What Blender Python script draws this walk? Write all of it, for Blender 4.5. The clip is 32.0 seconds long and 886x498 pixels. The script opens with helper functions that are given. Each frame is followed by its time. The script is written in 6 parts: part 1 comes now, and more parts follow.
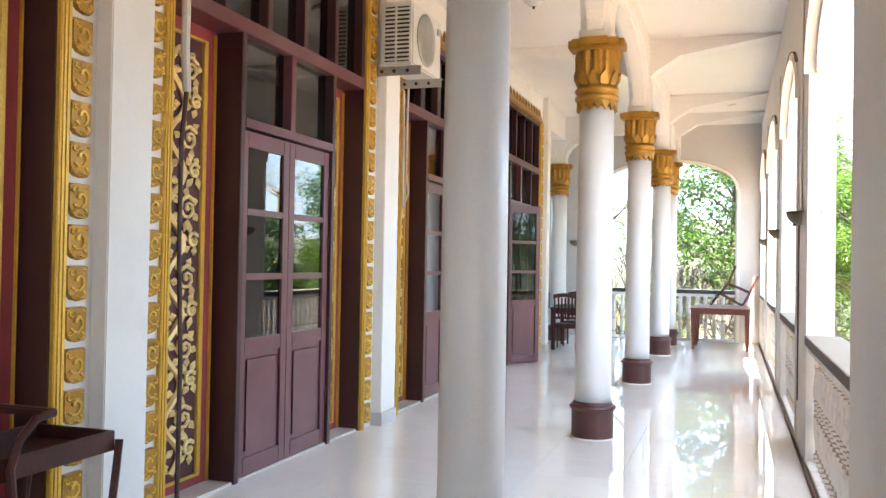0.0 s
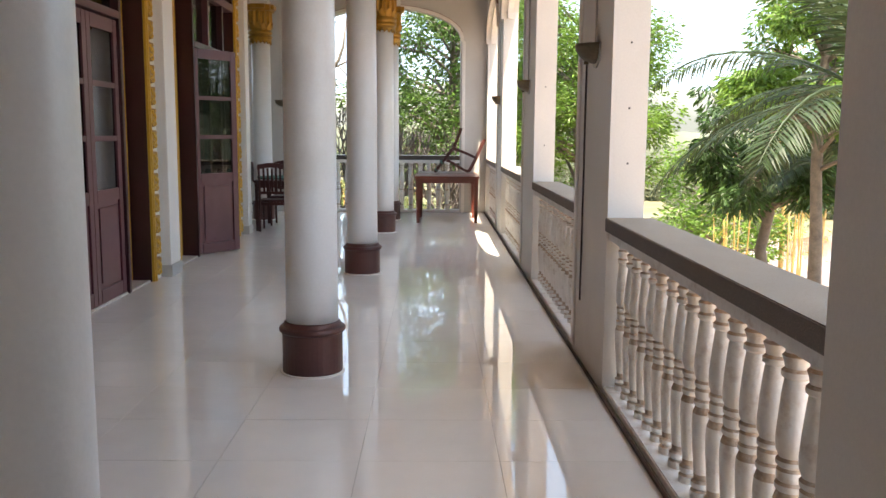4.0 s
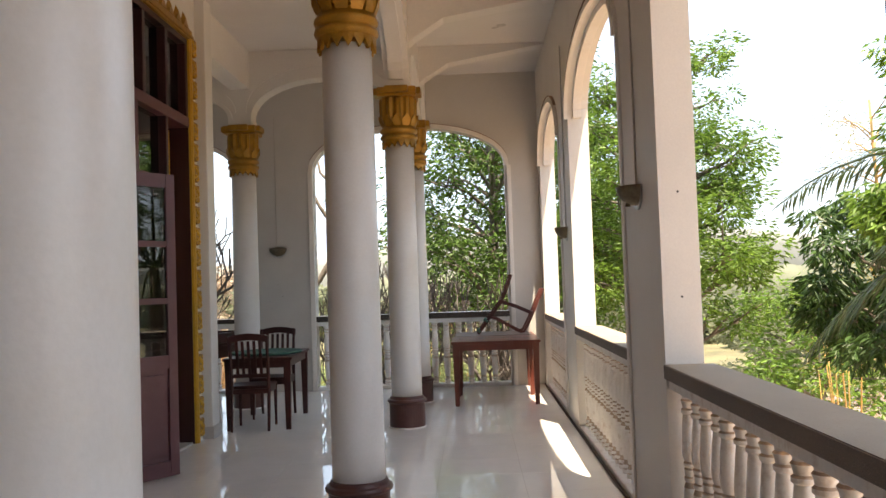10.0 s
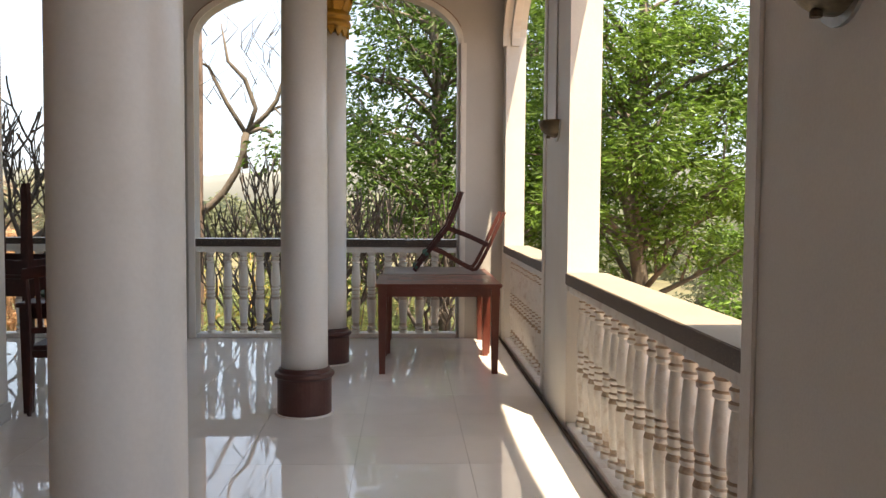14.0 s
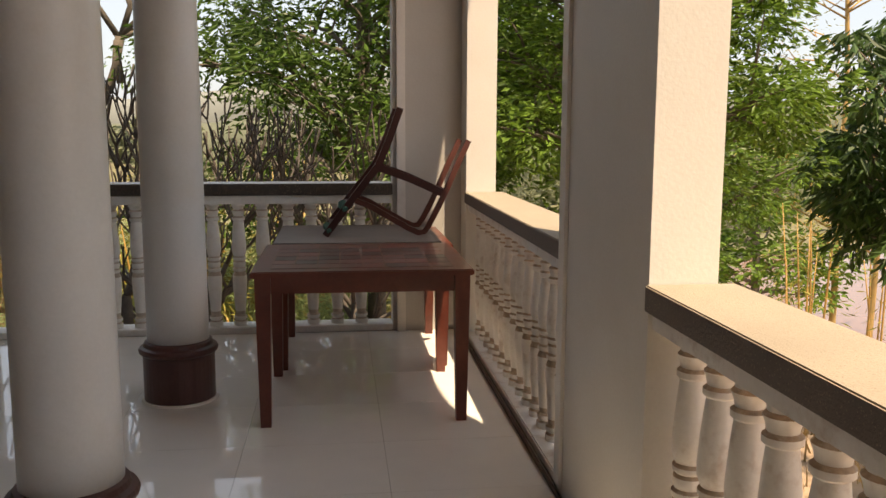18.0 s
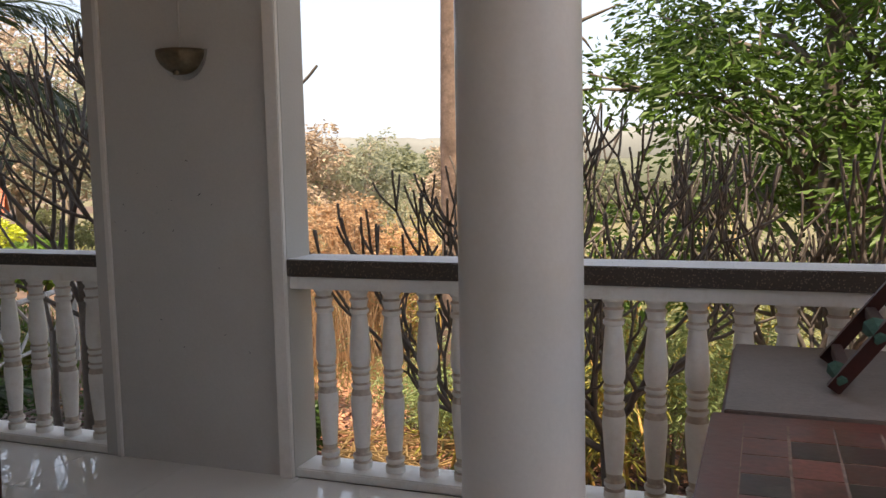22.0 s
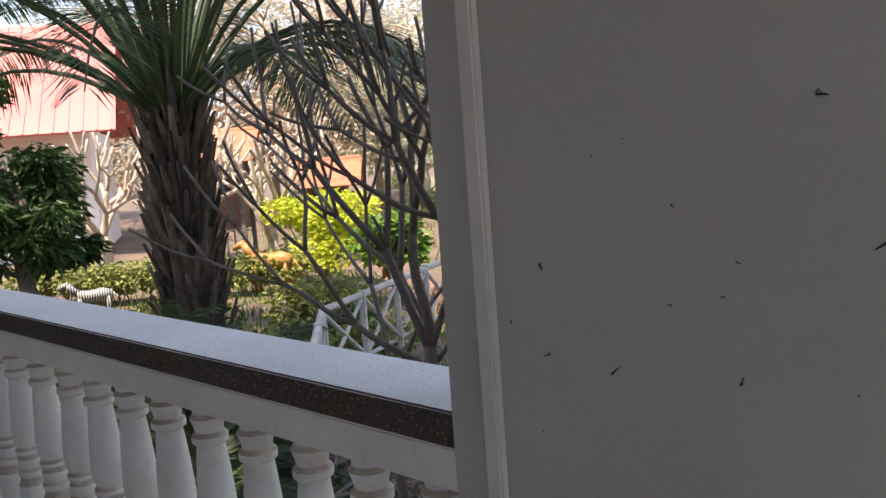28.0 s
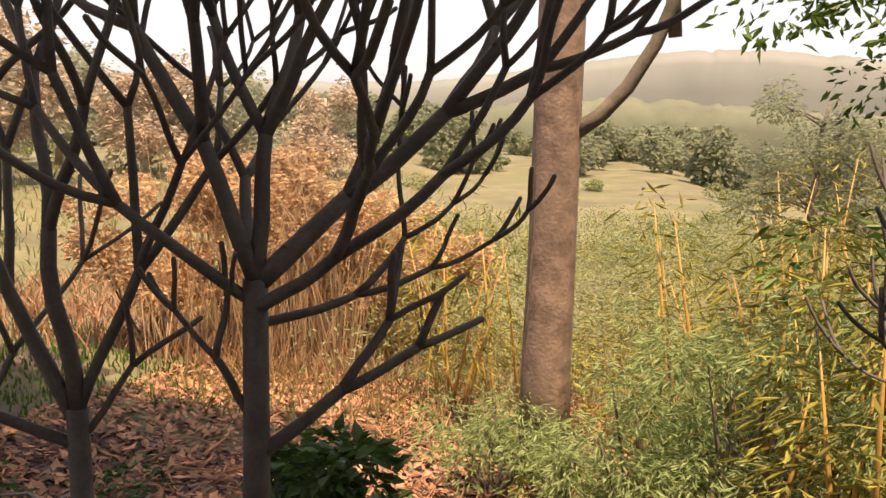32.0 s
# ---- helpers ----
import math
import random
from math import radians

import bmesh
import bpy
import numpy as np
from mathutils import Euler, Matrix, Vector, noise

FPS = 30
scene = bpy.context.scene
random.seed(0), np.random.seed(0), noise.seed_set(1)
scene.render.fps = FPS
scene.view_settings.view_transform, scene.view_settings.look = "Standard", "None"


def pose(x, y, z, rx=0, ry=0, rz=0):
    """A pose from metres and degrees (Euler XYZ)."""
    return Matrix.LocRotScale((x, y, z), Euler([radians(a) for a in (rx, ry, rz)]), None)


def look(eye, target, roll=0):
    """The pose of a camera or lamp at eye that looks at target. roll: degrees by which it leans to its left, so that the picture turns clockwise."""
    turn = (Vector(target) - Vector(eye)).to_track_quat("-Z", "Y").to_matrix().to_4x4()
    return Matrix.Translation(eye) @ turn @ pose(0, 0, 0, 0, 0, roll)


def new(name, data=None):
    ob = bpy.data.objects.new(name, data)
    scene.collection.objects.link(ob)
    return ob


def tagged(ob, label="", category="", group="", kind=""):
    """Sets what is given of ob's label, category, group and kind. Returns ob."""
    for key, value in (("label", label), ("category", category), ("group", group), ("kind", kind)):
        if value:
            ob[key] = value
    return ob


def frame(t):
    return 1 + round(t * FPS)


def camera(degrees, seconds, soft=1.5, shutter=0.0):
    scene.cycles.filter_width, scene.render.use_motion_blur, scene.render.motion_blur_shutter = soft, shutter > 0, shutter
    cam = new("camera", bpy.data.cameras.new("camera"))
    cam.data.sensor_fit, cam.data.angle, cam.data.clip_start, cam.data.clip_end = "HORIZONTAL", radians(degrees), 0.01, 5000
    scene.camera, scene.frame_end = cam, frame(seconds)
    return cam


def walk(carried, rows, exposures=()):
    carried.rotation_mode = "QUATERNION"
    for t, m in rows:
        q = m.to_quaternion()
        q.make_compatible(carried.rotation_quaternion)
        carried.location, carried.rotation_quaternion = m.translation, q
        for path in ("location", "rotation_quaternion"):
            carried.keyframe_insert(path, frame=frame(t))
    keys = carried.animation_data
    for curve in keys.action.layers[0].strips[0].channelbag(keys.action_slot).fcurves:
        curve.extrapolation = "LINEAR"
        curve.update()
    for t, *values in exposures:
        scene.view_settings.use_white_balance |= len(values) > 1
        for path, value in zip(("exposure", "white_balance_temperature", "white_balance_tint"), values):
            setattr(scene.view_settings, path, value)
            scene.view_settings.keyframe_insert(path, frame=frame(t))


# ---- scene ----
cam = camera(54.6, 32.0)
PATH = [
    (0, look((1.044, -4.490, 1.516), (0.407, -2.594, 1.547), 1.0)),
    (0.5, look((0.957, -4.207, 1.499), (0.510, -2.257, 1.499), 0.6)),
    (1, look((0.865, -3.941, 1.485), (0.558, -1.966, 1.425), 1.4)),
    (1.5, look((0.779, -3.652, 1.476), (0.635, -1.661, 1.351), -0.3)),
    (2, look((0.705, -3.369, 1.467), (0.681, -1.378, 1.287), -0.3)),
    (2.5, look((0.656, -3.080, 1.462), (0.677, -1.091, 1.251), 0.5)),
    (4.5, look((0.632, -1.696, 1.459), (0.656, 0.285, 1.186), 0.4)),
    (5, look((0.626, -1.417, 1.492), (0.596, 0.578, 1.361), 1.3)),
    (5.5, look((0.613, -1.149, 1.514), (0.562, 0.851, 1.512), 0.5)),
    (6, look((0.606, -0.874, 1.511), (0.531, 1.123, 1.566), 1.1)),
    (6.5, look((0.594, -0.580, 1.507), (0.492, 1.417, 1.590), 1.0)),
    (7, look((0.561, -0.268, 1.499), (0.471, 1.728, 1.591), -0.2)),
    (7.5, look((0.536, 0.058, 1.481), (0.447, 2.057, 1.540), 0.6)),
    (8, look((0.523, 0.390, 1.477), (0.436, 2.388, 1.502), -1.5)),
    (8.5, look((0.525, 0.722, 1.480), (0.433, 2.720, 1.521), -3.3)),
    (9, look((0.557, 1.071, 1.477), (0.453, 3.067, 1.544), -2.3)),
    (9.5, look((0.593, 1.420, 1.466), (0.541, 3.418, 1.541), -2.0)),
    (10, look((0.609, 1.749, 1.462), (0.544, 3.746, 1.541), -1.9)),
    (10.5, look((0.605, 2.081, 1.461), (0.484, 4.076, 1.544), -0.8)),
    (11, look((0.589, 2.431, 1.458), (0.483, 4.428, 1.500), -0.1)),
    (11.5, look((0.572, 2.794, 1.450), (0.427, 4.789, 1.473), 0.1)),
    (12, look((0.552, 3.166, 1.431), (0.427, 5.162, 1.445), 0.6)),
    (12.5, look((0.557, 3.563, 1.416), (0.487, 5.561, 1.372), 0.6)),
    (13, look((0.568, 3.962, 1.417), (0.527, 5.957, 1.311), -0.1)),
    (13.5, look((0.567, 4.357, 1.422), (0.593, 6.353, 1.298), -0.0)),
    (14, look((0.582, 4.807, 1.433), (0.669, 6.804, 1.326), 0.4)),
    (14.5, look((0.590, 5.306, 1.460), (0.786, 7.291, 1.317), 0.5)),
    (16.5, look((0.717, 6.831, 1.476), (0.933, 8.812, 1.300), -0.7)),
    (17, look((0.745, 7.201, 1.462), (0.956, 9.177, 1.235), -0.8)),
    (17.5, look((0.758, 7.556, 1.444), (0.951, 9.528, 1.178), -0.4)),
    (18, look((0.751, 7.907, 1.430), (0.990, 9.873, 1.149), 0.2)),
    (18.5, look((0.742, 8.260, 1.433), (1.024, 10.221, 1.163), 0.6)),
    (19, look((0.734, 8.582, 1.460), (0.897, 10.560, 1.219), 0.7)),
    (19.5, pose(0.715, 8.860, 1.470, 83.05, 0.80, -0.95)),
    (20, pose(0.705, 9.190, 1.458, 83.40, 0.40, 5.45)),
    (20.5, pose(0.666, 9.544, 1.447, 84.48, 0.81, 10.27)),
    (21, pose(0.588, 9.874, 1.459, 84.51, 1.51, 11.63)),
    (21.5, pose(0.553, 10.124, 1.460, 84.57, 1.21, 16.36)),
    (22, pose(0.470, 10.405, 1.464, 84.42, 1.23, 20.56)),
    (22.5, pose(0.358, 10.690, 1.466, 83.46, 1.18, 26.99)),
    (23, pose(0.209, 10.958, 1.471, 83.34, 1.44, 32.13)),
    (23.5, pose(0.013, 11.183, 1.475, 83.71, 1.91, 32.87)),
    (24, pose(-0.185, 11.399, 1.475, 84.40, 2.04, 33.67)),
    (24.5, pose(-0.425, 11.590, 1.471, 85.40, 2.68, 33.55)),
    (25, pose(-0.650, 11.785, 1.467, 84.95, 3.15, 31.70)),
    (25.5, pose(-0.850, 11.978, 1.460, 83.75, 3.60, 29.70)),
    (26, pose(-1.025, 12.165, 1.453, 82.55, 4.00, 28.40)),
    (26.5, pose(-1.178, 12.348, 1.449, 81.80, 4.10, 29.05)),
    (27, pose(-1.351, 12.540, 1.452, 82.55, 3.65, 36.20)),
    (27.5, pose(-1.562, 12.728, 1.470, 82.35, 4.50, 41.00)),
    (28, pose(-1.804, 12.885, 1.496, 82.45, 4.20, 42.75)),
    (28.5, pose(-2.045, 13.060, 1.492, 82.65, 2.90, 48.05)),
    (29, pose(-2.310, 13.237, 1.482, 82.00, 1.70, 51.20)),
    (29.5, pose(-2.583, 13.350, 1.494, 82.08, 0.29, 50.44)),
    (30, pose(-2.775, 13.465, 1.487, 83.26, -0.20, 42.53)),
    (30.5, pose(-2.955, 13.503, 1.472, 82.69, 1.18, 31.80)),
    (31, pose(-3.071, 13.530, 1.465, 80.28, 1.97, 22.69)),
    (31.5, pose(-3.194, 13.556, 1.443, 79.48, 1.29, 15.53)),
    (32, pose(-3.332, 13.566, 1.387, 80.85, -0.82, 9.39)),
]
EXPOSURES = [(0.0, 3.76, 6350, 3), (1.0, 3.34, 6650, 4), (2.5, 2.82, 6950, 4), (5.0, 2.28, 6950, 8), (7.0, 2.10, 6950, 8), (9.0, 2.41, 8450, 13), (10.0, 2.01, 7550, 10), (11.0, 1.76, 7750, 10), (14.5, 1.73, 7850, 11), (17.0, 1.08, 8800, 14), (19.0, 1.10, 8700, 13),
             (20.0, 1.30, 8350, 15), (21.0, 1.38, 8050, 14), (22.0, 1.38, 7900, 15), (23.0, 1.64, 7700, 14), (24.0, 1.60, 7600, 16), (27.0, 1.57, 7000, 14), (28.0, 1.74, 7000, 14), (29.0, 2.02, 7600, 17), (30.0, 1.70, 7700, 13), (31.0, 1.36, 8400, 19), (32.0, 1.20, 9300, 21)]
walk(cam, PATH, EXPOSURES)

# ---- light ----
world = bpy.data.worlds.new("sky")
scene.world = world
world.use_nodes = True
wn = world.node_tree.nodes
sky = wn.new("ShaderNodeTexSky")
sky.sky_type = "NISHITA"
sky.sun_disc = False
sky.sun_elevation = radians(69.5)
sky.sun_rotation = radians(150)
sky.dust_density = 2.0
wn["Background"].inputs[1].default_value = 0.112
haze = wn.new("ShaderNodeMix")
haze.data_type = "RGBA"
haze.inputs["Factor"].default_value = 0.6
haze.inputs["B"].default_value = (3.35, 4.25, 5.9, 1)     # thin white haze over the whole sky
world.node_tree.links.new(sky.outputs[0], haze.inputs["A"])
world.node_tree.links.new(haze.outputs["Result"], wn["Background"].inputs[0])
sun_data = bpy.data.lights.new("sun", "SUN")
sun_data.energy, sun_data.angle, sun_data.color = 3.7, radians(0.6), (1.0, 0.90, 0.77)
sun = new("sun", sun_data)
sun.matrix_world = look((6, -30, 40), (6 - 0.152, -30 + 0.328, 40 - 1.0))


# ---- materials ----
def surf(name, base, rough=0.5, metal=0.0, var=0.12, vscale=3.0, bump=0.1, bscale=60.0, stain=None, amount=0.4, sscale=1.2, spec=0.5, coat=0.0, rnd=0.0, island=0.0, trans=0.0):
    """A painted, wooden or stone surface: base colour with variation at two scales, stains with their own outline, fine relief."""
    m = bpy.data.materials.new(name)
    m.use_nodes = True
    nt = m.node_tree
    nd, lk = nt.nodes, nt.links
    b = nd["Principled BSDF"]
    b.inputs["Metallic"].default_value = metal
    b.inputs["Specular IOR Level"].default_value = spec
    b.inputs["Coat Weight"].default_value = coat
    b.inputs["Coat Roughness"].default_value = 0.08
    geo = nd.new("ShaderNodeNewGeometry")
    n1 = nd.new("ShaderNodeTexNoise")
    n1.inputs["Scale"].default_value, n1.inputs["Detail"].default_value = vscale, 6
    n2 = nd.new("ShaderNodeTexNoise")
    n2.inputs["Scale"].default_value, n2.inputs["Detail"].default_value = bscale, 4
    for n in (n1, n2):
        lk.new(geo.outputs["Position"], n.inputs["Vector"])
    r1 = nd.new("ShaderNodeMapRange")
    r1.inputs["From Min"].default_value, r1.inputs["From Max"].default_value = 0.3, 0.7
    r1.inputs["To Min"].default_value, r1.inputs["To Max"].default_value = 1 - var, 1 + var
    lk.new(n1.outputs["Fac"], r1.inputs["Value"])
    r2 = nd.new("ShaderNodeMapRange")
    r2.inputs["From Min"].default_value, r2.inputs["From Max"].default_value = 0.3, 0.7
    r2.inputs["To Min"].default_value, r2.inputs["To Max"].default_value = 1 - var * 0.5, 1 + var * 0.5
    lk.new(n2.outputs["Fac"], r2.inputs["Value"])
    mul = nd.new("ShaderNodeMath")
    mul.operation = "MULTIPLY"
    lk.new(r1.outputs[0], mul.inputs[0])
    lk.new(r2.outputs[0], mul.inputs[1])
    last = mul.outputs[0]
    for amt, node, out in ((rnd, "ShaderNodeObjectInfo", "Random"), (island, "ShaderNodeNewGeometry", "Random Per Island")):
        if amt:
            src = nd.new(node)
            rr = nd.new("ShaderNodeMapRange")
            rr.inputs["To Min"].default_value, rr.inputs["To Max"].default_value = 1 - amt, 1 + amt
            lk.new(src.outputs[out], rr.inputs["Value"])
            mm = nd.new("ShaderNodeMath")
            mm.operation = "MULTIPLY"
            lk.new(last, mm.inputs[0])
            lk.new(rr.outputs[0], mm.inputs[1])
            last = mm.outputs[0]
    sc = nd.new("ShaderNodeVectorMath")
    sc.operation = "SCALE"
    sc.inputs[0].default_value = base
    lk.new(last, sc.inputs["Scale"])
    col = sc.outputs[0]
    if stain:
        n3 = nd.new("ShaderNodeTexNoise")
        n3.inputs["Scale"].default_value, n3.inputs["Detail"].default_value = sscale, 8
        n3.inputs["Roughness"].default_value = 0.65
        lk.new(geo.outputs["Position"], n3.inputs["Vector"])
        r3 = nd.new("ShaderNodeMapRange")
        r3.inputs["From Min"].default_value, r3.inputs["From Max"].default_value = 0.52, 0.72
        r3.inputs["To Min"].default_value, r3.inputs["To Max"].default_value = 0, amount
        lk.new(n3.outputs["Fac"], r3.inputs["Value"])
        mx = nd.new("ShaderNodeMix")
        mx.data_type = "RGBA"
        lk.new(r3.outputs[0], mx.inputs["Factor"])
        lk.new(col, mx.inputs["A"])
        mx.inputs["B"].default_value = (*stain, 1)
        col = mx.outputs["Result"]
    lk.new(col, b.inputs["Base Color"])
    rr = nd.new("ShaderNodeMapRange")
    rr.inputs["To Min"].default_value, rr.inputs["To Max"].default_value = rough * 0.8, min(1, rough * 1.2)
    lk.new(n1.outputs["Fac"], rr.inputs["Value"])
    lk.new(rr.outputs[0], b.inputs["Roughness"])
    if bump:
        bp = nd.new("ShaderNodeBump")
        bp.inputs["Strength"].default_value, bp.inputs["Distance"].default_value = bump, 0.01
        lk.new(n2.outputs["Fac"], bp.inputs["Height"])
        lk.new(bp.outputs[0], b.inputs["Normal"])
    if trans:
        tl = nd.new("ShaderNodeBsdfTranslucent")
        lk.new(col, tl.inputs["Color"])
        mix = nd.new("ShaderNodeMixShader")
        mix.inputs[0].default_value = trans
        lk.new(b.outputs[0], mix.inputs[1])
        lk.new(tl.outputs[0], mix.inputs[2])
        lk.new(mix.outputs[0], nd["Material Output"].inputs["Surface"])
    return m


def speckled(name, base, grain, scale, size, rough=0.7):
    """Stone or plaster with small grains of another colour."""
    m = surf(name, base, rough, var=0.1, vscale=2.5, bump=0.35, bscale=scale * 1.2)
    nd, lk = m.node_tree.nodes, m.node_tree.links
    b = nd["Principled BSDF"]
    old = b.inputs["Base Color"].links[0].from_socket
    geo = nd.new("ShaderNodeNewGeometry")
    v = nd.new("ShaderNodeTexVoronoi")
    v.inputs["Scale"].default_value = scale
    lk.new(geo.outputs["Position"], v.inputs["Vector"])
    lt = nd.new("ShaderNodeMath")
    lt.operation = "LESS_THAN"
    lt.inputs[1].default_value = size
    lk.new(v.outputs["Distance"], lt.inputs[0])
    mx = nd.new("ShaderNodeMix")
    mx.data_type = "RGBA"
    lk.new(lt.outputs[0], mx.inputs["Factor"])
    lk.new(old, mx.inputs["A"])
    mx.inputs["B"].default_value = (*grain, 1)
    lk.new(mx.outputs["Result"], b.inputs["Base Color"])
    return m


WALL = surf("white_wall_paint", (0.72, 0.69, 0.645), 0.55, var=0.05, vscale=1.5, bump=0.08, bscale=90, stain=(0.52, 0.45, 0.36), amount=0.28, sscale=0.9)
CEIL = surf("ceiling_paint", (0.75, 0.715, 0.675), 0.3, var=0.04, vscale=0.8, bump=0.05, bscale=40, stain=(0.6, 0.52, 0.44), amount=0.2, sscale=0.7)
TRIM = surf("trim_paint", (0.80, 0.76, 0.71), 0.5, var=0.05, vscale=2, bump=0.06, stain=(0.48, 0.40, 0.30), amount=0.35, sscale=2)
# Brown of the sill dirt, also used for a painted corner shadow.
DIRT_SHADE = surf("dirt_and_shade_brown", (0.30, 0.19, 0.13), 0.9, var=0.25, vscale=6, bump=0.3)
COLUMN = surf("column_paint", (0.715, 0.705, 0.69), 0.32, var=0.04, vscale=1.2, bump=0.05, bscale=70, stain=(0.55, 0.48, 0.38), amount=0.25, sscale=2.2)
TILE = surf("polished_tile", (0.88, 0.85, 0.80), 0.022, var=0.03, vscale=2, bump=0.006, bscale=7, rnd=0.012, spec=1.0)
GROUT = surf("grout", (0.30, 0.27, 0.23), 0.8, var=0.2)
DIRT = surf("dirty_edge", (0.10, 0.07, 0.05), 0.85, var=0.3, vscale=8, bump=0.4)
BASE = surf("maroon_base_paint", (0.085, 0.030, 0.026), 0.38, var=0.15, vscale=4, bump=0.08, stain=(0.16, 0.09, 0.07), amount=0.4, sscale=5)
GOLD = surf("gold_paint", (0.38, 0.195, 0.024), 0.36, metal=0.35, var=0.18, vscale=9, bump=0.25, bscale=70, stain=(0.18, 0.10, 0.02), amount=0.7, sscale=7)
GOLD2 = surf("bright_gold_paint", (0.66, 0.40, 0.06), 0.33, metal=0.3, var=0.14, vscale=8, bump=0.2, bscale=70, stain=(0.34, 0.19, 0.03), amount=0.6, sscale=8, rnd=0.1)
DOOR = surf("maroon_door_paint", (0.118, 0.040, 0.048), 0.34, var=0.12, vscale=3, bump=0.06, bscale=80, stain=(0.16, 0.10, 0.10), amount=0.3, sscale=3)
# Darker than the door paint: shade of the deep reveals put into the colour.
FRAME_SHADE = surf("shaded_maroon_frame", (0.045, 0.014, 0.017), 0.33, var=0.15, vscale=3, bump=0.06)
RED = surf("red_panel_paint", (0.26, 0.040, 0.048), 0.4, var=0.12, vscale=4, bump=0.08)
PANELBACK = surf("carving_back", (0.07, 0.012, 0.016), 0.5, var=0.2, vscale=6)
# Near-black: the unlit room's darkness is put into the plaster colour.
ROOM_SHADE = surf("unlit_room_tone", (0.032, 0.026, 0.024), 0.8, var=0.2, vscale=1)
# Pale cap top carries sky light in its colour; tan one offsets the sun.
CAPTOP = speckled("worn_skylit_cap_top", (0.78, 0.765, 0.75), (0.50, 0.48, 0.46), 120, 0.22, 0.75)
CAPTAN = speckled("sun_toned_cap_top", (0.33, 0.28, 0.22), (0.25, 0.21, 0.165), 120, 0.22, 0.85)
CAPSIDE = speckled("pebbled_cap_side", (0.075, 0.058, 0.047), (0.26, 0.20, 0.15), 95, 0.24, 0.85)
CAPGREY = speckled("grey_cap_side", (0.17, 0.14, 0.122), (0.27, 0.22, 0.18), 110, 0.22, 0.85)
RING_DUST_SHADE = surf("moulding_dust_and_shade", (0.44, 0.335, 0.25), 0.85, var=0.3, vscale=22, bump=0.15, stain=(0.62, 0.56, 0.49), amount=0.8, sscale=26)
RING_FAINT_SHADE = surf("faint_dust_and_shade", (0.56, 0.47, 0.39), 0.8, var=0.2, vscale=22, bump=0.1, stain=(0.70, 0.65, 0.59), amount=0.8, sscale=26)
BALU = surf("baluster_paint", (0.80, 0.765, 0.72), 0.5, var=0.06, vscale=6, bump=0.08, stain=(0.40, 0.26, 0.17), amount=0.5, sscale=14)
# Brighter copy for the end balustrade: daylight on it is put into the paint.
BALU_LIT = surf("clean_lit_baluster_paint", (0.87, 0.845, 0.80), 0.45, var=0.05, vscale=6, bump=0.08, stain=(0.62, 0.52, 0.42), amount=0.3, sscale=14)
# White wall paint lowered in tone: the end wall's dimness is in the colour.
ENDWALL_SHADED = surf("shaded_white_wall_paint", (0.56, 0.535, 0.50), 0.55, var=0.05, vscale=1.5, bump=0.08, bscale=90, stain=(0.48, 0.42, 0.35), amount=0.28, sscale=0.9)
BRONZE = surf("aged_bronze", (0.16, 0.125, 0.08), 0.42, metal=0.7, var=0.3, vscale=14, bump=0.2, stain=(0.10, 0.12, 0.09), amount=0.5, sscale=16)
METAL = surf("galvanised_steel", (0.45, 0.45, 0.44), 0.4, metal=0.8, var=0.1, vscale=10)
ACWHITE = surf("appliance_enamel", (0.62, 0.61, 0.58), 0.4, var=0.06, vscale=5, stain=(0.4, 0.36, 0.3), amount=0.4, sscale=4)
BLACK = surf("dark_plastic", (0.02, 0.02, 0.022), 0.5, var=0.1)
CABLEW = surf("cable_sheath", (0.5, 0.47, 0.43), 0.5, var=0.1)
CABLEB = surf("dark_cable", (0.05, 0.025, 0.022), 0.5, var=0.1)
WOODRED = surf("red_stained_wood", (0.135, 0.030, 0.018), 0.34, var=0.22, vscale=5, bump=0.1, bscale=45, stain=(0.17, 0.08, 0.055), amount=0.3, sscale=4, coat=0.12)
WOODDARK = surf("dark_stained_wood", (0.052, 0.013, 0.010), 0.42, var=0.25, vscale=6, bump=0.1, bscale=50, spec=0.35, coat=0.04)
JOINT = surf("dusty_joint", (0.26, 0.17, 0.13), 0.7, var=0.4, vscale=14)
INLAY = surf("inlay_square", (0.125, 0.032, 0.023), 0.36, var=0.4, vscale=11, bump=0.05, rnd=0.75, coat=0.2, stain=(0.22, 0.16, 0.13), amount=0.4, sscale=6)
# Lighter copy of the dark chair wood, with the sun put into its colour.
WOODSUN = surf("sun_toned_chair_wood", (0.085, 0.021, 0.013), 0.34, var=0.22, vscale=6, bump=0.1, bscale=50, coat=0.15)
BOARD = surf("grey_plywood", (0.19, 0.15, 0.13), 0.6, var=0.18, vscale=4, bump=0.15, bscale=70, stain=(0.27, 0.22, 0.19), amount=0.5, sscale=3)
CLOTH = surf("green_cloth", (0.05, 0.13, 0.10), 0.85, var=0.25, vscale=14, bump=0.4)
GLASSLAMP = surf("opal_glass", (0.75, 0.73, 0.68), 0.2, var=0.03, spec=0.6)


def glass(name):
    m = bpy.data.materials.new(name)
    m.use_nodes = True
    b = m.node_tree.nodes["Principled BSDF"]
    b.inputs["Base Color"].default_value = (0.12, 0.125, 0.13, 1)
    b.inputs["Roughness"].default_value = 0.015
    b.inputs["Transmission Weight"].default_value = 1.0
    b.inputs["IOR"].default_value = 1.75
    return m


GLASS = glass("window_glass")

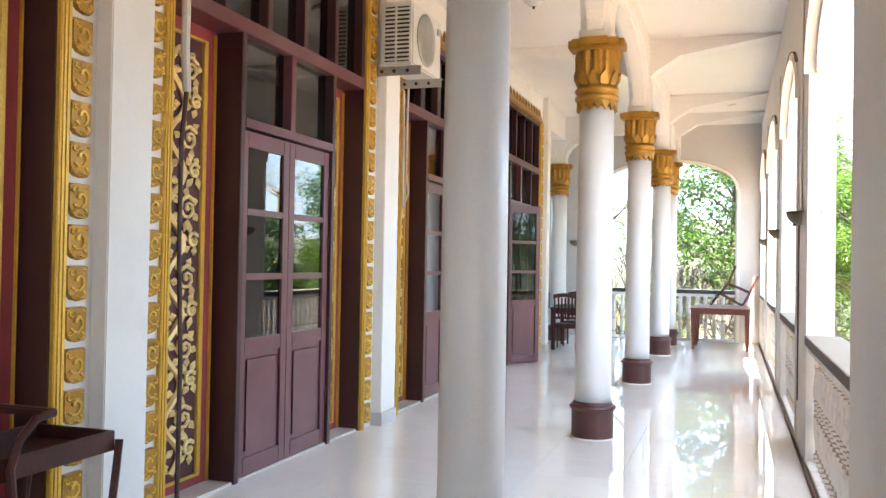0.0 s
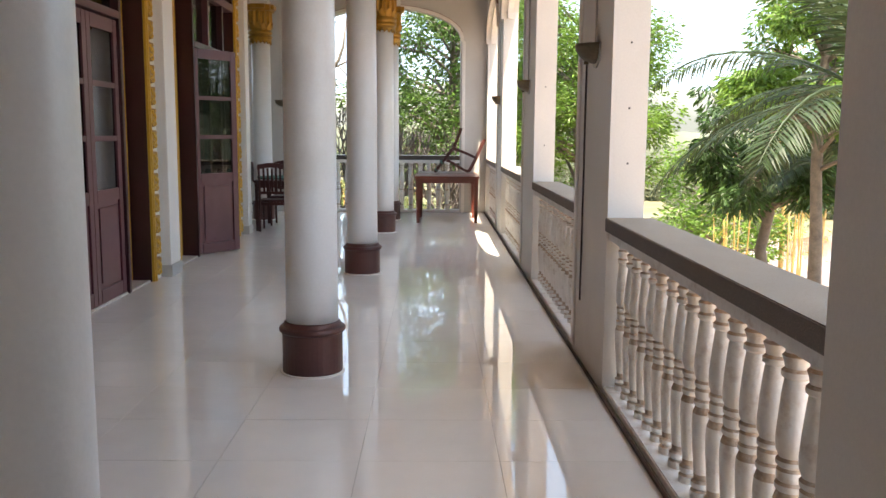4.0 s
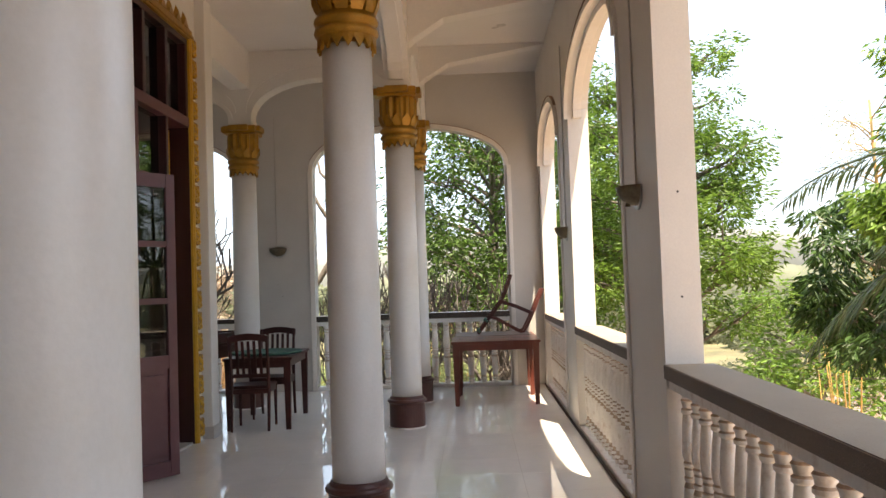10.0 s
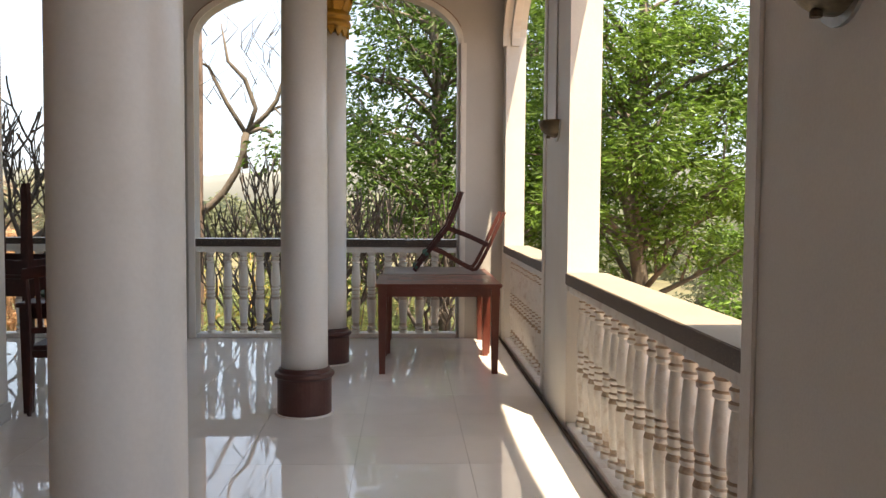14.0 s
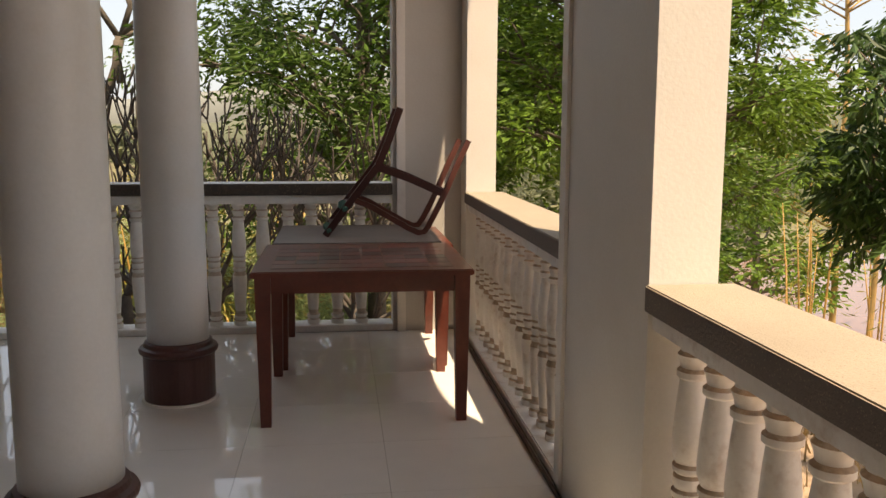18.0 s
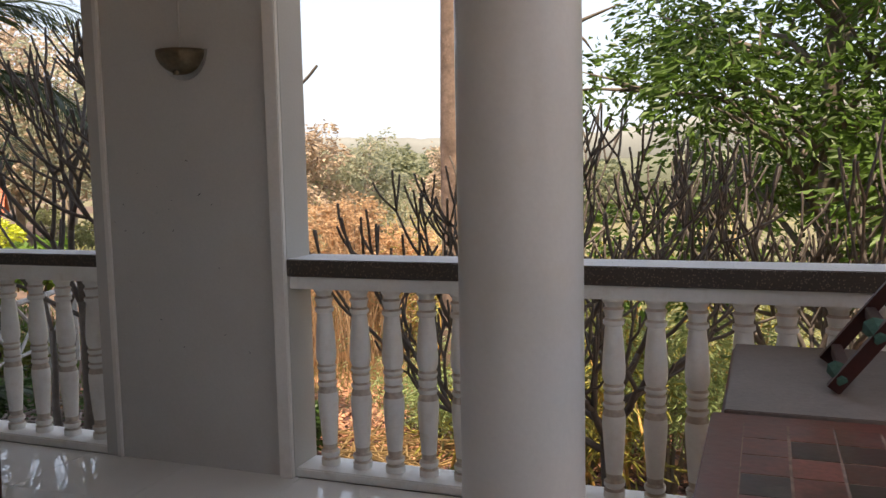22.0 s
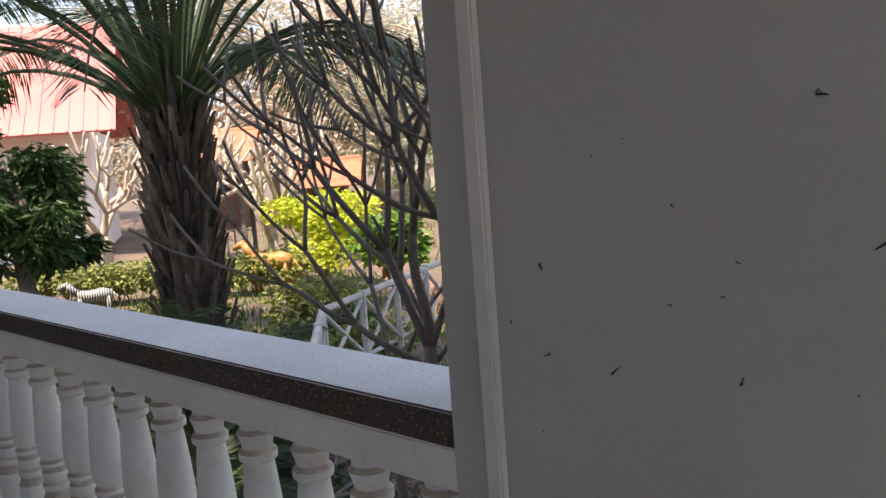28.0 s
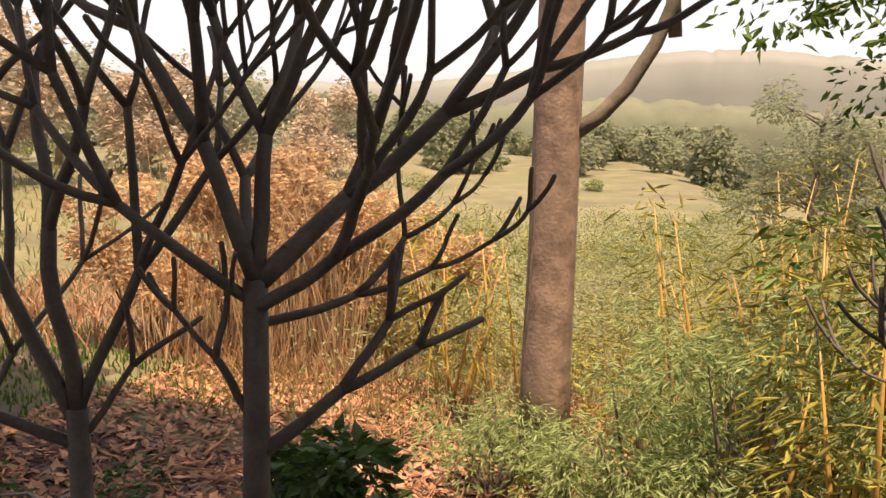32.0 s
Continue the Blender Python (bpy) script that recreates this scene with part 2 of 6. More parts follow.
GROUND = surf("garden_soil", (0.115, 0.075, 0.055), 0.95, var=0.35, vscale=1.1, bump=0.6, bscale=9, stain=(0.10, 0.11, 0.035), amount=0.85, sscale=0.35)
FIELD = surf("dry_field", (0.155, 0.14, 0.072), 0.95, var=0.3, vscale=0.4, bump=0.4, bscale=4, stain=(0.12, 0.14, 0.058), amount=0.95, sscale=0.16)
EARTH = surf("reddish_earth", (0.35, 0.245, 0.165), 0.95, var=0.3, vscale=0.6, bump=0.5, bscale=5, stain=(0.28, 0.21, 0.09), amount=0.8, sscale=0.3)
# Litter in two tones: shade put into the dark one, sun into the orange.
LITTER_SHADE = surf("fallen_leaves", (0.13, 0.055, 0.052), 0.85, var=0.3, vscale=5, bump=0.2, island=0.7)
LITTER_SUN = surf("sun_toned_leaves", (0.33, 0.16, 0.09), 0.85, var=0.3, vscale=5, bump=0.2, island=0.6)
WATERM = surf("muddy_water", (0.26, 0.155, 0.11), 0.12, var=0.05, vscale=0.3, bump=0.05, bscale=3)
BARK = surf("grey_bark", (0.15, 0.125, 0.10), 0.9, var=0.3, vscale=7, bump=0.6, bscale=35)
PLUM = surf("plumeria_bark", (0.105, 0.088, 0.077), 0.75, var=0.25, vscale=9, bump=0.4, bscale=60, stain=(0.06, 0.05, 0.045), amount=0.6, sscale=8)
PINKBARK = surf("pinkish_smooth_bark", (0.26, 0.18, 0.14), 0.85, var=0.3, vscale=6, bump=0.7, bscale=28, stain=(0.10, 0.065, 0.05), amount=0.85, sscale=4.5)
PALEBARK = surf("pale_twisted_bark", (0.42, 0.34, 0.26), 0.85, var=0.2, vscale=5, bump=0.4, bscale=25, stain=(0.2, 0.15, 0.11), amount=0.6, sscale=3)
PALMBARK = surf("palm_boots", (0.072, 0.053, 0.04), 0.95, var=0.4, vscale=8, bump=0.8, bscale=40, island=0.8)
LEAFM = surf("mid_green_leaf", (0.085, 0.16, 0.028), 0.5, var=0.2, vscale=2, bump=0.0, island=0.5, trans=0.4)
LEAF = surf("broad_leaf", (0.135, 0.235, 0.035), 0.45, var=0.2, vscale=2, bump=0.0, island=0.45, trans=0.45)
LEAFD = surf("dark_leaf", (0.045, 0.095, 0.02), 0.5, var=0.2, vscale=2, bump=0.0, island=0.45, trans=0.3)
LEAFY = surf("yellow_leaf", (0.50, 0.54, 0.05), 0.5, var=0.2, vscale=2, bump=0.0, island=0.35, trans=0.4)
PALMLEAF = surf("palm_leaf", (0.035, 0.060, 0.022), 0.55, var=0.2, vscale=3, bump=0.0, island=0.35, trans=0.3)
BAMBOO = surf("yellow_bamboo", (0.44, 0.26, 0.075), 0.45, var=0.2, vscale=6, island=0.3)
DRY = surf("dry_grass", (0.34, 0.235, 0.11), 0.9, var=0.25, vscale=3, bump=0.0, island=0.35, trans=0.45)
DRYG = surf("green_dry_grass", (0.21, 0.205, 0.07), 0.9, var=0.25, vscale=3, bump=0.0, island=0.35, trans=0.45)
HEDGE = surf("hedge_leaf", (0.20, 0.22, 0.055), 0.6, var=0.2, vscale=2, bump=0.0, island=0.4, trans=0.3)
FENCEP = surf("weathered_white_wood", (0.42, 0.41, 0.39), 0.7, var=0.2, vscale=8, bump=0.2, stain=(0.2, 0.18, 0.15), amount=0.6, sscale=6)
ROOFT = surf("red_roof_tile", (0.42, 0.11, 0.05), 0.7, var=0.2, vscale=6, bump=0.2, rnd=0.18, island=0.2)
ROOFP = surf("pink_roof_sheet", (0.50, 0.14, 0.12), 0.5, var=0.1, vscale=0.5, bump=0.1)
HOUSEW = surf("cream_house_wall", (0.80, 0.70, 0.64), 0.8, var=0.1, vscale=1)
STATUEB = surf("brown_statue_paint", (0.36, 0.17, 0.04), 0.5, var=0.2, vscale=6)
STATUEW = surf("white_statue_paint", (0.7, 0.7, 0.68), 0.5, var=0.1)
# Far foliage: haze is put into the leaf colours as a pale tone.
FARGREEN = surf("far_hazed_green_leaf", (0.28, 0.30, 0.19), 0.9, var=0.15, vscale=0.2, bump=0.0, island=0.15, trans=0.6)
FARLEAF = surf("far_hazed_leaf", (0.42, 0.43, 0.31), 0.9, var=0.15, vscale=0.08, bump=0.0, island=0.15, trans=0.6)
WOODS = surf("dry_hazed_leaf", (0.50, 0.39, 0.29), 0.9, var=0.25, vscale=0.5, bump=0.0, island=0.35, trans=0.4)

LIGHTLEAF = surf("light_bamboo_leaf", (0.28, 0.36, 0.15), 0.5, var=0.2, vscale=2, bump=0.0, island=0.4, trans=0.45)
PEACH = surf("peach_dry_leaf", (0.55, 0.37, 0.22), 0.9, var=0.25, vscale=0.8, bump=0.0, island=0.3, trans=0.45)
WEED = surf("weed_leaf", (0.27, 0.25, 0.05), 0.6, var=0.25, vscale=1.2, bump=0.0, island=0.5, trans=0.35)
STALK = surf("orange_stalk", (0.50, 0.33, 0.13), 0.8, var=0.25, vscale=2, bump=0.0, island=0.4, trans=0.2)
MEADOW = surf("pale_meadow_leaf", (0.29, 0.32, 0.155), 0.8, var=0.2, vscale=0.5, bump=0.0, island=0.3, trans=0.45)
DEADWOOD = surf("bleached_branch", (0.20, 0.165, 0.145), 0.9, var=0.25, vscale=6, bump=0.3)

# ---- building blocks ----
def put(name, verts, faces, material, parent=None, label="", smooth=False, m=None):
    me = bpy.data.meshes.new(name)
    me.from_pydata([tuple(v) for v in verts], [], [tuple(f) for f in faces])
    me.materials.append(material)
    if smooth:
        me.polygons.foreach_set("use_smooth", [True] * len(me.polygons))
    return place(name, me, parent, label, m)


def place(name, me, parent=None, label="", m=None):
    ob = new(name, me)
    if parent is not None:
        ob.parent = parent
    if m is not None:
        ob.matrix_basis = m
    if label:
        ob["label"] = label
    return ob


def part(name, bm, material, parent, label="", smooth=False, m=None):
    me = bpy.data.meshes.new(name)
    bmesh.ops.recalc_face_normals(bm, faces=bm.faces)
    bm.to_mesh(me)
    bm.free()
    for one in (material if isinstance(material, (list, tuple)) else (material,)):
        me.materials.append(one)
    if smooth:
        me.polygons.foreach_set("use_smooth", [True] * len(me.polygons))
    return place(name, me, parent, label, m)


def thing(name, label, category, m=None, group=""):
    ob = new(name)
    ob.empty_display_size = 0.1
    if m is not None:
        ob.matrix_basis = m
    return tagged(ob, label, category, group)


def struct(ob, label="", category=""):
    return tagged(ob, label, category, kind="structure")


def box(bm, x0, x1, y0, y1, z0, z1, bevel=0.0):
    vs = [bm.verts.new((x, y, z)) for x in (x0, x1) for y in (y0, y1) for z in (z0, z1)]
    fs = [bm.faces.new([vs[i] for i in a]) for a in ((0, 1, 3, 2), (4, 6, 7, 5), (0, 4, 5, 1), (2, 3, 7, 6), (0, 2, 6, 4), (1, 5, 7, 3))]
    if bevel:
        es = list({e for f in fs for e in f.edges})
        bmesh.ops.bevel(bm, geom=es, offset=bevel, segments=2, affect="EDGES", clamp_overlap=True)


def bx(name, material, parent, x0, x1, y0, y1, z0, z1, bevel=0.0, label="", m=None):
    bm = bmesh.new()
    box(bm, x0, x1, y0, y1, z0, z1, bevel)
    return part(name, bm, material, parent, label, m=m)


def lathe(profile, n=24, x=0.0, y=0.0, sweep=360.0):
    """Vertices and faces of a turned shape; profile from bottom to top as (radius, height)."""
    vs, fs = [], []
    k = n if sweep >= 360 else n + 1
    for r, z in profile:
        for i in range(k):
            a = radians(sweep) * i / n
            vs.append((x + r * math.cos(a), y + r * math.sin(a), z))
    for j in range(len(profile) - 1):
        for i in range(n):
            a, b = j * k + i, j * k + (i + 1) % k
            fs.append((a, b, b + k, a + k))
    if sweep >= 360:
        fs.append(tuple(range(n - 1, -1, -1)))
        fs.append(tuple((len(profile) - 1) * k + i for i in range(n)))
    return vs, fs


def tube(points, radii, n=7, closed=True):
    """A tapered, bent tube through the points."""
    pts = [Vector(p) for p in points]
    vs, fs = [], []
    side = None
    for i, p in enumerate(pts):
        d = (pts[min(i + 1, len(pts) - 1)] - pts[max(i - 1, 0)]).normalized()
        if side is None:
            side = d.orthogonal().normalized()
        side = (side - d * side.dot(d))
        side = side.normalized() if side.length > 1e-5 else d.orthogonal().normalized()
        up = d.cross(side)
        r = radii[i] if isinstance(radii, (list, tuple)) else radii
        for j in range(n):
            a = 2 * math.pi * j / n
            vs.append(p + (side * math.cos(a) + up * math.sin(a)) * r)
    for i in range(len(pts) - 1):
        for j in range(n):
            a, b = i * n + j, i * n + (j + 1) % n
            fs.append((a, b, b + n, a + n))
    if closed:
        fs.append(tuple(range(n - 1, -1, -1)))
        fs.append(tuple((len(pts) - 1) * n + j for j in range(n)))
    return vs, fs


def joined(*pieces):
    vs, fs = [], []
    for v, f in pieces:
        o = len(vs)
        vs += list(v)
        fs += [tuple(i + o for i in q) for q in f]
    return vs, fs


def cuboid(x0, x1, y0, y1, z0, z1):
    vs = [(x, y, z) for x in (x0, x1) for y in (y0, y1) for z in (z0, z1)]
    return vs, [(0, 1, 3, 2), (4, 6, 7, 5), (0, 4, 5, 1), (2, 3, 7, 6), (0, 2, 6, 4), (1, 5, 7, 3)]


def bent(points, w, d):
    """A bar of rectangular section through points that lie in one upright plane of constant y."""
    pts = [Vector(p) for p in points]
    vs, fs = [], []
    for i, p in enumerate(pts):
        t = (pts[min(i + 1, len(pts) - 1)] - pts[max(i - 1, 0)]).normalized()
        nrm = Vector((-t.z, 0, t.x))
        for a, b in ((-1, -1), (1, -1), (1, 1), (-1, 1)):
            vs.append(p + nrm * (a * w / 2) + Vector((0, b * d / 2, 0)))
    for i in range(len(pts) - 1):
        for j in range(4):
            a, b = i * 4 + j, i * 4 + (j + 1) % 4
            fs.append((a, b, b + 4, a + 4))
    fs.append((3, 2, 1, 0))
    k = 4 * (len(pts) - 1)
    fs.append((k, k + 1, k + 2, k + 3))
    return vs, fs


def strip_wall(name, along, lo, hi, spans, top, material):
    """A wall between the planes lo and hi, along x or y, made of spans (start, end, bottom) where bottom is a height or an arch
    (springing, rise). One connected mesh with its openings cut through."""
    cells = []
    for s0, s1, bottom in spans:
        if isinstance(bottom, tuple):
            z0, rise = bottom
            n = 24
            mid, half = (s0 + s1) / 2, (s1 - s0) / 2
            ss = [mid - half * math.cos(math.pi * i / n) for i in range(n + 1)]
            zz = [z0 + rise * math.sqrt(max(0, 1 - ((s - mid) / half) ** 2)) ** 0.9 for s in ss]
            cells += [(ss[i], ss[i + 1], zz[i], zz[i + 1]) for i in range(n)]
        else:
            cells.append((s0, s1, bottom, bottom))
    bm = bmesh.new()

    def v(s, t, z):
        return bm.verts.new((s, t, z) if along == "x" else (t, s, z))

    def quad(*c):
        bm.faces.new([v(*q) for q in c])
    for i, (s0, s1, a, b) in enumerate(cells):
        quad((s0, lo, a), (s1, lo, b), (s1, lo, top), (s0, lo, top))
        quad((s0, hi, a), (s0, hi, top), (s1, hi, top), (s1, hi, b))
        quad((s0, lo, a), (s0, hi, a), (s1, hi, b), (s1, lo, b))
        quad((s0, lo, top), (s1, lo, top), (s1, hi, top), (s0, hi, top))
        prev = cells[i - 1][3] if i else None
        if prev is None:
            quad((s0, lo, a), (s0, lo, top), (s0, hi, top), (s0, hi, a))
        elif abs(prev - a) > 1e-4:
            quad((s0, lo, prev), (s0, lo, a), (s0, hi, a), (s0, hi, prev))
    s1, b = cells[-1][1], cells[-1][3]
    quad((s1, lo, b), (s1, hi, b), (s1, hi, top), (s1, lo, top))
    bmesh.ops.remove_doubles(bm, verts=bm.verts, dist=1e-5)
    ob = part(name, bm, material, None)
    return struct(ob)


def arch_line(s0, s1, spring, rise, foot, grow=0.0, n=28):
    """Points (s, z) up one jamb, round the arch and down the other, moved outwards by grow."""
    mid, half = (s0 + s1) / 2, (s1 - s0) / 2
    pts = [(s0 - grow, foot), (s0 - grow, spring)]
    for i in range(1, n):
        s = -math.cos(math.pi * i / n)
        pts.append((mid + (half + grow) * s, spring + (rise + grow) * math.sqrt(1 - s * s) ** 0.9))
    return pts + [(s1 + grow, spring), (s1 + grow, foot)]


def band(along, inner, outer, t0, t1):
    """A raised band between two lines of points, from plane t0 to plane t1."""
    vs, fs = [], []
    for (a, b), (c, d) in zip(inner, outer):
        for s, z in ((a, b), (c, d)):
            for t in (t0, t1):
                vs.append((s, t, z) if along == "x" else (t, s, z))
    for i in range(len(inner) - 1):
        o, q = i * 4, i * 4 + 4
        for a, b in ((0, 1), (1, 3), (3, 2), (2, 0)):
            fs.append((o + a, o + b, q + b, q + a))
    fs.append((0, 2, 3, 1))
    k = (len(inner) - 1) * 4
    fs.append((k, k + 1, k + 3, k + 2))
    return vs, fs

# ---- large structure ----
CEILING = 4.42
YE0, YE1 = 13.86, 14.07          # end wall
XS0, XS1 = 1.60, 1.80            # arcade wall
PILLARS = [(-4.3, 0.0), (2.70, 3.75), (6.27, 7.32), (10.16, 11.10), (13.61, YE1)]
SIDE_OPEN = [(0.0, 2.70), (3.75, 6.27), (7.32, 10.16), (11.10, 13.61)]
END_OPEN = [(-5.95, -2.73), (-1.61, 1.12)]
SPRING, RISE = 3.03, 0.56

struct(bx("floor", GROUT, None, -6.4, 1.8, -7.0, YE1, -0.25, -0.004))
struct(bx("ceiling", CEIL, None, -6.4, 1.8, -7.0, YE1, CEILING, CEILING + 0.4))

spans = [(-7.0, -6.5, 0.0), (-6.5, -4.3, (SPRING, RISE))]
for i, (a, b) in enumerate(PILLARS):
    spans += [(a, b, 0.0)] if i else [(a, -1.05, CEILING - 0.12), (-1.05, b, 0.0)]
    if i < 4:
        spans.append((SIDE_OPEN[i][0], SIDE_OPEN[i][1], (SPRING, RISE)))
strip_wall("wall_side", "y", XS0, XS1, spans, CEILING, WALL)
strip_wall("wall_end", "x", YE0, YE1, [(-6.4, -5.95, 0.0), (-5.95, -2.73, (3.10, 0.58)), (-2.73, -1.61, 0.0), (-1.61, 1.12, (3.10, 0.58)), (1.12, XS0, 0.0)], CEILING, ENDWALL_SHADED)
struct(bx("wall_back", WALL, None, -6.4, 1.8, -7.2, -7.0, 0, CEILING))
strip_wall("wall_far_side", "y", -6.6, -6.4, [(10.25, YE1, 0.0)], CEILING, WALL)

# raised bands round the openings
for s0, s1 in SIDE_OPEN:
    v, f = band("y", arch_line(s0, s1, SPRING, RISE, SPRING), arch_line(s0, s1, SPRING, RISE, SPRING, 0.075), XS0 - 0.022, XS0)
    v2, f2 = band("y", arch_line(s0, s1, SPRING, RISE, SPRING, 0.0), arch_line(s0, s1, SPRING, RISE, SPRING, 0.035), XS0 - 0.036, XS0 - 0.02)
    struct(put("arch_trim", *joined((v, f), (v2, f2)), TRIM), "cream plaster moulding round an arched opening", "trim")
    v, f = band("y", arch_line(s0, s1, SPRING, RISE, SPRING + 0.12, 0.075)[6:-6], arch_line(s0, s1, SPRING, RISE, SPRING, 0.083)[6:-6], XS0 - 0.03, XS0)
    struct(put("trim_dust", v, f, DIRT_SHADE), "brown line on an arch moulding", "trim")
    v, f = band("y", arch_line(s0, s1, SPRING, RISE, SPRING, -0.05), arch_line(s0, s1, SPRING, RISE, SPRING, 0.0), XS0 + 0.05, XS0 + 0.13)
    struct(put("soffit_trim", v, f, TRIM), "cream plaster moulding under an arch", "trim")
    for a, b in ((s0 - 0.085, s0),):
        struct(bx("jamb_trim", TRIM, None, XS0 - 0.014, XS0, a, b, 0.03, SPRING, 0.004), "cream plaster jamb moulding", "trim")
for s0, s1 in END_OPEN:
    v, f = band("x", arch_line(s0, s1, 3.10, 0.58, 3.10), arch_line(s0, s1, 3.10, 0.58, 3.10, 0.06), YE0 - 0.022, YE0)
    struct(put("arch_trim", v, f, TRIM), "cream plaster moulding round an arched opening", "trim")
    v, f = band("x", arch_line(s0, s1, 3.10, 0.58, 3.10, 0.06)[3:-3], arch_line(s0, s1, 3.10, 0.58, 3.10, 0.068)[3:-3], YE0 - 0.03, YE0)
    struct(put("trim_dust", v, f, DIRT_SHADE), "brown line on an arch moulding", "trim")
    for a, b, q in ((s0 - 0.068, s0, 0.03), (s1 + 0.081, s1 + 0.112, 0.02) if s1 < -2 else (s1 + 0.028, s1 + 0.088, 0.038)):
        struct(bx("jamb_trim", TRIM, None, a, b, YE0 - q, YE0, 0.0, 3.10, 0.004), "cream plaster jamb moulding", "trim")

# the walled-up bay next to the start, a sunk panel over a sill
struct(bx("wall_panel_frame", WALL, None, XS0 - 0.016, XS0, -1.05, -0.0, 0.0, CEILING, 0.006), "cream plaster pillar face", "trim")
struct(bx("wall_sunk_panel", WALL, None, XS0 + 0.07, XS1 - 0.02, -4.298, -1.052, 0.0, CEILING - 0.122), "cream plaster panel set back in the wall", "wall")
struct(bx("wall_lower", WALL, None, XS0 - 0.016, XS0 + 0.068, -4.298, -1.052, 0.0, 1.012, 0.006), "cream plaster wall below a sunk panel", "wall")
struct(bx("sill_dirt", DIRT_SHADE, None, XS0 + 0.03, XS0 + 0.068, -4.25, -1.056, 1.012, 1.017, 0.002), "brown dirt on the sill of a sunk panel", "trim")
# Brown strip painted in as the shadow line of the recess.
struct(bx("corner_dirt", DIRT_SHADE, None, XS0 + 0.058, XS0 + 0.069, -1.064, -1.053, 1.018, CEILING - 0.2), "brown strip painted as the shadow in a sunk panel's corner", "trim")

# beams: arches between the columns, cross beams with haunches to the arcade wall
COLX = -0.10
COLS = [-4.4, -0.62, 3.13, 6.87, 10.62, 12.46]
lng = [(-7.0, -4.54, 4.15)]
for i in range(len(COLS) - 1):
    lng.append((COLS[i] - 0.14, COLS[i] + 0.14, 3.5))
    a, b = COLS[i] + 0.14, COLS[i + 1] - 0.14
    lng.append((a, b, (3.56, 0.68 if b - a > 2.5 else 0.5)))
lng += [(12.32, 12.60, 3.5), (12.60, YE0, (3.56, 0.45))]
strip_wall("beam_long", "y", COLX - 0.13, COLX + 0.13, lng, CEILING - 0.001, CEIL)
for i in range(len(COLS) - 1):
    a, b = COLS[i] + 0.14, COLS[i + 1] - 0.14
    rise = 0.68 if b - a > 2.5 else 0.5
    v, f = band("y", arch_line(a, b, 3.56, rise, 3.56, -0.045), arch_line(a, b, 3.56, rise, 3.56), COLX - 0.075, COLX + 0.075)
    struct(put("beam_trim", v, f, CEIL), "cream moulding under an arched beam", "trim")
for y in COLS:
    v = []
    for yy in (y - 0.11, y + 0.11):
        v += [(COLX + 0.13, yy, 3.95), (COLX + 0.20, yy, 4.01), (COLX + 0.50, yy, 4.20), (XS0, yy, 4.395), (XS0, yy, CEILING - 0.002), (COLX + 0.13, yy, CEILING - 0.002)]
    struct(put("beam_cross", v, [(5, 4, 3, 2, 1, 0), (6, 7, 8, 9, 10, 11)] + [(i, (i + 1) % 6, (i + 1) % 6 + 6, i + 6) for i in range(6)], CEIL), "painted ceiling beam with a sloping haunch", "beam")
    v = []
    for yy in (y - 0.11, y + 0.11):
        v += [(COLX - 0.13, yy, 3.95), (COLX - 0.20, yy, 4.01), (COLX - 0.50, yy, 4.20), (-2.10, yy, 4.395), (-2.10, yy, CEILING - 0.002), (COLX - 0.13, yy, CEILING - 0.002)]
    if y < 10.3:
        struct(put("beam_cross", v, [(0, 1, 2, 3, 4, 5), (11, 10, 9, 8, 7, 6)] + [(i + 6, (i + 1) % 6 + 6, (i + 1) % 6, i) for i in range(6)], CEIL), "painted ceiling beam with a sloping haunch", "beam")
KL = (-2.20, 12.36)
strip_wall("beam_end", "x", 12.25, 12.47, [(-6.4, -5.9, 3.5), (-5.9, KL[0] - 0.14, (3.56, 0.49)), (KL[0] - 0.14, KL[0] + 0.14, 3.5), (KL[0] + 0.14, COLX - 0.131, (3.56, 0.49))], CEILING - 0.003, CEIL)
for a, b in ((-5.9, KL[0] - 0.14), (KL[0] + 0.14, COLX - 0.14)):
    v, f = band("x", arch_line(a, b, 3.56, 0.49, 3.56, 0.0)[1:-1], arch_line(a, b, 3.56, 0.49, 3.56, 0.05)[1:-1], 12.222, 12.25)
    v2, f2 = band("x", arch_line(a, b, 3.66, 0.49, 3.56, 0.06)[1:-1], arch_line(a, b, 3.66, 0.49, 3.56, 0.09)[1:-1], 12.232, 12.25)
    struct(put("beam_trim", *joined((v, f), (v2, f2)), CEIL), "cream moulding on an arched beam", "trim")
strip_wall("beam_corner", "y", KL[0] - 0.12, KL[0] + 0.12, [(10.45, 12.25, 3.95)], CEILING - 0.004, CEIL)

# ---- house wall with its door bays ----
XW = -2.10
BAYS = [(-3.93, -1.13), (-0.23, 2.56), (3.47, 6.26), (7.17, 9.96)]
hs = [(-7.0, -3.93, 0.0)]
for i, (a, b) in enumerate(BAYS):
    hs.append((a, b, 4.0))
    hs.append((b, BAYS[i + 1][0] if i < 3 else 10.45, 0.0))
strip_wall("wall_house", "y", -2.45, XW, hs, CEILING, WALL)
struct(bx("wall_house_end", WALL, None, -6.4, -2.45, 10.25, 10.45, 0, CEILING))
struct(bx("room_floor", ROOM_SHADE, None, -6.4, -2.46, -7.0, 10.25, -0.02, 0.0))
struct(bx("wall_room", ROOM_SHADE, None, -6.4, -6.2, -7.0, 10.25, 0.0, CEILING))

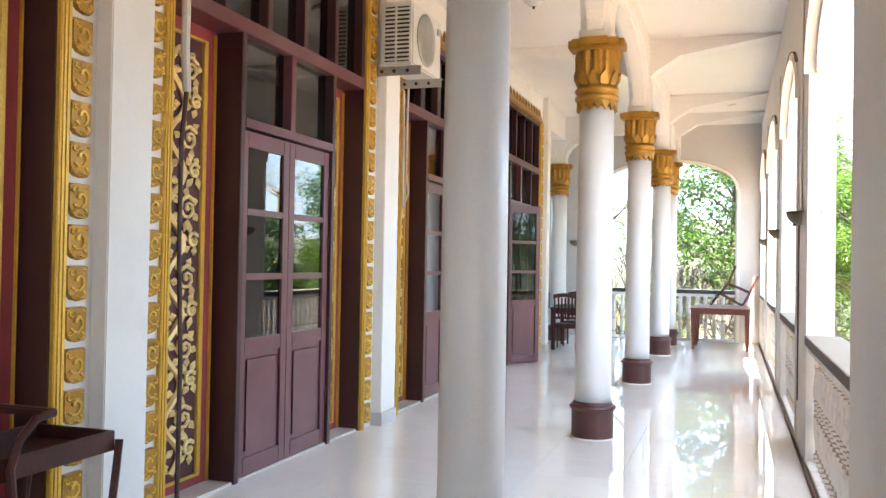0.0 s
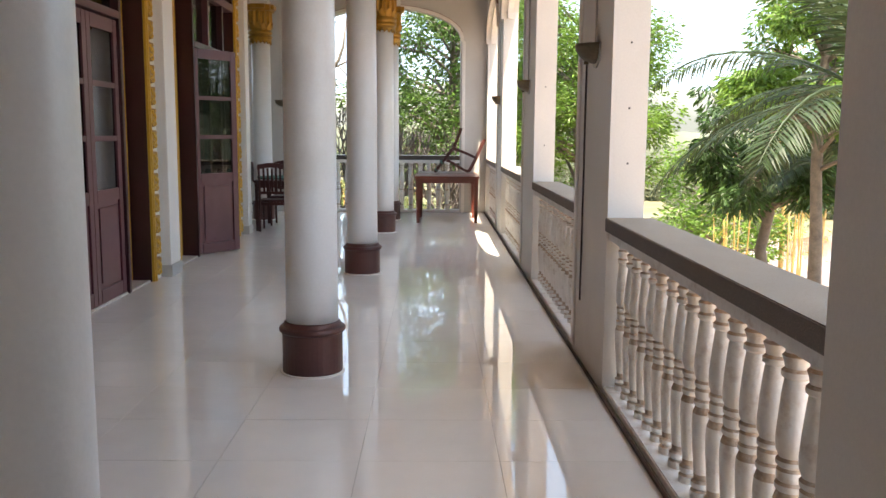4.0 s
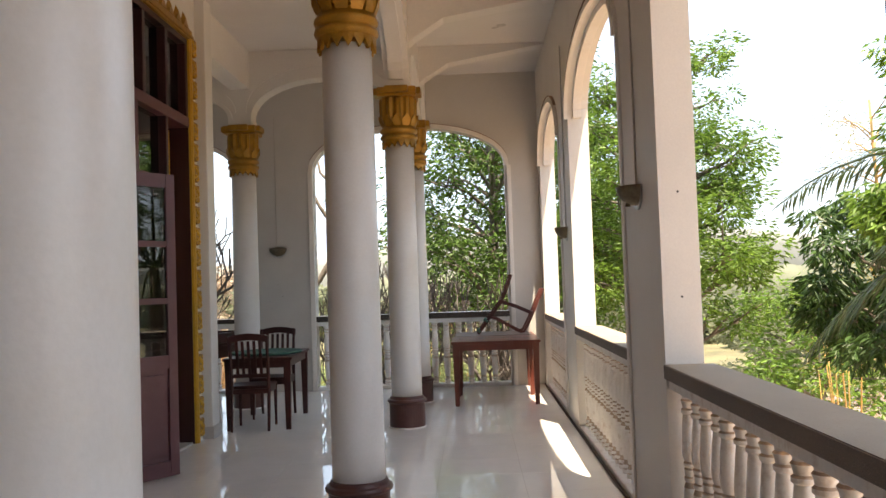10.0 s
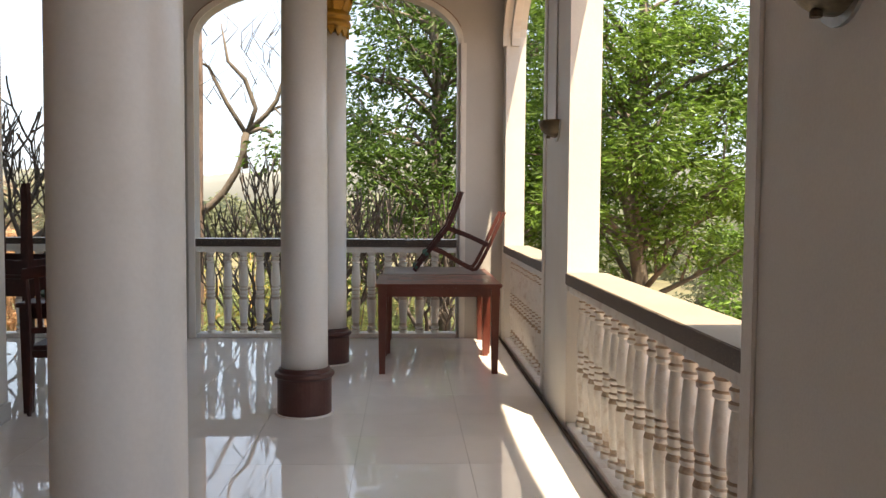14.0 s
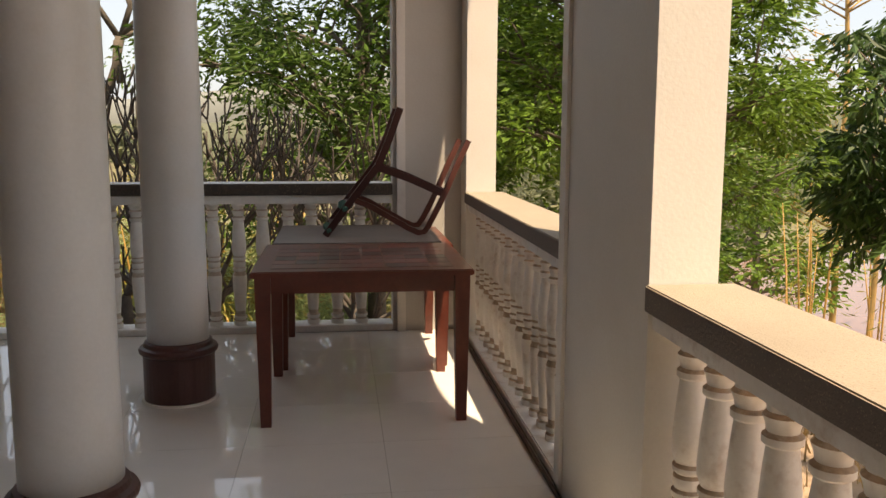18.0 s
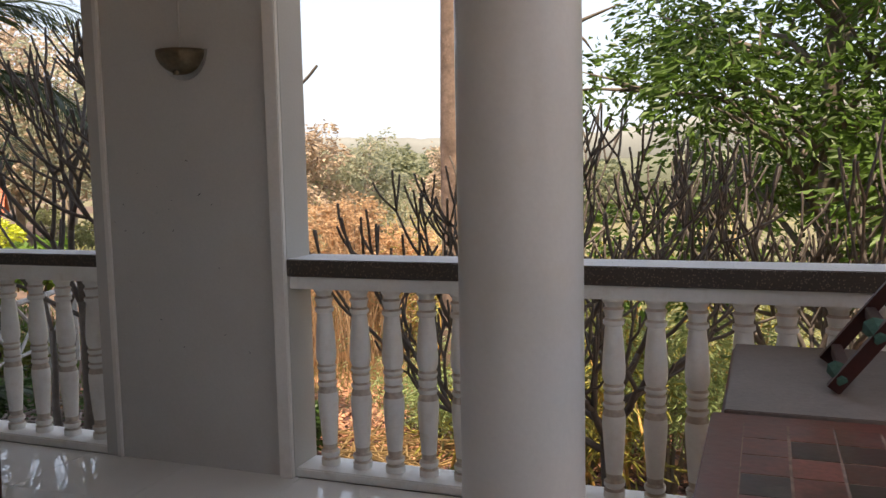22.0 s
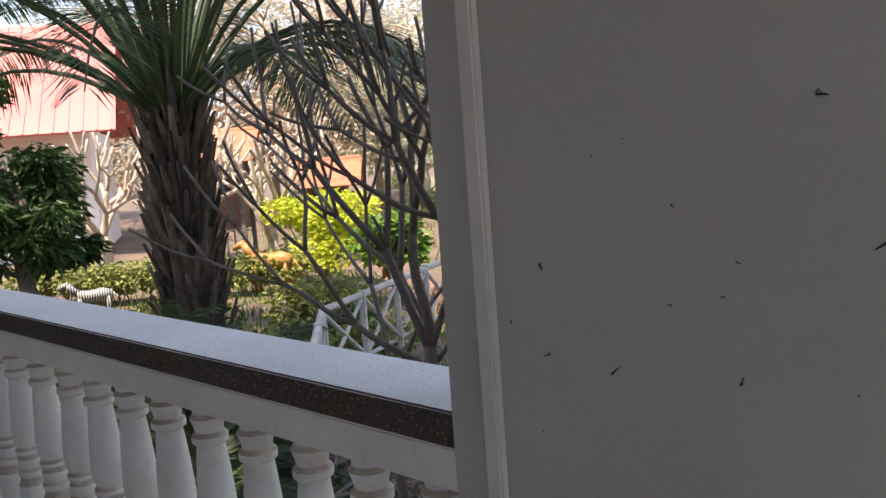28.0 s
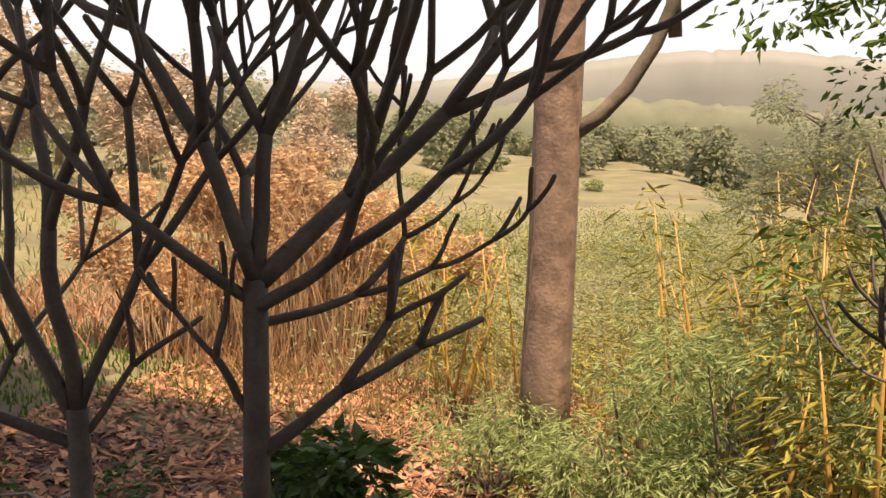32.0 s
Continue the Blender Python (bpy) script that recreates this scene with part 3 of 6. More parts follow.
PIL_AX = [-0.68, 3.02, 6.72, 10.33]
for i, a in enumerate(PIL_AX):
    p = thing("pilaster", "white-painted flat pilaster on a grey plinth between gold strips", "pilaster", group="pilasters of the house wall")
    h = 0.17 if i < 3 else 0.12
    bx("shaft", WALL, p, XW, -2.0, a - h, a + h, 0.12, CEILING, 0.006)
    bx("plinth", surf("plinth_stone", (0.48, 0.45, 0.42), 0.6, var=0.08, stain=(0.3, 0.25, 0.2), amount=0.4) if i == 0 else bpy.data.materials["plinth_stone"], p, XW, -1.985, a - h - 0.015, a + h + 0.015, 0, 0.12, 0.005)


def gold_tile():
    """One carved gold square with a flame-shaped lower edge, a scroll and seeds on it. Faces +x, centred, 0.145 wide and 0.185 high."""
    bm = bmesh.new()
    outline = [(-0.072, -0.07), (-0.06, -0.088), (-0.02, -0.092), (0.03, -0.082), (0.062, -0.055), (0.072, -0.02), (0.072, 0.075), (0.05, 0.09), (-0.072, 0.09)]
    lo = [bm.verts.new((0, y, z)) for y, z in outline]
    hi = [bm.verts.new((0.026, y * 0.94, z * 0.94)) for y, z in outline]
    bm.faces.new(hi)
    for i in range(len(outline)):
        j = (i + 1) % len(outline)
        bm.faces.new((lo[i], lo[j], hi[j], hi[i]))
    sp = [(0.030, (0.012 + 0.0062 * k) * math.cos(0.75 * k), 0.012 + (0.012 + 0.0062 * k) * math.sin(0.75 * k)) for k in range(8)]
    pieces = [tube(sp, [0.014 - 0.001 * k for k in range(8)], 5)]
    for cy, cz, dr in ((-0.036, -0.052, 1), (0.042, 0.058, -1), (0.040, -0.030, 1)):
        pieces.append(tube([(0.029, cy + (0.006 + 0.0045 * k) * math.cos(dr * 0.9 * k + 1), cz + (0.006 + 0.0045 * k) * math.sin(dr * 0.9 * k + 1)) for k in range(6)], [0.009 - 0.0007 * k for k in range(6)], 4))
    for y, z, r in ((-0.05, -0.055, 0.016), (0.0, -0.07, 0.017), (0.045, -0.045, 0.014), (-0.052, 0.065, 0.014), (0.05, 0.06, 0.015), (0.0, 0.012, 0.014)):
        pieces.append(([(0.024, y - r, z), (0.024, y, z - r), (0.024, y + r, z), (0.024, y, z + r), (0.024 + r * 0.8, y, z)], [(0, 1, 4), (1, 2, 4), (2, 3, 4), (3, 0, 4)]))
    v, f = joined(*pieces)
    nv = [bm.verts.new(q) for q in v]
    for q in f:
        bm.faces.new([nv[k] for k in q]).material_index = 1
    bmesh.ops.recalc_face_normals(bm, faces=bm.faces)
    me = bpy.data.meshes.new("gold_tile")
    bm.to_mesh(me)
    bm.free()
    # Plate darker than the relief: shade of the recesses put into the colour.
    me.materials.append(GOLD)
    me.materials.append(GOLD2)
    return me


TILE_MESH = gold_tile()
strips = []
for i, (a, b) in enumerate(BAYS):
    strips += [(a, -1), (b, 1)]
for y, side in strips:
    # side 1: the strip lies beyond the bay, side -1: before it
    s = thing("gold_strip", "strip of carved gold squares with ribbed gold edge", "ornament", group="gold strips beside the doors")
    e0, e1 = (y, y + 0.075) if side > 0 else (y - 0.075, y)
    bm = bmesh.new()
    box(bm, XW, XW + 0.03, e0, e1, 0.0, 4.0, 0.004)
    for k in range(2):
        c = e0 + 0.025 + 0.025 * k
        box(bm, XW + 0.03, XW + 0.038, c - 0.007, c + 0.007, 0.0, 4.0)
    part("ribbed_edge", bm, GOLD2, s)
    cy = (y + 0.152) if side > 0 else (y - 0.152)
    for k in range(19):
        m = pose(XW + 0.001, cy, 0.13 + 0.208 * k, 0, 0, 0)
        if side > 0:
            m = m @ Matrix.Diagonal((1, -1, 1, 1))
        place("gold_square", TILE_MESH, s, m=m)


def vine(h):
    """A gold carved vine of height h, facing +x, in a field 0.49 wide: a winding stem that throws tight scrolls to both sides, each scroll set with leaves."""
    ps = []
    n = int(h / 0.04)
    ps.append(tube([(0.016, 0.075 * math.sin(q * h / n * 14.0), q * h / n) for q in range(n + 1)], 0.021, 5))

    def petal(y, z, ang, ln, w):
        a, d = Vector((0.008, y, z)), Vector((0, math.sin(ang), math.cos(ang)))
        side = Vector((0, d.z, -d.y)) * w
        mid, tip = a + d * ln * 0.45, a + d * ln
        if abs(tip.y) > 0.243:
            return
        ps.append(([a, mid + side, mid + side * 0.55 + d * ln * 0.25, tip, mid - side * 0.55 + d * ln * 0.25, mid - side, mid + Vector((0.026, 0, 0)), a + Vector((0.012, 0, 0))],
                   [(7, 6, 1, 0), (1, 6, 2), (2, 6, 3), (3, 6, 4), (4, 6, 5), (5, 6, 7, 0)]))

    k, step = 0, math.pi / 14.0
    z = step * 0.5
    while z < h - 0.06:
        sg = 1 if k % 2 else -1
        for cy, cz, r0, turn, dr in ((sg * 0.105, z, 0.088, 3.1, sg), (-sg * 0.165, z + 0.02, 0.055, 2.4, -sg)):
            pts, rad = [], []
            for q in range(12):
                u = q / 11
                a = dr * (math.pi * turn * u + 0.6)
                rr = r0 * (1 - 0.8 * u)
                pts.append((0.018 + 0.012 * u, cy + rr * math.cos(a), cz + rr * math.sin(a)))
                rad.append(0.0145 - 0.006 * u)
            ps.append(tube(pts, rad, 5))
            for j in range(6):
                a = math.pi / 3 * j + 0.7 * k
                petal(cy + math.cos(a) * r0 * 0.8, cz + math.sin(a) * r0 * 0.8, math.pi / 2 - a + 0.5 * dr, 0.080 + 0.014 * math.sin(5 * j + k), 0.029)
            ps.append(([(0.02, cy + 0.02 * math.cos(q * math.pi / 3), cz + 0.02 * math.sin(q * math.pi / 3)) for q in range(6)] + [(0.045, cy, cz)], [(q, (q + 1) % 6, 6) for q in range(6)]))
        z += step
        k += 1
    return joined(*ps)


VINE_H = 2.70
VV, VF = vine(VINE_H)
VINE_MESH = bpy.data.meshes.new("carved_vine")
VINE_MESH.from_pydata([tuple(q) for q in VV], [], VF)
VINE_MESH.materials.append(surf("pale_gold", (0.74, 0.55, 0.24), 0.40, metal=0.2, var=0.15, vscale=10, bump=0.2))
CREST = []
for k in range(14):
    y = 0.1 + k * 0.2
    CREST.append(([(0.0, y - 0.09, 0), (0.0, y + 0.09, 0), (0.0, y + 0.05, 0.07), (0.0, y, 0.15), (0.0, y - 0.05, 0.07), (0.035, y - 0.07, 0), (0.035, y + 0.07, 0), (0.03, y, 0.09)],
                  [(0, 5, 7, 4), (4, 7, 3), (3, 7, 2), (2, 7, 6, 1), (5, 6, 7), (0, 1, 6, 5)]))
CREST_V, CREST_F = joined(*CREST)


def leaf(parent, w, sign, m):
    """A door leaf with three panes over a raised panel. Its hinge edge is at y = 0 and it reaches to y = sign * w; its face looks to +x."""
    d = new("door_leaf")
    d.parent = parent
    d.matrix_basis = m

    def b(name, mt, x0, x1, y0, y1, z0, z1, bev=0.0, label=""):
        y0, y1 = sorted((sign * y0, sign * y1))
        return bx(name, mt, d, x0, x1, y0, y1, z0, z1, bev, label)
    bm = bmesh.new()
    for y0, y1, z0, z1 in ((0, 0.085, 0.02, 2.40), (w - 0.085, w, 0.02, 2.40), (0.085, w - 0.085, 2.29, 2.40), (0.085, w - 0.085, 1.82, 1.865), (0.085, w - 0.085, 1.37, 1.415), (0.085, w - 0.085, 0.86, 0.965), (0.085, w - 0.085, 0.02, 0.14)):
        a, c = sorted((sign * y0, sign * y1))
        box(bm, -0.02, 0.02, a, c, z0, z1, 0.003)
    part("leaf_frame", bm, DOOR, d, "maroon-painted stiles and rails")
    for z0, z1 in ((1.865, 2.29), (1.415, 1.82), (0.965, 1.37)):
        b("pane", GLASS, -0.003, 0.003, 0.083, w - 0.083, z0 - 0.002, z1 + 0.002)
    bm = bmesh.new()
    a, c = sorted((sign * 0.085, sign * (w - 0.085)))
    box(bm, -0.008, 0.002, a, c, 0.14, 0.86)
    a2, c2 = sorted((sign * 0.125, sign * (w - 0.125)))
    box(bm, 0.002, 0.014, a2, c2, 0.18, 0.82, 0.008)
    part("raised_panel", bm, DOOR, d)
    for z in (0.35, 1.6, 2.08):
        v, f = lathe([(0.009, z), (0.009, z + 0.11)], 8, 0.022, sign * 0.006)
        put("hinge", v, f, FRAME_SHADE, d)
    return d


for i, (a, b) in enumerate(BAYS):
    w = b - a
    c0, c1 = a + 0.77, a + 2.22
    opened = i == 3
    t = thing("double_door", "maroon glazed double door with one leaf swung open" if opened else "maroon-painted glazed double door, closed, under a glazed transom", "door", group="double doors of the veranda")
    # the recessed side panels with carving
    for y0, y1 in ((a, c0), (c1, b)):
        bx("side_panel", RED, t, -2.47, -2.30, y0, y1, 0.0, 3.05)
        m0, m1 = y0 + 0.05, y1 - 0.17
        bx("panel_field", PANELBACK, t, -2.30, -2.294, m0, m1, 0.10, 2.94)
        bm = bmesh.new()
        for q0, q1, z0, z1 in ((m0 - 0.02, m0, 0.08, 2.96), (m1, m1 + 0.045, 0.08, 2.96), (m0, m1, 0.08, 0.10), (m0, m1, 2.94, 2.96), (y1 - 0.035, y1 - 0.025, 0.02, 3.03)):
            box(bm, -2.30, -2.275, q0, q1, z0, z1, 0.004)
        part("gold_moulding", bm, GOLD2, t)
        place("carved_vine", VINE_MESH, t, "pale gold carved vine", m=pose(-2.294, (m0 + m1) / 2, 0.15) @ Matrix.Diagonal((1, (m1 - m0) / 0.49, 1, 1)))
    # returns of the wall beside the panels
    for y0, y1 in ((a, a + 0.012), (b - 0.012, b)):
        bx("reveal_board", FRAME_SHADE, t, -2.37, XW + 0.004, y0, y1, 0.0, 3.05)
    # the case round the leaves
    for y0, y1 in ((c0, c0 + 0.055), (c1 - 0.055, c1)):
        bx("case_post", FRAME_SHADE, t, -2.37, XW + 0.006, y0, y1, 0.0, 3.05, 0.004)
    bx("case_head", DOOR, t, -2.37, XW + 0.010, c0 + 0.055, c1 - 0.055, 2.415, 2.48, 0.004)
    bx("case_mullion", DOOR, t, -2.22, XW + 0.004, (c0 + c1) / 2 - 0.035, (c0 + c1) / 2 + 0.035, 2.48, 3.05, 0.004)
    for y0, y1 in ((c0 + 0.055, (c0 + c1) / 2 - 0.035), ((c0 + c1) / 2 + 0.035, c1 - 0.055)):
        bx("transom_pane", GLASS, t, -2.173, -2.167, y0, y1, 2.48, 3.05)
    bx("transom_bar", DOOR, t, -2.37, XW + 0.014, a, b, 3.05, 3.15, 0.005)
    n = 5
    for k in range(n + 1):
        y = a + 0.04 + (w - 0.08) * k / n
        bx("transom_post", FRAME_SHADE, t, -2.24, XW + 0.008, y - 0.033, y + 0.033, 3.15, 3.86, 0.004)
        if k < n:
            bx("transom_pane", GLASS, t, -2.173, -2.167, y + 0.033, a + 0.04 + (w - 0.08) * (k + 1) / n - 0.033, 3.15, 3.86)
    bx("transom_top", FRAME_SHADE, t, -2.36, XW + 0.008, a, b, 3.86, 3.92, 0.004)
    bm = bmesh.new()
    box(bm, XW, XW + 0.035, a - 0.08, b + 0.08, 3.92, 4.02, 0.005)
    box(bm, XW + 0.035, XW + 0.05, a - 0.08, b + 0.08, 3.94, 3.965, 0.003)
    part("crest_base", bm, GOLD, t, "gold carved crest board")
    put("crest", CREST_V, CREST_F, GOLD, t, m=pose(XW + 0.001, a, 4.02))
    lw = (c1 - c0 - 0.12) / 2
    leaf(t, lw, 1, pose(-2.14, c0 + 0.058, 0, 0, 0, -34 if opened else 0))
    leaf(t, lw, -1, pose(-2.14, c1 - 0.058, 0))
    bx("threshold", surf("threshold_tile", (0.5, 0.46, 0.42), 0.4) if i == 0 else bpy.data.materials["threshold_tile"], t, -2.45, -2.112, a, b, 0.0, 0.018)

# ---- columns ----
def column(x, y):
    c = thing("column", "white round column with a gold capital and a maroon base", "column", pose(x, y, 0), group="veranda columns")
    v, f = lathe([(0.158, 0.30), (0.157, 0.5), (0.155, 1.6), (0.150, 2.9)], 40)
    put("shaft", v, f, COLUMN, c, smooth=True)
    v, f = lathe([(0.183, 0.012), (0.183, 0.235), (0.186, 0.25), (0.200, 0.262), (0.203, 0.275), (0.197, 0.288), (0.178, 0.296), (0.172, 0.315), (0.160, 0.322)], 40)
    put("base", v, f, BASE, c, "maroon-painted moulded base")
    v, f = lathe([(0.196, 0.0), (0.193, 0.012), (0.16, 0.012)], 40)
    put("base_joint", v, f, TRIM, c)
    n = 16
    vs, fs = [], []
    for k in range(2 * n):
        q = math.pi * k / n
        r = 0.176
        vs += [(r * math.cos(q) * 1.02, r * math.sin(q) * 1.02, 2.865 if k % 2 else 2.925), (r * math.cos(q), r * math.sin(q), 2.96), (0.153 * math.cos(q), 0.153 * math.sin(q), 2.87 if k % 2 else 2.93)]
    for k in range(2 * n):
        o, p = 3 * k, 3 * ((k + 1) % (2 * n))
        fs += [(o, p, p + 1, o + 1), (o + 2, o, o + 1), (o, o + 2, p + 2, p)]
    put("leaf_skirt", vs, fs, GOLD, c)
    v, f = lathe([(0.17, 2.95), (0.190, 2.962), (0.196, 2.98), (0.190, 3.0), (0.172, 3.008), (0.172, 3.02), (0.190, 3.03), (0.196, 3.048), (0.190, 3.066), (0.172, 3.075), (0.172, 3.12), (0.15, 3.12)], 32)
    put("capital_rings", v, f, GOLD, c, smooth=True)
    vs, fs = [], []
    for k in range(12):
        q = 2 * math.pi * k / 12
        for dq, rr, z in ((-0.2, 0.178, 3.09), (0.2, 0.178, 3.09), (0.24, 0.205, 3.15), (0.0, 0.212, 3.215), (-0.24, 0.205, 3.15), (0, 0.16, 3.2)):
            vs.append((rr * math.cos(q + dq), rr * math.sin(q + dq), z))
        o = 6 * k
        fs += [(o, o + 1, o + 2, o + 3, o + 4), (o + 4, o + 3, o + 5), (o + 3, o + 2, o + 5)]
    put("leaf_ring", vs, fs, GOLD, c)
    vs, fs = [], []
    n = 48
    for z, g in ((3.10, 0.0), (3.16, 1.0), (3.36, 1.0), (3.40, 0.3)):
        for k in range(n):
            q = 2 * math.pi * k / n
            r = 0.172 + (0.020 if k % 4 in (0, 1) else -0.004) * g + 0.02 * (z - 3.1)
            vs.append((r * math.cos(q), r * math.sin(q), z))
    for j in range(3):
        for k in range(n):
            fs.append((j * n + k, j * n + (k + 1) % n, (j + 1) * n + (k + 1) % n, (j + 1) * n + k))
    put("fluted_drum", vs, fs, GOLD, c)
    bm = bmesh.new()
    for h0, h1, z0, z1 in ((0.20, 0.20, 3.39, 3.42), (0.245, 0.12, 3.42, 3.49), (0.12, 0.245, 3.42, 3.488)):
        box(bm, -h0, h0, -h1, h1, z0, z1, 0.006)
    box(bm, -0.20, 0.20, -0.20, 0.20, 3.42, 3.484, 0.006)
    part("abacus", bm, GOLD, c)
    bx("impost_block", CEIL, c, -0.145, 0.145, -0.145, 0.145, 3.484, 3.58, 0.01)
    return c


for y in COLS:
    column(COLX, y)
column(*KL)


# ---- balustrades ----
BAL_PROFILE = [(0.046, 0.0), (0.046, 0.03), (0.034, 0.038), (0.045, 0.05), (0.045, 0.066), (0.033, 0.076), (0.035, 0.10), (0.040, 0.16), (0.046, 0.24), (0.050, 0.31), (0.048, 0.345), (0.039, 0.372), (0.046, 0.381), (0.046, 0.394), (0.038, 0.403), (0.043, 0.414), (0.043, 0.436),
               (0.038, 0.446), (0.046, 0.455), (0.046, 0.467), (0.039, 0.477), (0.048, 0.50), (0.050, 0.535), (0.046, 0.60), (0.040, 0.67), (0.035, 0.713), (0.045, 0.721), (0.045, 0.737), (0.035, 0.746), (0.038, 0.762), (0.045, 0.782), (0.036, 0.792), (0.037, 0.803), (0.047, 0.816), (0.046, 0.832)]
bv, bf = lathe(BAL_PROFILE, 16)
BAL = bpy.data.meshes.new("baluster")
BAL.from_pydata([tuple(q) for q in bv], [], bf)
BAL.materials.append(BALU)
BAL.polygons.foreach_set("use_smooth", [True] * len(BAL.polygons))
BAL.set_sharp_from_angle(angle=radians(38))
BAL.materials.append(RING_DUST_SHADE)
# Brown on shoulders and necks: dust, and groove shade put into the colour.
ring_tone = [j for j in range(len(BAL_PROFILE) - 1) if (BAL_PROFILE[j + 1][0] < BAL_PROFILE[j][0] - 0.0045 and BAL_PROFILE[j + 1][1] - BAL_PROFILE[j][1] < 0.03) or max(BAL_PROFILE[j][0], BAL_PROFILE[j + 1][0]) < 0.0365]
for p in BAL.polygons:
    if p.index // 16 in ring_tone:
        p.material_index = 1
BAL_LIT = BAL.copy()
BAL_LIT.materials[0] = BALU_LIT
BAL_LIT.materials[1] = RING_FAINT_SHADE


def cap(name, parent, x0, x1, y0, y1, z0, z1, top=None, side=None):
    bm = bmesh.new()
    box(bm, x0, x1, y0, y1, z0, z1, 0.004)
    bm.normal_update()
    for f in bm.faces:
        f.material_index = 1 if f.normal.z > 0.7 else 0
    return part(name, bm, (side or CAPSIDE, top or CAPTOP), parent, "grey concrete cap with a tan top darkened against the sun" if side else "dark pebbled concrete cap with a worn top paled as if skylit")


rng = random.Random(5)
for y0, y1 in SIDE_OPEN:
    t = thing("balustrade", "white turned balusters under a grey concrete handrail", "balustrade", group="veranda balustrades")
    cap("handrail", t, XS0 - 0.012, XS1 + 0.05, y0, y1, 0.925, 1.0, CAPTAN, CAPGREY)
    bx("top_rail", BALU, t, XS0 + 0.012, XS1 - 0.03, y0, y1, 0.872, 0.925, 0.004)
    bx("bottom_rail", BALU, t, XS0 + 0.004, XS1 - 0.01, y0, y1, 0.0, 0.042, 0.006)
    n = round((y1 - y0) / 0.163)
    for k in range(n):
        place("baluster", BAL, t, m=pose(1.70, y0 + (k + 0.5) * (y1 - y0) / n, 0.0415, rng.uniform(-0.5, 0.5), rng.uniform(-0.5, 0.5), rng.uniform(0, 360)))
for x0, x1 in END_OPEN:
    t = thing("balustrade", "white turned balusters under a dark pebbled concrete handrail", "balustrade", group="veranda balustrades")
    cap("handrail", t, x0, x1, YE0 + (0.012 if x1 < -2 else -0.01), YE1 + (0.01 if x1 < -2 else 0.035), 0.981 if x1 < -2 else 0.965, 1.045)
    bx("top_rail", BALU_LIT, t, x0, x1, YE0 + 0.012, YE1 - 0.03, 0.905, 0.981 if x1 < -2 else 0.965, 0.004)
    bx("bottom_rail", BALU_LIT, t, x0, x1, YE0 + 0.004, YE1 - 0.01, 0.0, 0.045, 0.006)
    for x in [-2.858 - 0.2 * k for k in range(16)] if x1 < -2 else [-1.473 + 0.1695 * k for k in range(15)]:
        place("baluster", BAL_LIT, t, m=pose(x, YE0 + 0.105, 0.0445, rng.uniform(-0.5, 0.5), rng.uniform(-0.5, 0.5), rng.uniform(0, 360)) @ Matrix.Diagonal((1, 1, 1.034, 1)))
struct(bx("baseboard_side", DIRT, None, XS0 - 0.028, XS0 - 0.015, -6.9, YE0 - 0.02, 0.0, 0.022, 0.003), "dark grimy edge strip along the balustrade", "baseboard")


# ---- lamps, cables, air conditioner ----
def sconce(m, down=False):
    m = m @ Matrix.Scale(0.84, 4)
    s = thing("wall_lamp", "half-bowl bronze wall lamp on a cable against a white pillar", "lamp", m, group="half-bowl wall lamps")
    vs, fs = [], []
    n, k = 16, 8
    for j in range(k + 1):
        q = math.pi / 2 * j / k
        for i in range(n + 1):
            p = math.pi * i / n
            r = 0.150 * math.cos(q)
            vs.append((-0.012 - r * math.sin(p) * 0.95, r * math.cos(p), -0.135 * math.sin(q)))
    for j in range(k):
        for i in range(n):
            a = j * (n + 1) + i
            fs.append((a, a + 1, a + n + 2, a + n + 1))
    o = len(vs)
    vs += [(x * 0.94 - 0.001, y * 0.94, z * 0.93) for x, y, z in vs[:(n + 1) * (k + 1)]]
    fs += [tuple(reversed([i + o for i in q])) for q in fs]
    for i in range(n):
        fs.append((i + 1, i, i + o, i + 1 + o))
    put("bowl", vs, fs, BRONZE, s, smooth=True)
    pv = []
    for i in range(17):
        p = math.pi * i / 16
        pv.append((0.158 * math.cos(p), -0.165 * math.sin(p)))
    v = [(-0.012, y, z) for y, z in pv] + [(0.0, y, z) for y, z in pv]
    f = [tuple(range(16, -1, -1)), tuple(range(17, 34))] + [(i, i + 1, i + 18, i + 17) for i in range(16)] + [(16, 0, 17, 33)]
    put("back_plate", v, f, METAL, s)
    v, f = lathe([(0.018, -0.16), (0.018, -0.142), (0.01, -0.135)], 10, -0.075)
    put("knob", [(x, y, z + 0.02) for x, y, z in v], f, BRONZE, s)
    v, f = tube([(-0.008, 0.02, -0.02), (-0.008, 0.02, 1.0), (-0.008, 0.021, 2.25)], 0.007, 6)
    put("cable", v, f, CABLEW, s)
    if down:
        v, f = tube([(-0.02, 0.13, -0.03), (-0.012, 0.28, -0.05), (-0.01, 0.345, -0.12), (-0.01, 0.352, -0.5), (-0.01, 0.345, -0.9), (-0.01, 0.355, -1.9)], 0.008, 6)
        put("lower_cable", v, f, CABLEB, s)
    return s


sconce(pose(XS0, 3.16, 1.985), True)
sconce(pose(XS0, 6.80, 1.99))
sconce(pose(XS0, 10.58, 1.99))
sconce(pose(-2.13, YE0, 2.03, 0, 0, 90))

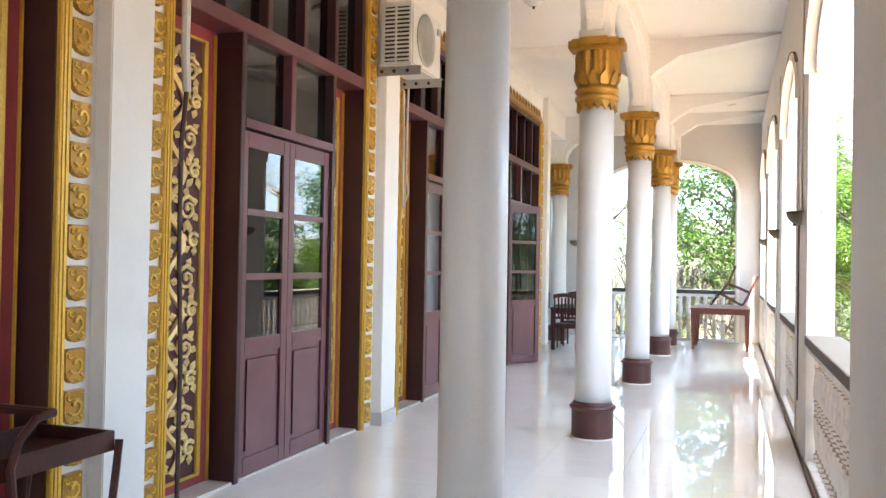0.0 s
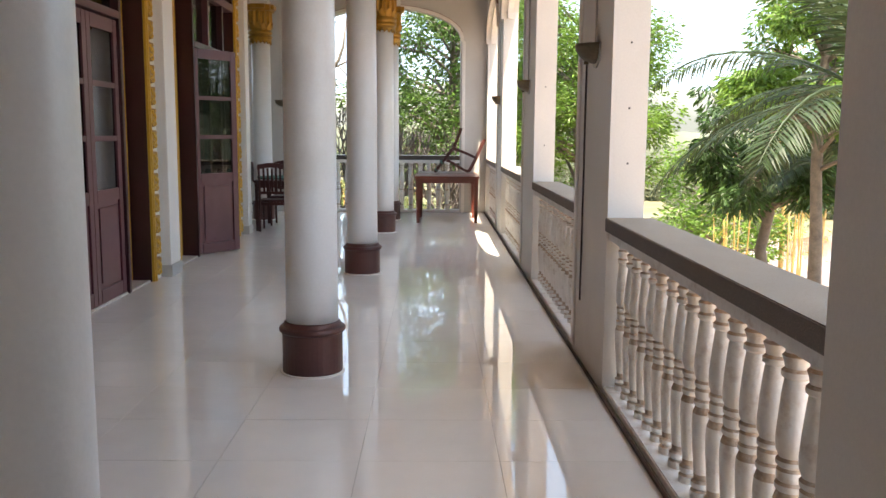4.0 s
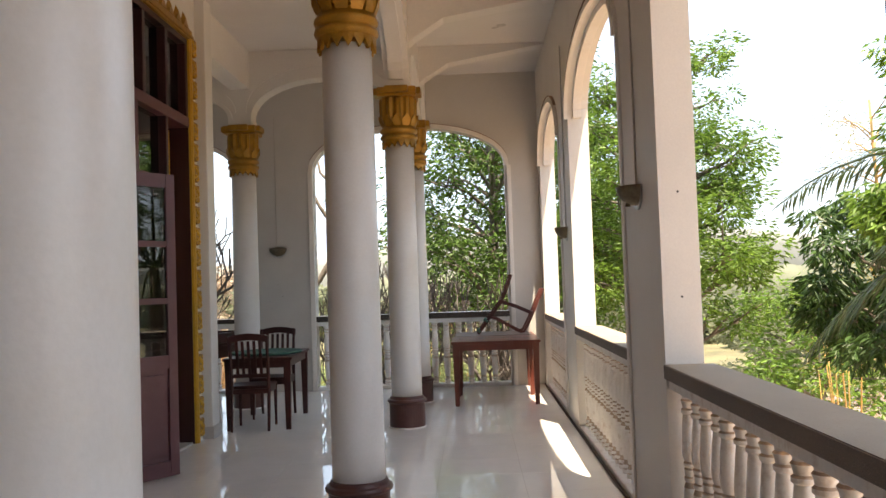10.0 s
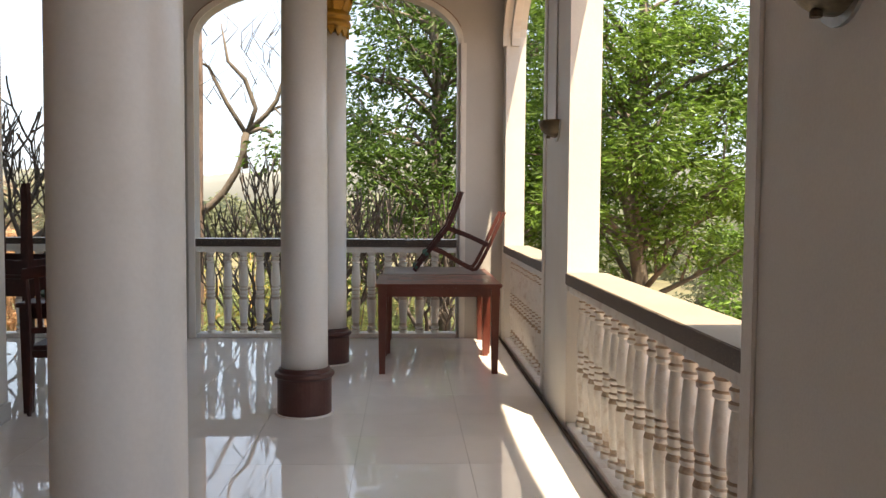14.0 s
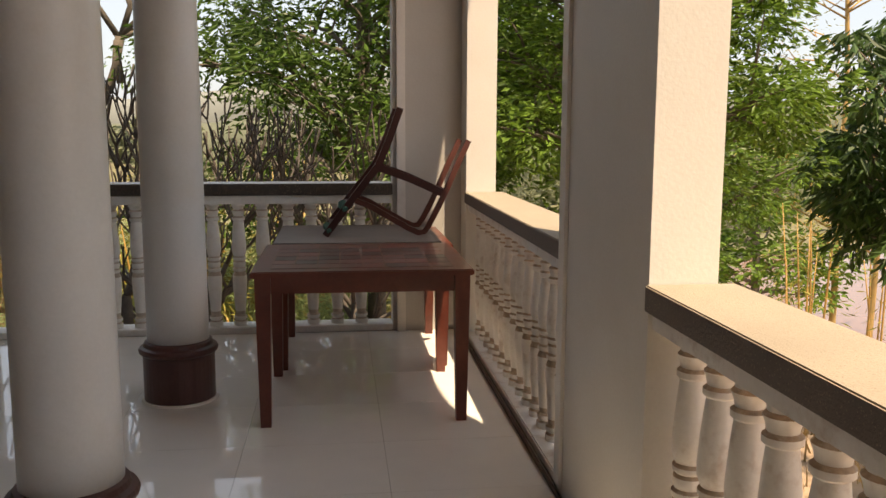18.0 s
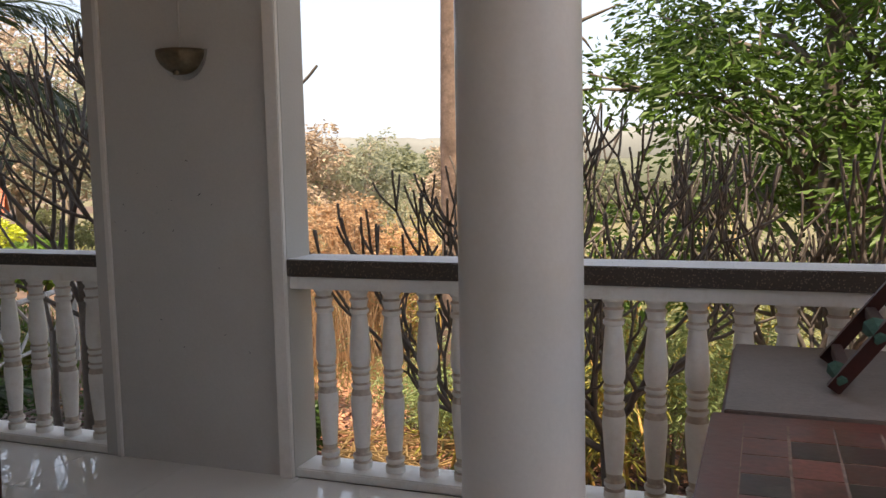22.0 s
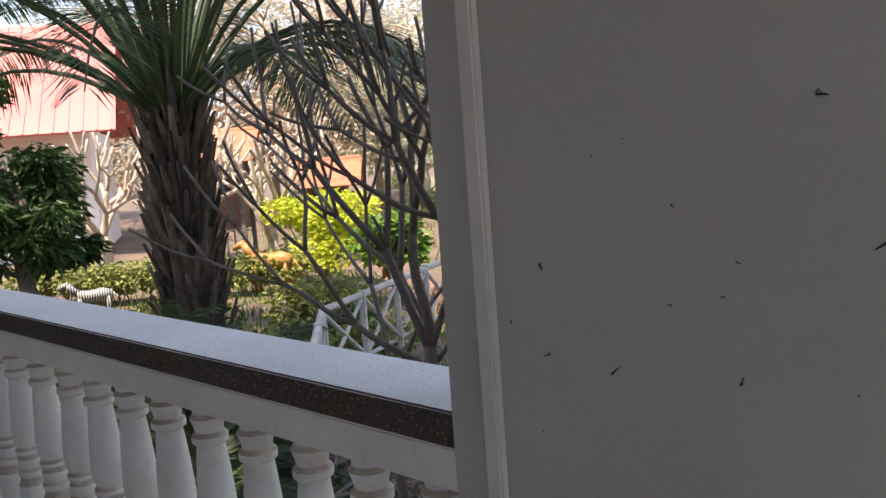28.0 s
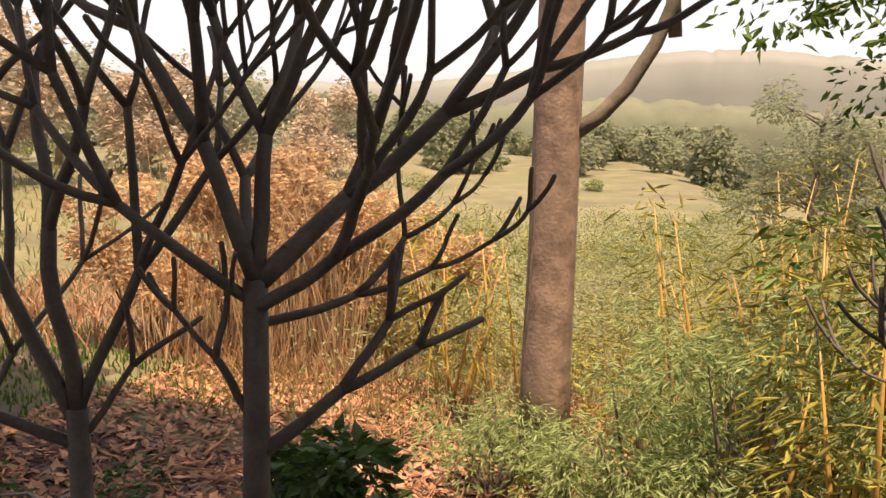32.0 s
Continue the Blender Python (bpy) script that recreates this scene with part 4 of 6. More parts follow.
g = thing("ceiling_lamp", "small opal glass bowl lamp with a brass rim on the ceiling", "lamp", pose(-0.95, 4.3, CEILING))
v, f = lathe([(0.02, -0.20), (0.06, -0.19), (0.10, -0.16), (0.13, -0.11), (0.135, -0.07), (0.12, -0.05)], 24)
put("bowl", v, f, GLASSLAMP, g, smooth=True)
v, f = lathe([(0.12, -0.07), (0.155, -0.06), (0.15, -0.03), (0.10, 0.0)], 24)
put("rim", v, f, BRONZE, g, smooth=True)
v, f = lathe([(0.006, -0.235), (0.016, -0.22), (0.012, -0.20)], 10)
put("finial", v, f, BRONZE, g)

ac = thing("air_conditioner", "grey outdoor air conditioner unit on steel wall brackets", "air conditioner")
Y0, Y1, X0, X1, Z0, Z1 = 2.72, 3.50, -2.02, -1.70, 3.30, 3.88
bx("casing", ACWHITE, ac, X0, X1, Y0, Y1, Z0, Z1, 0.015)
bm = bmesh.new()
box(bm, X0 + 0.05, X1 - 0.035, Y0 - 0.004, Y0 + 0.002, Z0 + 0.03, Z1 - 0.05, 0.002)
part("grille_back", bm, BLACK, ac)
for k in range(13):
    z = Z0 + 0.04 + k * 0.038
    bx("louvre", ACWHITE, ac, X0 + 0.045, X1 - 0.03, Y0 - 0.014, Y0 - 0.003, z, z + 0.017, 0.002)
bx("louvre_post", ACWHITE, ac, (X0 + X1) / 2 - 0.008, (X0 + X1) / 2 + 0.008, Y0 - 0.016, Y0 - 0.003, Z0 + 0.03, Z1 - 0.05)
v, f = lathe([(0.24, 0.0), (0.245, 0.012), (0.22, 0.02), (0.02, 0.024), (0.012, 0.024)], 28)
put("fan_grille", v, f, METAL, ac, m=pose(X1 + 0.001, Y0 + 0.34, (Z0 + Z1) / 2, 0, 90, 0))
v, f = lathe([(0.035, 0.0), (0.035, 0.006), (0.02, 0.007)], 16)
put("badge", v, f, METAL, ac, m=pose(X1 + 0.001, Y1 - 0.09, Z1 - 0.12, 0, 90, 0))
for y in (Y0 + 0.08, Y1 - 0.12):
    bm = bmesh.new()
    box(bm, XW, X1 + 0.06, y - 0.022, y - 0.016, Z0 - 0.085, Z0 - 0.001, 0.001)
    box(bm, XW, X1 + 0.06, y - 0.016, y + 0.03, Z0 - 0.008, Z0 - 0.001, 0.001)
    box(bm, XW, XW + 0.01, y - 0.03, y + 0.03, Z0 - 0.24, Z0 - 0.086, 0.001)
    for x in (XW + 0.08, XW + 0.2, XW + 0.33):
        v, f = lathe([(0.017, 0), (0.017, 0.003), (0.001, 0.003)], 10)
        put("bolt_hole", v, f, BLACK, ac, m=pose(x, y - 0.0225, Z0 - 0.042, 90, 0, 0))
    part("bracket", bm, METAL, ac)

cb = thing("cable_bundle", "pale cable duct and dark cable running down beside a door", "cable")
v, f = tube([(-2.03, -0.18, 4.3), (-2.03, -0.185, 3.4), (-2.035, -0.18, 2.75), (-2.03, -0.165, 2.5)], 0.026, 8)
put("duct", v, f, CABLEW, cb)
v, f = tube([(-2.03, -0.165, 2.52), (-2.04, -0.19, 2.2), (-2.035, -0.2, 1.6), (-2.03, -0.17, 0.9), (-2.03, -0.175, 0.02)], 0.014, 6)
put("cable", v, f, CABLEB, cb)
cb = thing("cable_bundle", "pale cable hanging in a loop beside a gold strip", "cable")
v, f = tube([(-2.03, 3.50, 3.5), (-2.04, 3.5, 2.9), (-2.04, 3.49, 2.4), (-2.0, 3.46, 2.2), (-2.04, 3.43, 2.05), (-2.045, 3.42, 2.4), (-2.04, 3.40, 3.2)], 0.012, 6)
put("cable", v, f, CABLEW, cb)


# ---- furniture ----
def taper_leg(x, y, h, w0, w1, dx=0.0, dy=0.0):
    v = [(x + sx * w0 / 2 + dx, y + sy * w0 / 2 + dy, 0) for sx, sy in ((-1, -1), (1, -1), (1, 1), (-1, 1))] + [(x + sx * w1 / 2, y + sy * w1 / 2, h) for sx, sy in ((-1, -1), (1, -1), (1, 1), (-1, 1))]
    return v, [(3, 2, 1, 0), (4, 5, 6, 7)] + [(i, (i + 1) % 4, (i + 1) % 4 + 4, i + 4) for i in range(4)]


def table(label, m, w, d, h, wood, top=None, drop=0.11):
    t = thing("table", label, "table", m)
    bx("tabletop", top or wood, t, -w / 2, w / 2, -d / 2, d / 2, h - 0.03, h, 0.005)
    for y0 in (-d / 2 + 0.035, d / 2 - 0.06):
        bx("long_apron", wood, t, -w / 2 + 0.09, w / 2 - 0.09, y0, y0 + 0.025, h - drop, h - 0.031, 0.003)
    for x0 in (-w / 2 + 0.035, w / 2 - 0.06):
        bx("short_apron", wood, t, x0, x0 + 0.025, -d / 2 + 0.09, d / 2 - 0.09, h - drop, h - 0.031, 0.003)
    for sx in (-1, 1):
        for sy in (-1, 1):
            v, f = taper_leg(sx * (w / 2 - 0.055), sy * (d / 2 - 0.055), h - 0.031, 0.05, 0.075)
            put("leg", v, f, wood, t)
    return t


t = table("red-stained wooden table with an inlaid chequered top", pose(0.862, 12.385, 0), 1.055, 0.965, 0.76, WOODRED)
bx("inlay_bed", JOINT, t, -0.44, 0.44, -0.395, 0.395, 0.76, 0.7612)
sq = bpy.data.meshes.new("inlay_square")
v, f = cuboid(-0.0515, 0.0515, -0.0625, 0.0625, 0, 0.0012)
sq.from_pydata(v, [], f)
sq.materials.append(INLAY)
for i in range(8):
    for j in range(6):
        place("inlay_square", sq, t, m=pose(-0.385 + 0.11 * i + rng.uniform(-0.001, 0.001), -0.33 + 0.132 * j, 0.7612, 0, 0, rng.uniform(-0.3, 0.3)))
t = table("red-brown wooden table covered with a dusty grey plywood board", pose(0.888, 13.35, 0), 1.06, 0.93, 0.745, WOODRED)
bx("board", BOARD, t, -0.52, 0.46, -0.46, 0.46, 0.745, 0.763, 0.003, "dusty grey plywood board")

ch = thing("armchair", "dark wooden armchair frame turned upside down on a table", "chair")
for y in (13.16, 13.56):
    put("back_post", *bent([(0.665, y, 0.772), (0.75, y, 0.885), (0.84, y, 1.005), (0.99, y, 1.195), (1.06, y, 1.36), (1.125, y, 1.545)], 0.042, 0.034), WOODDARK, ch)
    put("arm_and_leg", *bent([(0.85, y, 0.985), (0.95, y, 0.945), (1.05, y, 0.885), (1.17, y, 0.815), (1.235, y, 0.785), (1.27, y, 0.79), (1.30, y, 0.83), (1.36, y, 0.945), (1.40, y, 1.03), (1.47, y, 1.19), (1.545, y, 1.35)], 0.034, 0.032), WOODSUN, ch)
    put("seat_rail", *bent([(0.985, y, 1.19), (1.19, y, 1.115), (1.40, y, 1.02)], 0.045, 0.028), WOODDARK, ch)
for x, z in ((1.0, 1.18), (1.395, 1.03), (0.70, 0.815), (0.80, 0.945)):
    bx("cross_rail", WOODDARK, ch, x - 0.017, x + 0.017, 13.18, 13.54, z - 0.02, z + 0.02, 0.004)
v, f = tube([(0.79, 13.14, 0.93), (0.775, 13.2, 0.955), (0.80, 13.3, 0.94), (0.79, 13.36, 0.93)], [0.02, 0.034, 0.03, 0.012], 7)
put("rag", v, f, CLOTH, ch, "green rag tied to the frame")
v, f = tube([(0.69, 13.14, 0.80), (0.675, 13.2, 0.825), (0.70, 13.28, 0.815)], [0.016, 0.028, 0.012], 7)
put("rag", v, f, CLOTH, ch, "green rag tied to the frame")


def dining_chair(label, m):
    """Seat 0.45 high, back at -y, facing +y."""
    c = thing("dining_chair", label, "chair", m, group="chairs round the dark table")
    bx("seat", WOODDARK, c, -0.21, 0.21, -0.19, 0.22, 0.435, 0.465, 0.008)
    for x in (-0.19, 0.19):
        put("rear_post", *joined(tube([(x, -0.23, 0), (x, -0.20, 0.25), (x, -0.19, 0.46), (x, -0.215, 0.75), (x, -0.26, 0.985)], [0.016, 0.019, 0.021, 0.019, 0.016], 6)), WOODDARK, c)
        v, f = tube([(x, 0.20, 0), (x, 0.195, 0.22), (x, 0.19, 0.435)], [0.014, 0.018, 0.021], 6)
        put("front_leg", v, f, WOODDARK, c)
        bx("side_rail", WOODDARK, c, x - 0.012, x + 0.012, -0.18, 0.18, 0.385, 0.434, 0.003)
    pts = [(-0.21 + 0.042 * i, -0.262 - 0.012 * math.sin(math.pi * i / 10), 0.945 + 0.03 * math.sin(math.pi * i / 10)) for i in range(11)]
    vs, fs = [], []
    for x, y, z in pts:
        for dy, dz in ((-0.011, -0.035), (0.011, -0.035), (0.011, 0.035), (-0.011, 0.035)):
            vs.append((x, y + dy, z + dz))
    for i in range(10):
        for j in range(4):
            a, b = i * 4 + j, i * 4 + (j + 1) % 4
            fs.append((a, b, b + 4, a + 4))
    fs += [(3, 2, 1, 0), (40, 41, 42, 43)]
    put("crest_rail", vs, fs, WOODDARK, c)
    bx("lower_rail", WOODDARK, c, -0.18, 0.18, -0.212, -0.192, 0.55, 0.59, 0.003)
    for i in range(5):
        x = -0.12 + 0.06 * i
        put("slat", *bent([(x, -0.202, 0.585), (x, -0.225, 0.75), (x, -0.255, 0.93)], 0.03, 0.012), WOODDARK, c)
    for y in (-0.195, 0.19):
        bx("end_rail", WOODDARK, c, -0.175, 0.175, y - 0.01, y + 0.01, 0.385, 0.434, 0.003)
    return c


table("dark-stained wooden dining table with a round tray on it", pose(-1.665, 11.2, 0, 0, 0, 2), 0.72, 1.2, 0.75, WOODDARK)
tr = thing("round_tray", "dark green round tray lying on a dark table", "tray", pose(-1.67, 11.15, 0.7505))
v, f = lathe([(0.32, 0.0), (0.37, 0.004), (0.385, 0.03), (0.37, 0.03), (0.34, 0.018), (0.01, 0.017)], 36)
put("dish", v, f, CLOTH, tr, smooth=True)
dining_chair("dark-stained slat-back dining chair drawn up to a table", pose(-1.73, 10.79, 0, 0, 0, 3))
dining_chair("dark-stained slat-back dining chair behind a dark table", pose(-1.70, 11.57, 0, 0, 0, 180))
SA = radians(-13)
SX, SY = (math.cos(SA), math.sin(SA)), (-math.sin(SA), math.cos(SA))
STK = (-2.29 - 0.50 * SX[0] - 0.46 * SY[0], 12.86 - 0.50 * SX[1] - 0.46 * SY[1])
table("dark-stained wooden table carrying another table upside down", pose(STK[0], STK[1], 0, 0, 0, -13), 1.0, 0.92, 0.785, WOODDARK, drop=0.15)
table("dark-stained wooden table lying upside down with its legs up", pose(STK[0], STK[1], 1.571, 180, 0, -13), 0.97, 0.90, 0.785, WOODDARK, drop=0.15)

ct = thing("serving_trolley", "dark wooden serving trolley with a tray top and curved arms", "trolley", pose(-1.78, -1.62, 0))
bm = bmesh.new()
box(bm, -0.20, 0.20, -0.30, 0.30, 0.66, 0.68)
for q in ((-0.22, -0.20, -0.32, 0.32), (0.20, 0.22, -0.32, 0.32), (-0.20, 0.20, -0.32, -0.30), (-0.20, 0.20, 0.30, 0.32)):
    box(bm, *q, 0.65, 0.74, 0.003)
part("tray", bm, WOODDARK, ct)
for x in (-0.24, 0.24):
    for y0, sg in ((-0.20, -1), (0.235, 1)):
        pts = [(x, y0 + sg * 0.02, 0.0), (x, y0 + sg * 0.03, 0.3), (x, y0 + sg * 0.07, 0.55), (x, y0 + sg * 0.09, 0.70)]
        if sg < 0:
            pts += [(x, y0 - 0.05, 0.80), (x, y0 + 0.03, 0.87), (x, y0 + 0.12, 0.885)]
        v, f = tube(pts, 0.018, 8)
        put("curved_leg", v, f, WOODDARK, ct)
bx("arm_bar", WOODDARK, ct, -0.25, 0.25, -0.10, -0.06, 0.865, 0.90, 0.006)
bx("lower_shelf", WOODDARK, ct, -0.22, 0.22, -0.24, 0.28, 0.25, 0.27, 0.004)


# ---- garden ----
# unseen slab added over the first bays to keep the sun off them
struct(bx("ceiling_eave", WALL, None, XS1 + 0.002, 3.4, -7.0, 6.6, CEILING + 0.2, CEILING + 0.4))
# unseen upper walls added; those at the end cast shade behind the house
struct(bx("wall_upper_end", WALL, None, -2.2, 1.8, YE1 - 0.2, YE1, CEILING + 0.402, 10.5))
struct(bx("wall_upper_gable", WALL, None, -6.6, -2.202, YE1 - 0.2, YE1, CEILING + 0.402, 16.5))
struct(bx("wall_upper_side", WALL, None, 1.6, 1.8, -7.2, YE1 - 0.202, CEILING + 0.402, 8.6))


def ground_z(x, y):
    """Height of the ground: a low terrace round the house, a bank down to the field and the pond."""
    z = -1.75
    far = max(0.0, y - 17.5 - 0.5 * max(0.0, -x - 6))
    z -= 2.0 * min(1.0, far / 14.0) * (1 if x > -14 else max(0.0, 1 - (-14 - x) / 10))
    right = max(0.0, x - 4.0)
    z -= 2.4 * min(1.0, right / 10.0) * min(1.0, max(0.3, (y + 10) / 24))
    return z + 0.06 * math.sin(x * 1.3) * math.cos(y * 1.1) - 0.8 * min(1, max(0, (y - 60) / 80))


gx = [-600, -300, -150, -80] + list(range(-50, 51, 1)) + [80, 150, 300, 600]
gy = [-300, -100, -40] + list(range(-12, 61, 1)) + [80, 120, 200, 400, 900]
vs = [(x, y, ground_z(x, y)) for y in gy for x in gx]
n = len(gx)
fs = [(j * n + i, j * n + i + 1, (j + 1) * n + i + 1, (j + 1) * n + i) for j in range(len(gy) - 1) for i in range(n - 1)]
gme = bpy.data.meshes.new("ground")
gme.from_pydata(vs, [], fs)
gme.materials.append(GROUND)
gme.materials.append(FIELD)
gme.materials.append(EARTH)
for p in gme.polygons:
    c = p.center
    p.material_index = 2 if (c.x > 4 and c.y < 30 + 3 * math.sin(0.7 * c.x) and c.x < 60) else 0 if (c.y < 22.0 + 0.6 * math.sin(c.x) + max(0, -c.x - 8) * 0.9 and c.x < 5 and c.y > -12) else 1
gme.polygons.foreach_set("use_smooth", [True] * len(gme.polygons))
struct(place("ground", gme))
# Strip hidden below the rail, added to throw warm light onto the ceiling.
struct(bx("pavement", surf("bounce_earth", (0.40, 0.285, 0.195), 0.9, var=0.2, vscale=2, bump=0.3, stain=(0.34, 0.20, 0.14), amount=0.6), None, 1.802, 4.6, -0.01, 15.2, -2.4, -1.70), "unseen reddish strip added to bounce sunlight into the veranda", "pavement")
struct(bx("plinth_wall", WALL, None, -6.4, 1.8, -7.2, YE1 - 0.002, -2.4, -0.251))
v = []
for k in range(40):
    q = 2 * math.pi * k / 40
    v.append((27 + 13 * math.cos(q) * (1 + 0.1 * math.sin(3 * q)), 30 + 16 * math.sin(q), -4.02))
struct(put("water", v, [tuple(range(40))], WATERM))
struct(bx("pond_bed", FIELD, None, 12, 42, 12, 48, -5.2, -5.0))


def leaves(centres, count, size, rnd, flat=0.35, aspect=0.42, droop=0.3):
    """Many small pointed leaves scattered in balls (x, y, z, radius)."""
    r = np.random.RandomState(rnd)
    cs = np.array(centres, dtype=float)
    wts = cs[:, 3] ** 2
    pick = r.choice(len(cs), count, p=wts / wts.sum())
    d = r.normal(size=(count, 3))
    d /= np.linalg.norm(d, axis=1)[:, None]
    rad = cs[pick, 3] * r.uniform(0.35, 1.0, count) ** 0.6
    pos = cs[pick, :3] + d * rad[:, None] * np.array([1, 1, 0.75])
    out = d + r.normal(scale=0.6, size=(count, 3))
    out[:, 2] = out[:, 2] * flat - droop
    out /= np.linalg.norm(out, axis=1)[:, None]
    side = np.cross(out, r.normal(size=(count, 3)))
    side /= np.linalg.norm(side, axis=1)[:, None]
    s = size * r.uniform(0.6, 1.3, count)
    L, Wd = out * s[:, None], side * (s * aspect)[:, None]
    nrm = np.cross(L, Wd) * (0.25 / size)
    vs = np.empty((count, 4, 3))
    vs[:, 0], vs[:, 1], vs[:, 2], vs[:, 3] = pos, pos + L * 0.5 + Wd * 0.5 + nrm, pos + L, pos + L * 0.5 - Wd * 0.5 + nrm
    return vs.reshape(-1, 3), np.arange(count * 4).reshape(-1, 4)


def limbs(base, top, radius, rnd, count, spread, length, sub=3, low=0.35):
    """A trunk from base to top with limbs and twigs. Returns the pieces and the ends of the twigs."""
    r = random.Random(rnd)
    b, t = Vector(base), Vector(top)
    pts = [b.lerp(t, k / 6) + Vector((r.uniform(-1, 1), r.uniform(-1, 1), 0)) * radius * 0.8 * (k > 0) for k in range(7)]
    pieces = [tube(pts, [radius * (1.15 - 0.11 * k) for k in range(7)], 9)]
    ends = []
    for k in range(count):
        u = r.uniform(low, 1.0)
        s = b.lerp(t, u)
        a = 2.4 * k + r.uniform(-0.4, 0.4)
        ln = length * r.uniform(0.6, 1.1) * (1.25 - 0.5 * u)
        d = Vector((math.cos(a) * spread, math.sin(a) * spread, r.uniform(0.25, 0.8))).normalized()
        m1, e = s + d * ln * 0.5 + Vector((0, 0, 0.06 * ln)), s + d * ln + Vector((0, 0, r.uniform(-0.1, 0.15) * ln))
        lr = radius * 0.42 * (1.2 - 0.5 * u)
        pieces.append(tube([s, m1, e], [lr, lr * 0.65, lr * 0.25], 6))
        ends.append((e, ln * 0.5))
        for j in range(sub):
            dd = (d + Vector((r.uniform(-1, 1), r.uniform(-1, 1), r.uniform(-0.4, 0.8))) * 0.9).normalized()
            st = s.lerp(e, r.uniform(0.4, 0.9))
            e2 = st + dd * ln * r.uniform(0.35, 0.6)
            pieces.append(tube([st, st.lerp(e2, 0.5) + Vector((0, 0, 0.03)), e2], [lr * 0.45, lr * 0.3, lr * 0.1], 5))
            ends.append((e2, ln * 0.4))
    return pieces, ends


def tree(label, base, top, radius, rnd, count, spread, length, nleaf, size, leafmat, bark=BARK, sub=3, ball=1.0, aspect=0.42, droop=0.3, low=0.35):
    t = thing("tree", label, "tree", pose(*base))
    o = Vector(base)
    pieces, ends = limbs(base, top, radius, rnd, count, spread, length, sub, low)
    v, f = joined(*pieces)
    put("trunk", [Vector(q) - o for q in v], f, bark, t, smooth=True)
    if nleaf:
        cs = [(e.x - o.x, e.y - o.y, e.z - o.z, max(0.22, q * ball)) for e, q in ends]
        lv, lf = leaves(cs, nleaf, size, rnd, aspect=aspect, droop=droop)
        put("crown", lv.tolist(), lf.tolist(), leafmat, t)
    return t


def plumeria(label, base, rnd, trunk, r0, main, levels=4, size=0.62, lean=(0, 0), bark=None, seg=1.0):
    """A bare frangipani: a trunk of the given height and main limbs (height on the trunk, azimuth, tilt from upright, length, and
    where it differs the thickness, the number of forkings and the upward bend), each forking again and again into blunt branches."""
    r = random.Random(rnd)
    bark = bark or PLUM
    t = thing("frangipani_tree", label, "tree", pose(*base), group="bare frangipani trees")
    top = Vector((lean[0], lean[1], trunk))
    pts = [Vector((0, 0, -0.15)).lerp(top, k / 5) + Vector((r.uniform(-1, 1), r.uniform(-1, 1), 0)) * r0 * 0.5 * (0 < k < 5) for k in range(6)]
    put("trunk", *tube(pts, [r0 * (1.25 - 0.08 * k) for k in range(6)], 10), bark, t, smooth=True)

    def knob(pieces, c, n, w):
        o = n.orthogonal().normalized() * w
        o2 = n.cross(o)
        pieces.append(([c + o, c - o * 0.5 + o2, c - o * 0.5 - o2, c + n * w * 1.2], [(0, 1, 3), (1, 2, 3), (2, 0, 3)]))

    def grow(pieces, p, d, rad, ln, lev, most, lift):
        path, q, dd = [p.copy()], p.copy(), d.copy()
        sway = Vector((r.uniform(-1, 1), r.uniform(-1, 1), r.uniform(-0.5, 0.5))) * 0.10
        for k in range(5):
            dd = (dd + Vector((0, 0, 1)) * (0.035 + 0.022 * lev) * lift + sway * (1 if k < 3 else -1) + Vector((r.uniform(-1, 1), r.uniform(-1, 1), r.uniform(-1, 1))) * 0.06).normalized()
            q = q + dd * ln / 5
            path.append(q.copy())
        last = lev >= most or (lev >= 2 and r.random() < 0.12)
        end = rad * (0.88 if last else 0.82)
        pieces.append(tube(path + [q + dd * end * 0.7], [rad * (1 - (1 - end / rad) * k / 5) for k in range(6)] + [end * 0.5], 8 if lev < 2 else 6))
        for _ in range(4 if 0 < lev < 3 else 2):
            k = r.randrange(5)
            n = Vector((r.uniform(-1, 1), r.uniform(-1, 1), r.uniform(-1, 0.4))).normalized()
            knob(pieces, path[k].lerp(path[k + 1], r.random()) + n * rad * 0.85, n, rad * r.uniform(0.25, 0.55))
        if last:
            return
        nb = 3 if r.random() < 0.25 else 2
        a0 = r.uniform(0, 6.28)
        axis = dd.orthogonal().normalized()
        for i in range(nb):
            a = a0 + 2 * math.pi * i / nb + r.uniform(-0.4, 0.4)
            tilt = r.uniform(0.28, 0.72)
            nd = (dd * math.cos(tilt) + (axis * math.cos(a) + dd.cross(axis) * math.sin(a)) * math.sin(tilt)).normalized()
            if nd.z < -0.05:
                nd.z *= -0.5
            grow(pieces, q, nd, max(0.0095, rad * r.uniform(0.68, 0.86)), ln * r.uniform(0.72, 1.05), lev + 1, most, lift)

    for spec in main:
        h, az, tilt, ln = spec[:4]
        thick, most, lift = spec[4:] if len(spec) > 4 else (0.55, levels, 1.0)
        u = (h + 0.15) / (trunk + 0.15)
        k = min(4, int(u * 5))
        st = pts[k].lerp(pts[k + 1], min(1.0, u * 5 - k))
        d = Vector((math.cos(radians(az)) * math.sin(radians(tilt)), math.sin(radians(az)) * math.sin(radians(tilt)), math.cos(radians(tilt))))
        ps = []
        grow(ps, st, d, r0 * thick, ln * seg, 0, most, lift)
        put("limb", *joined(*ps), bark, t, smooth=True)
    return t


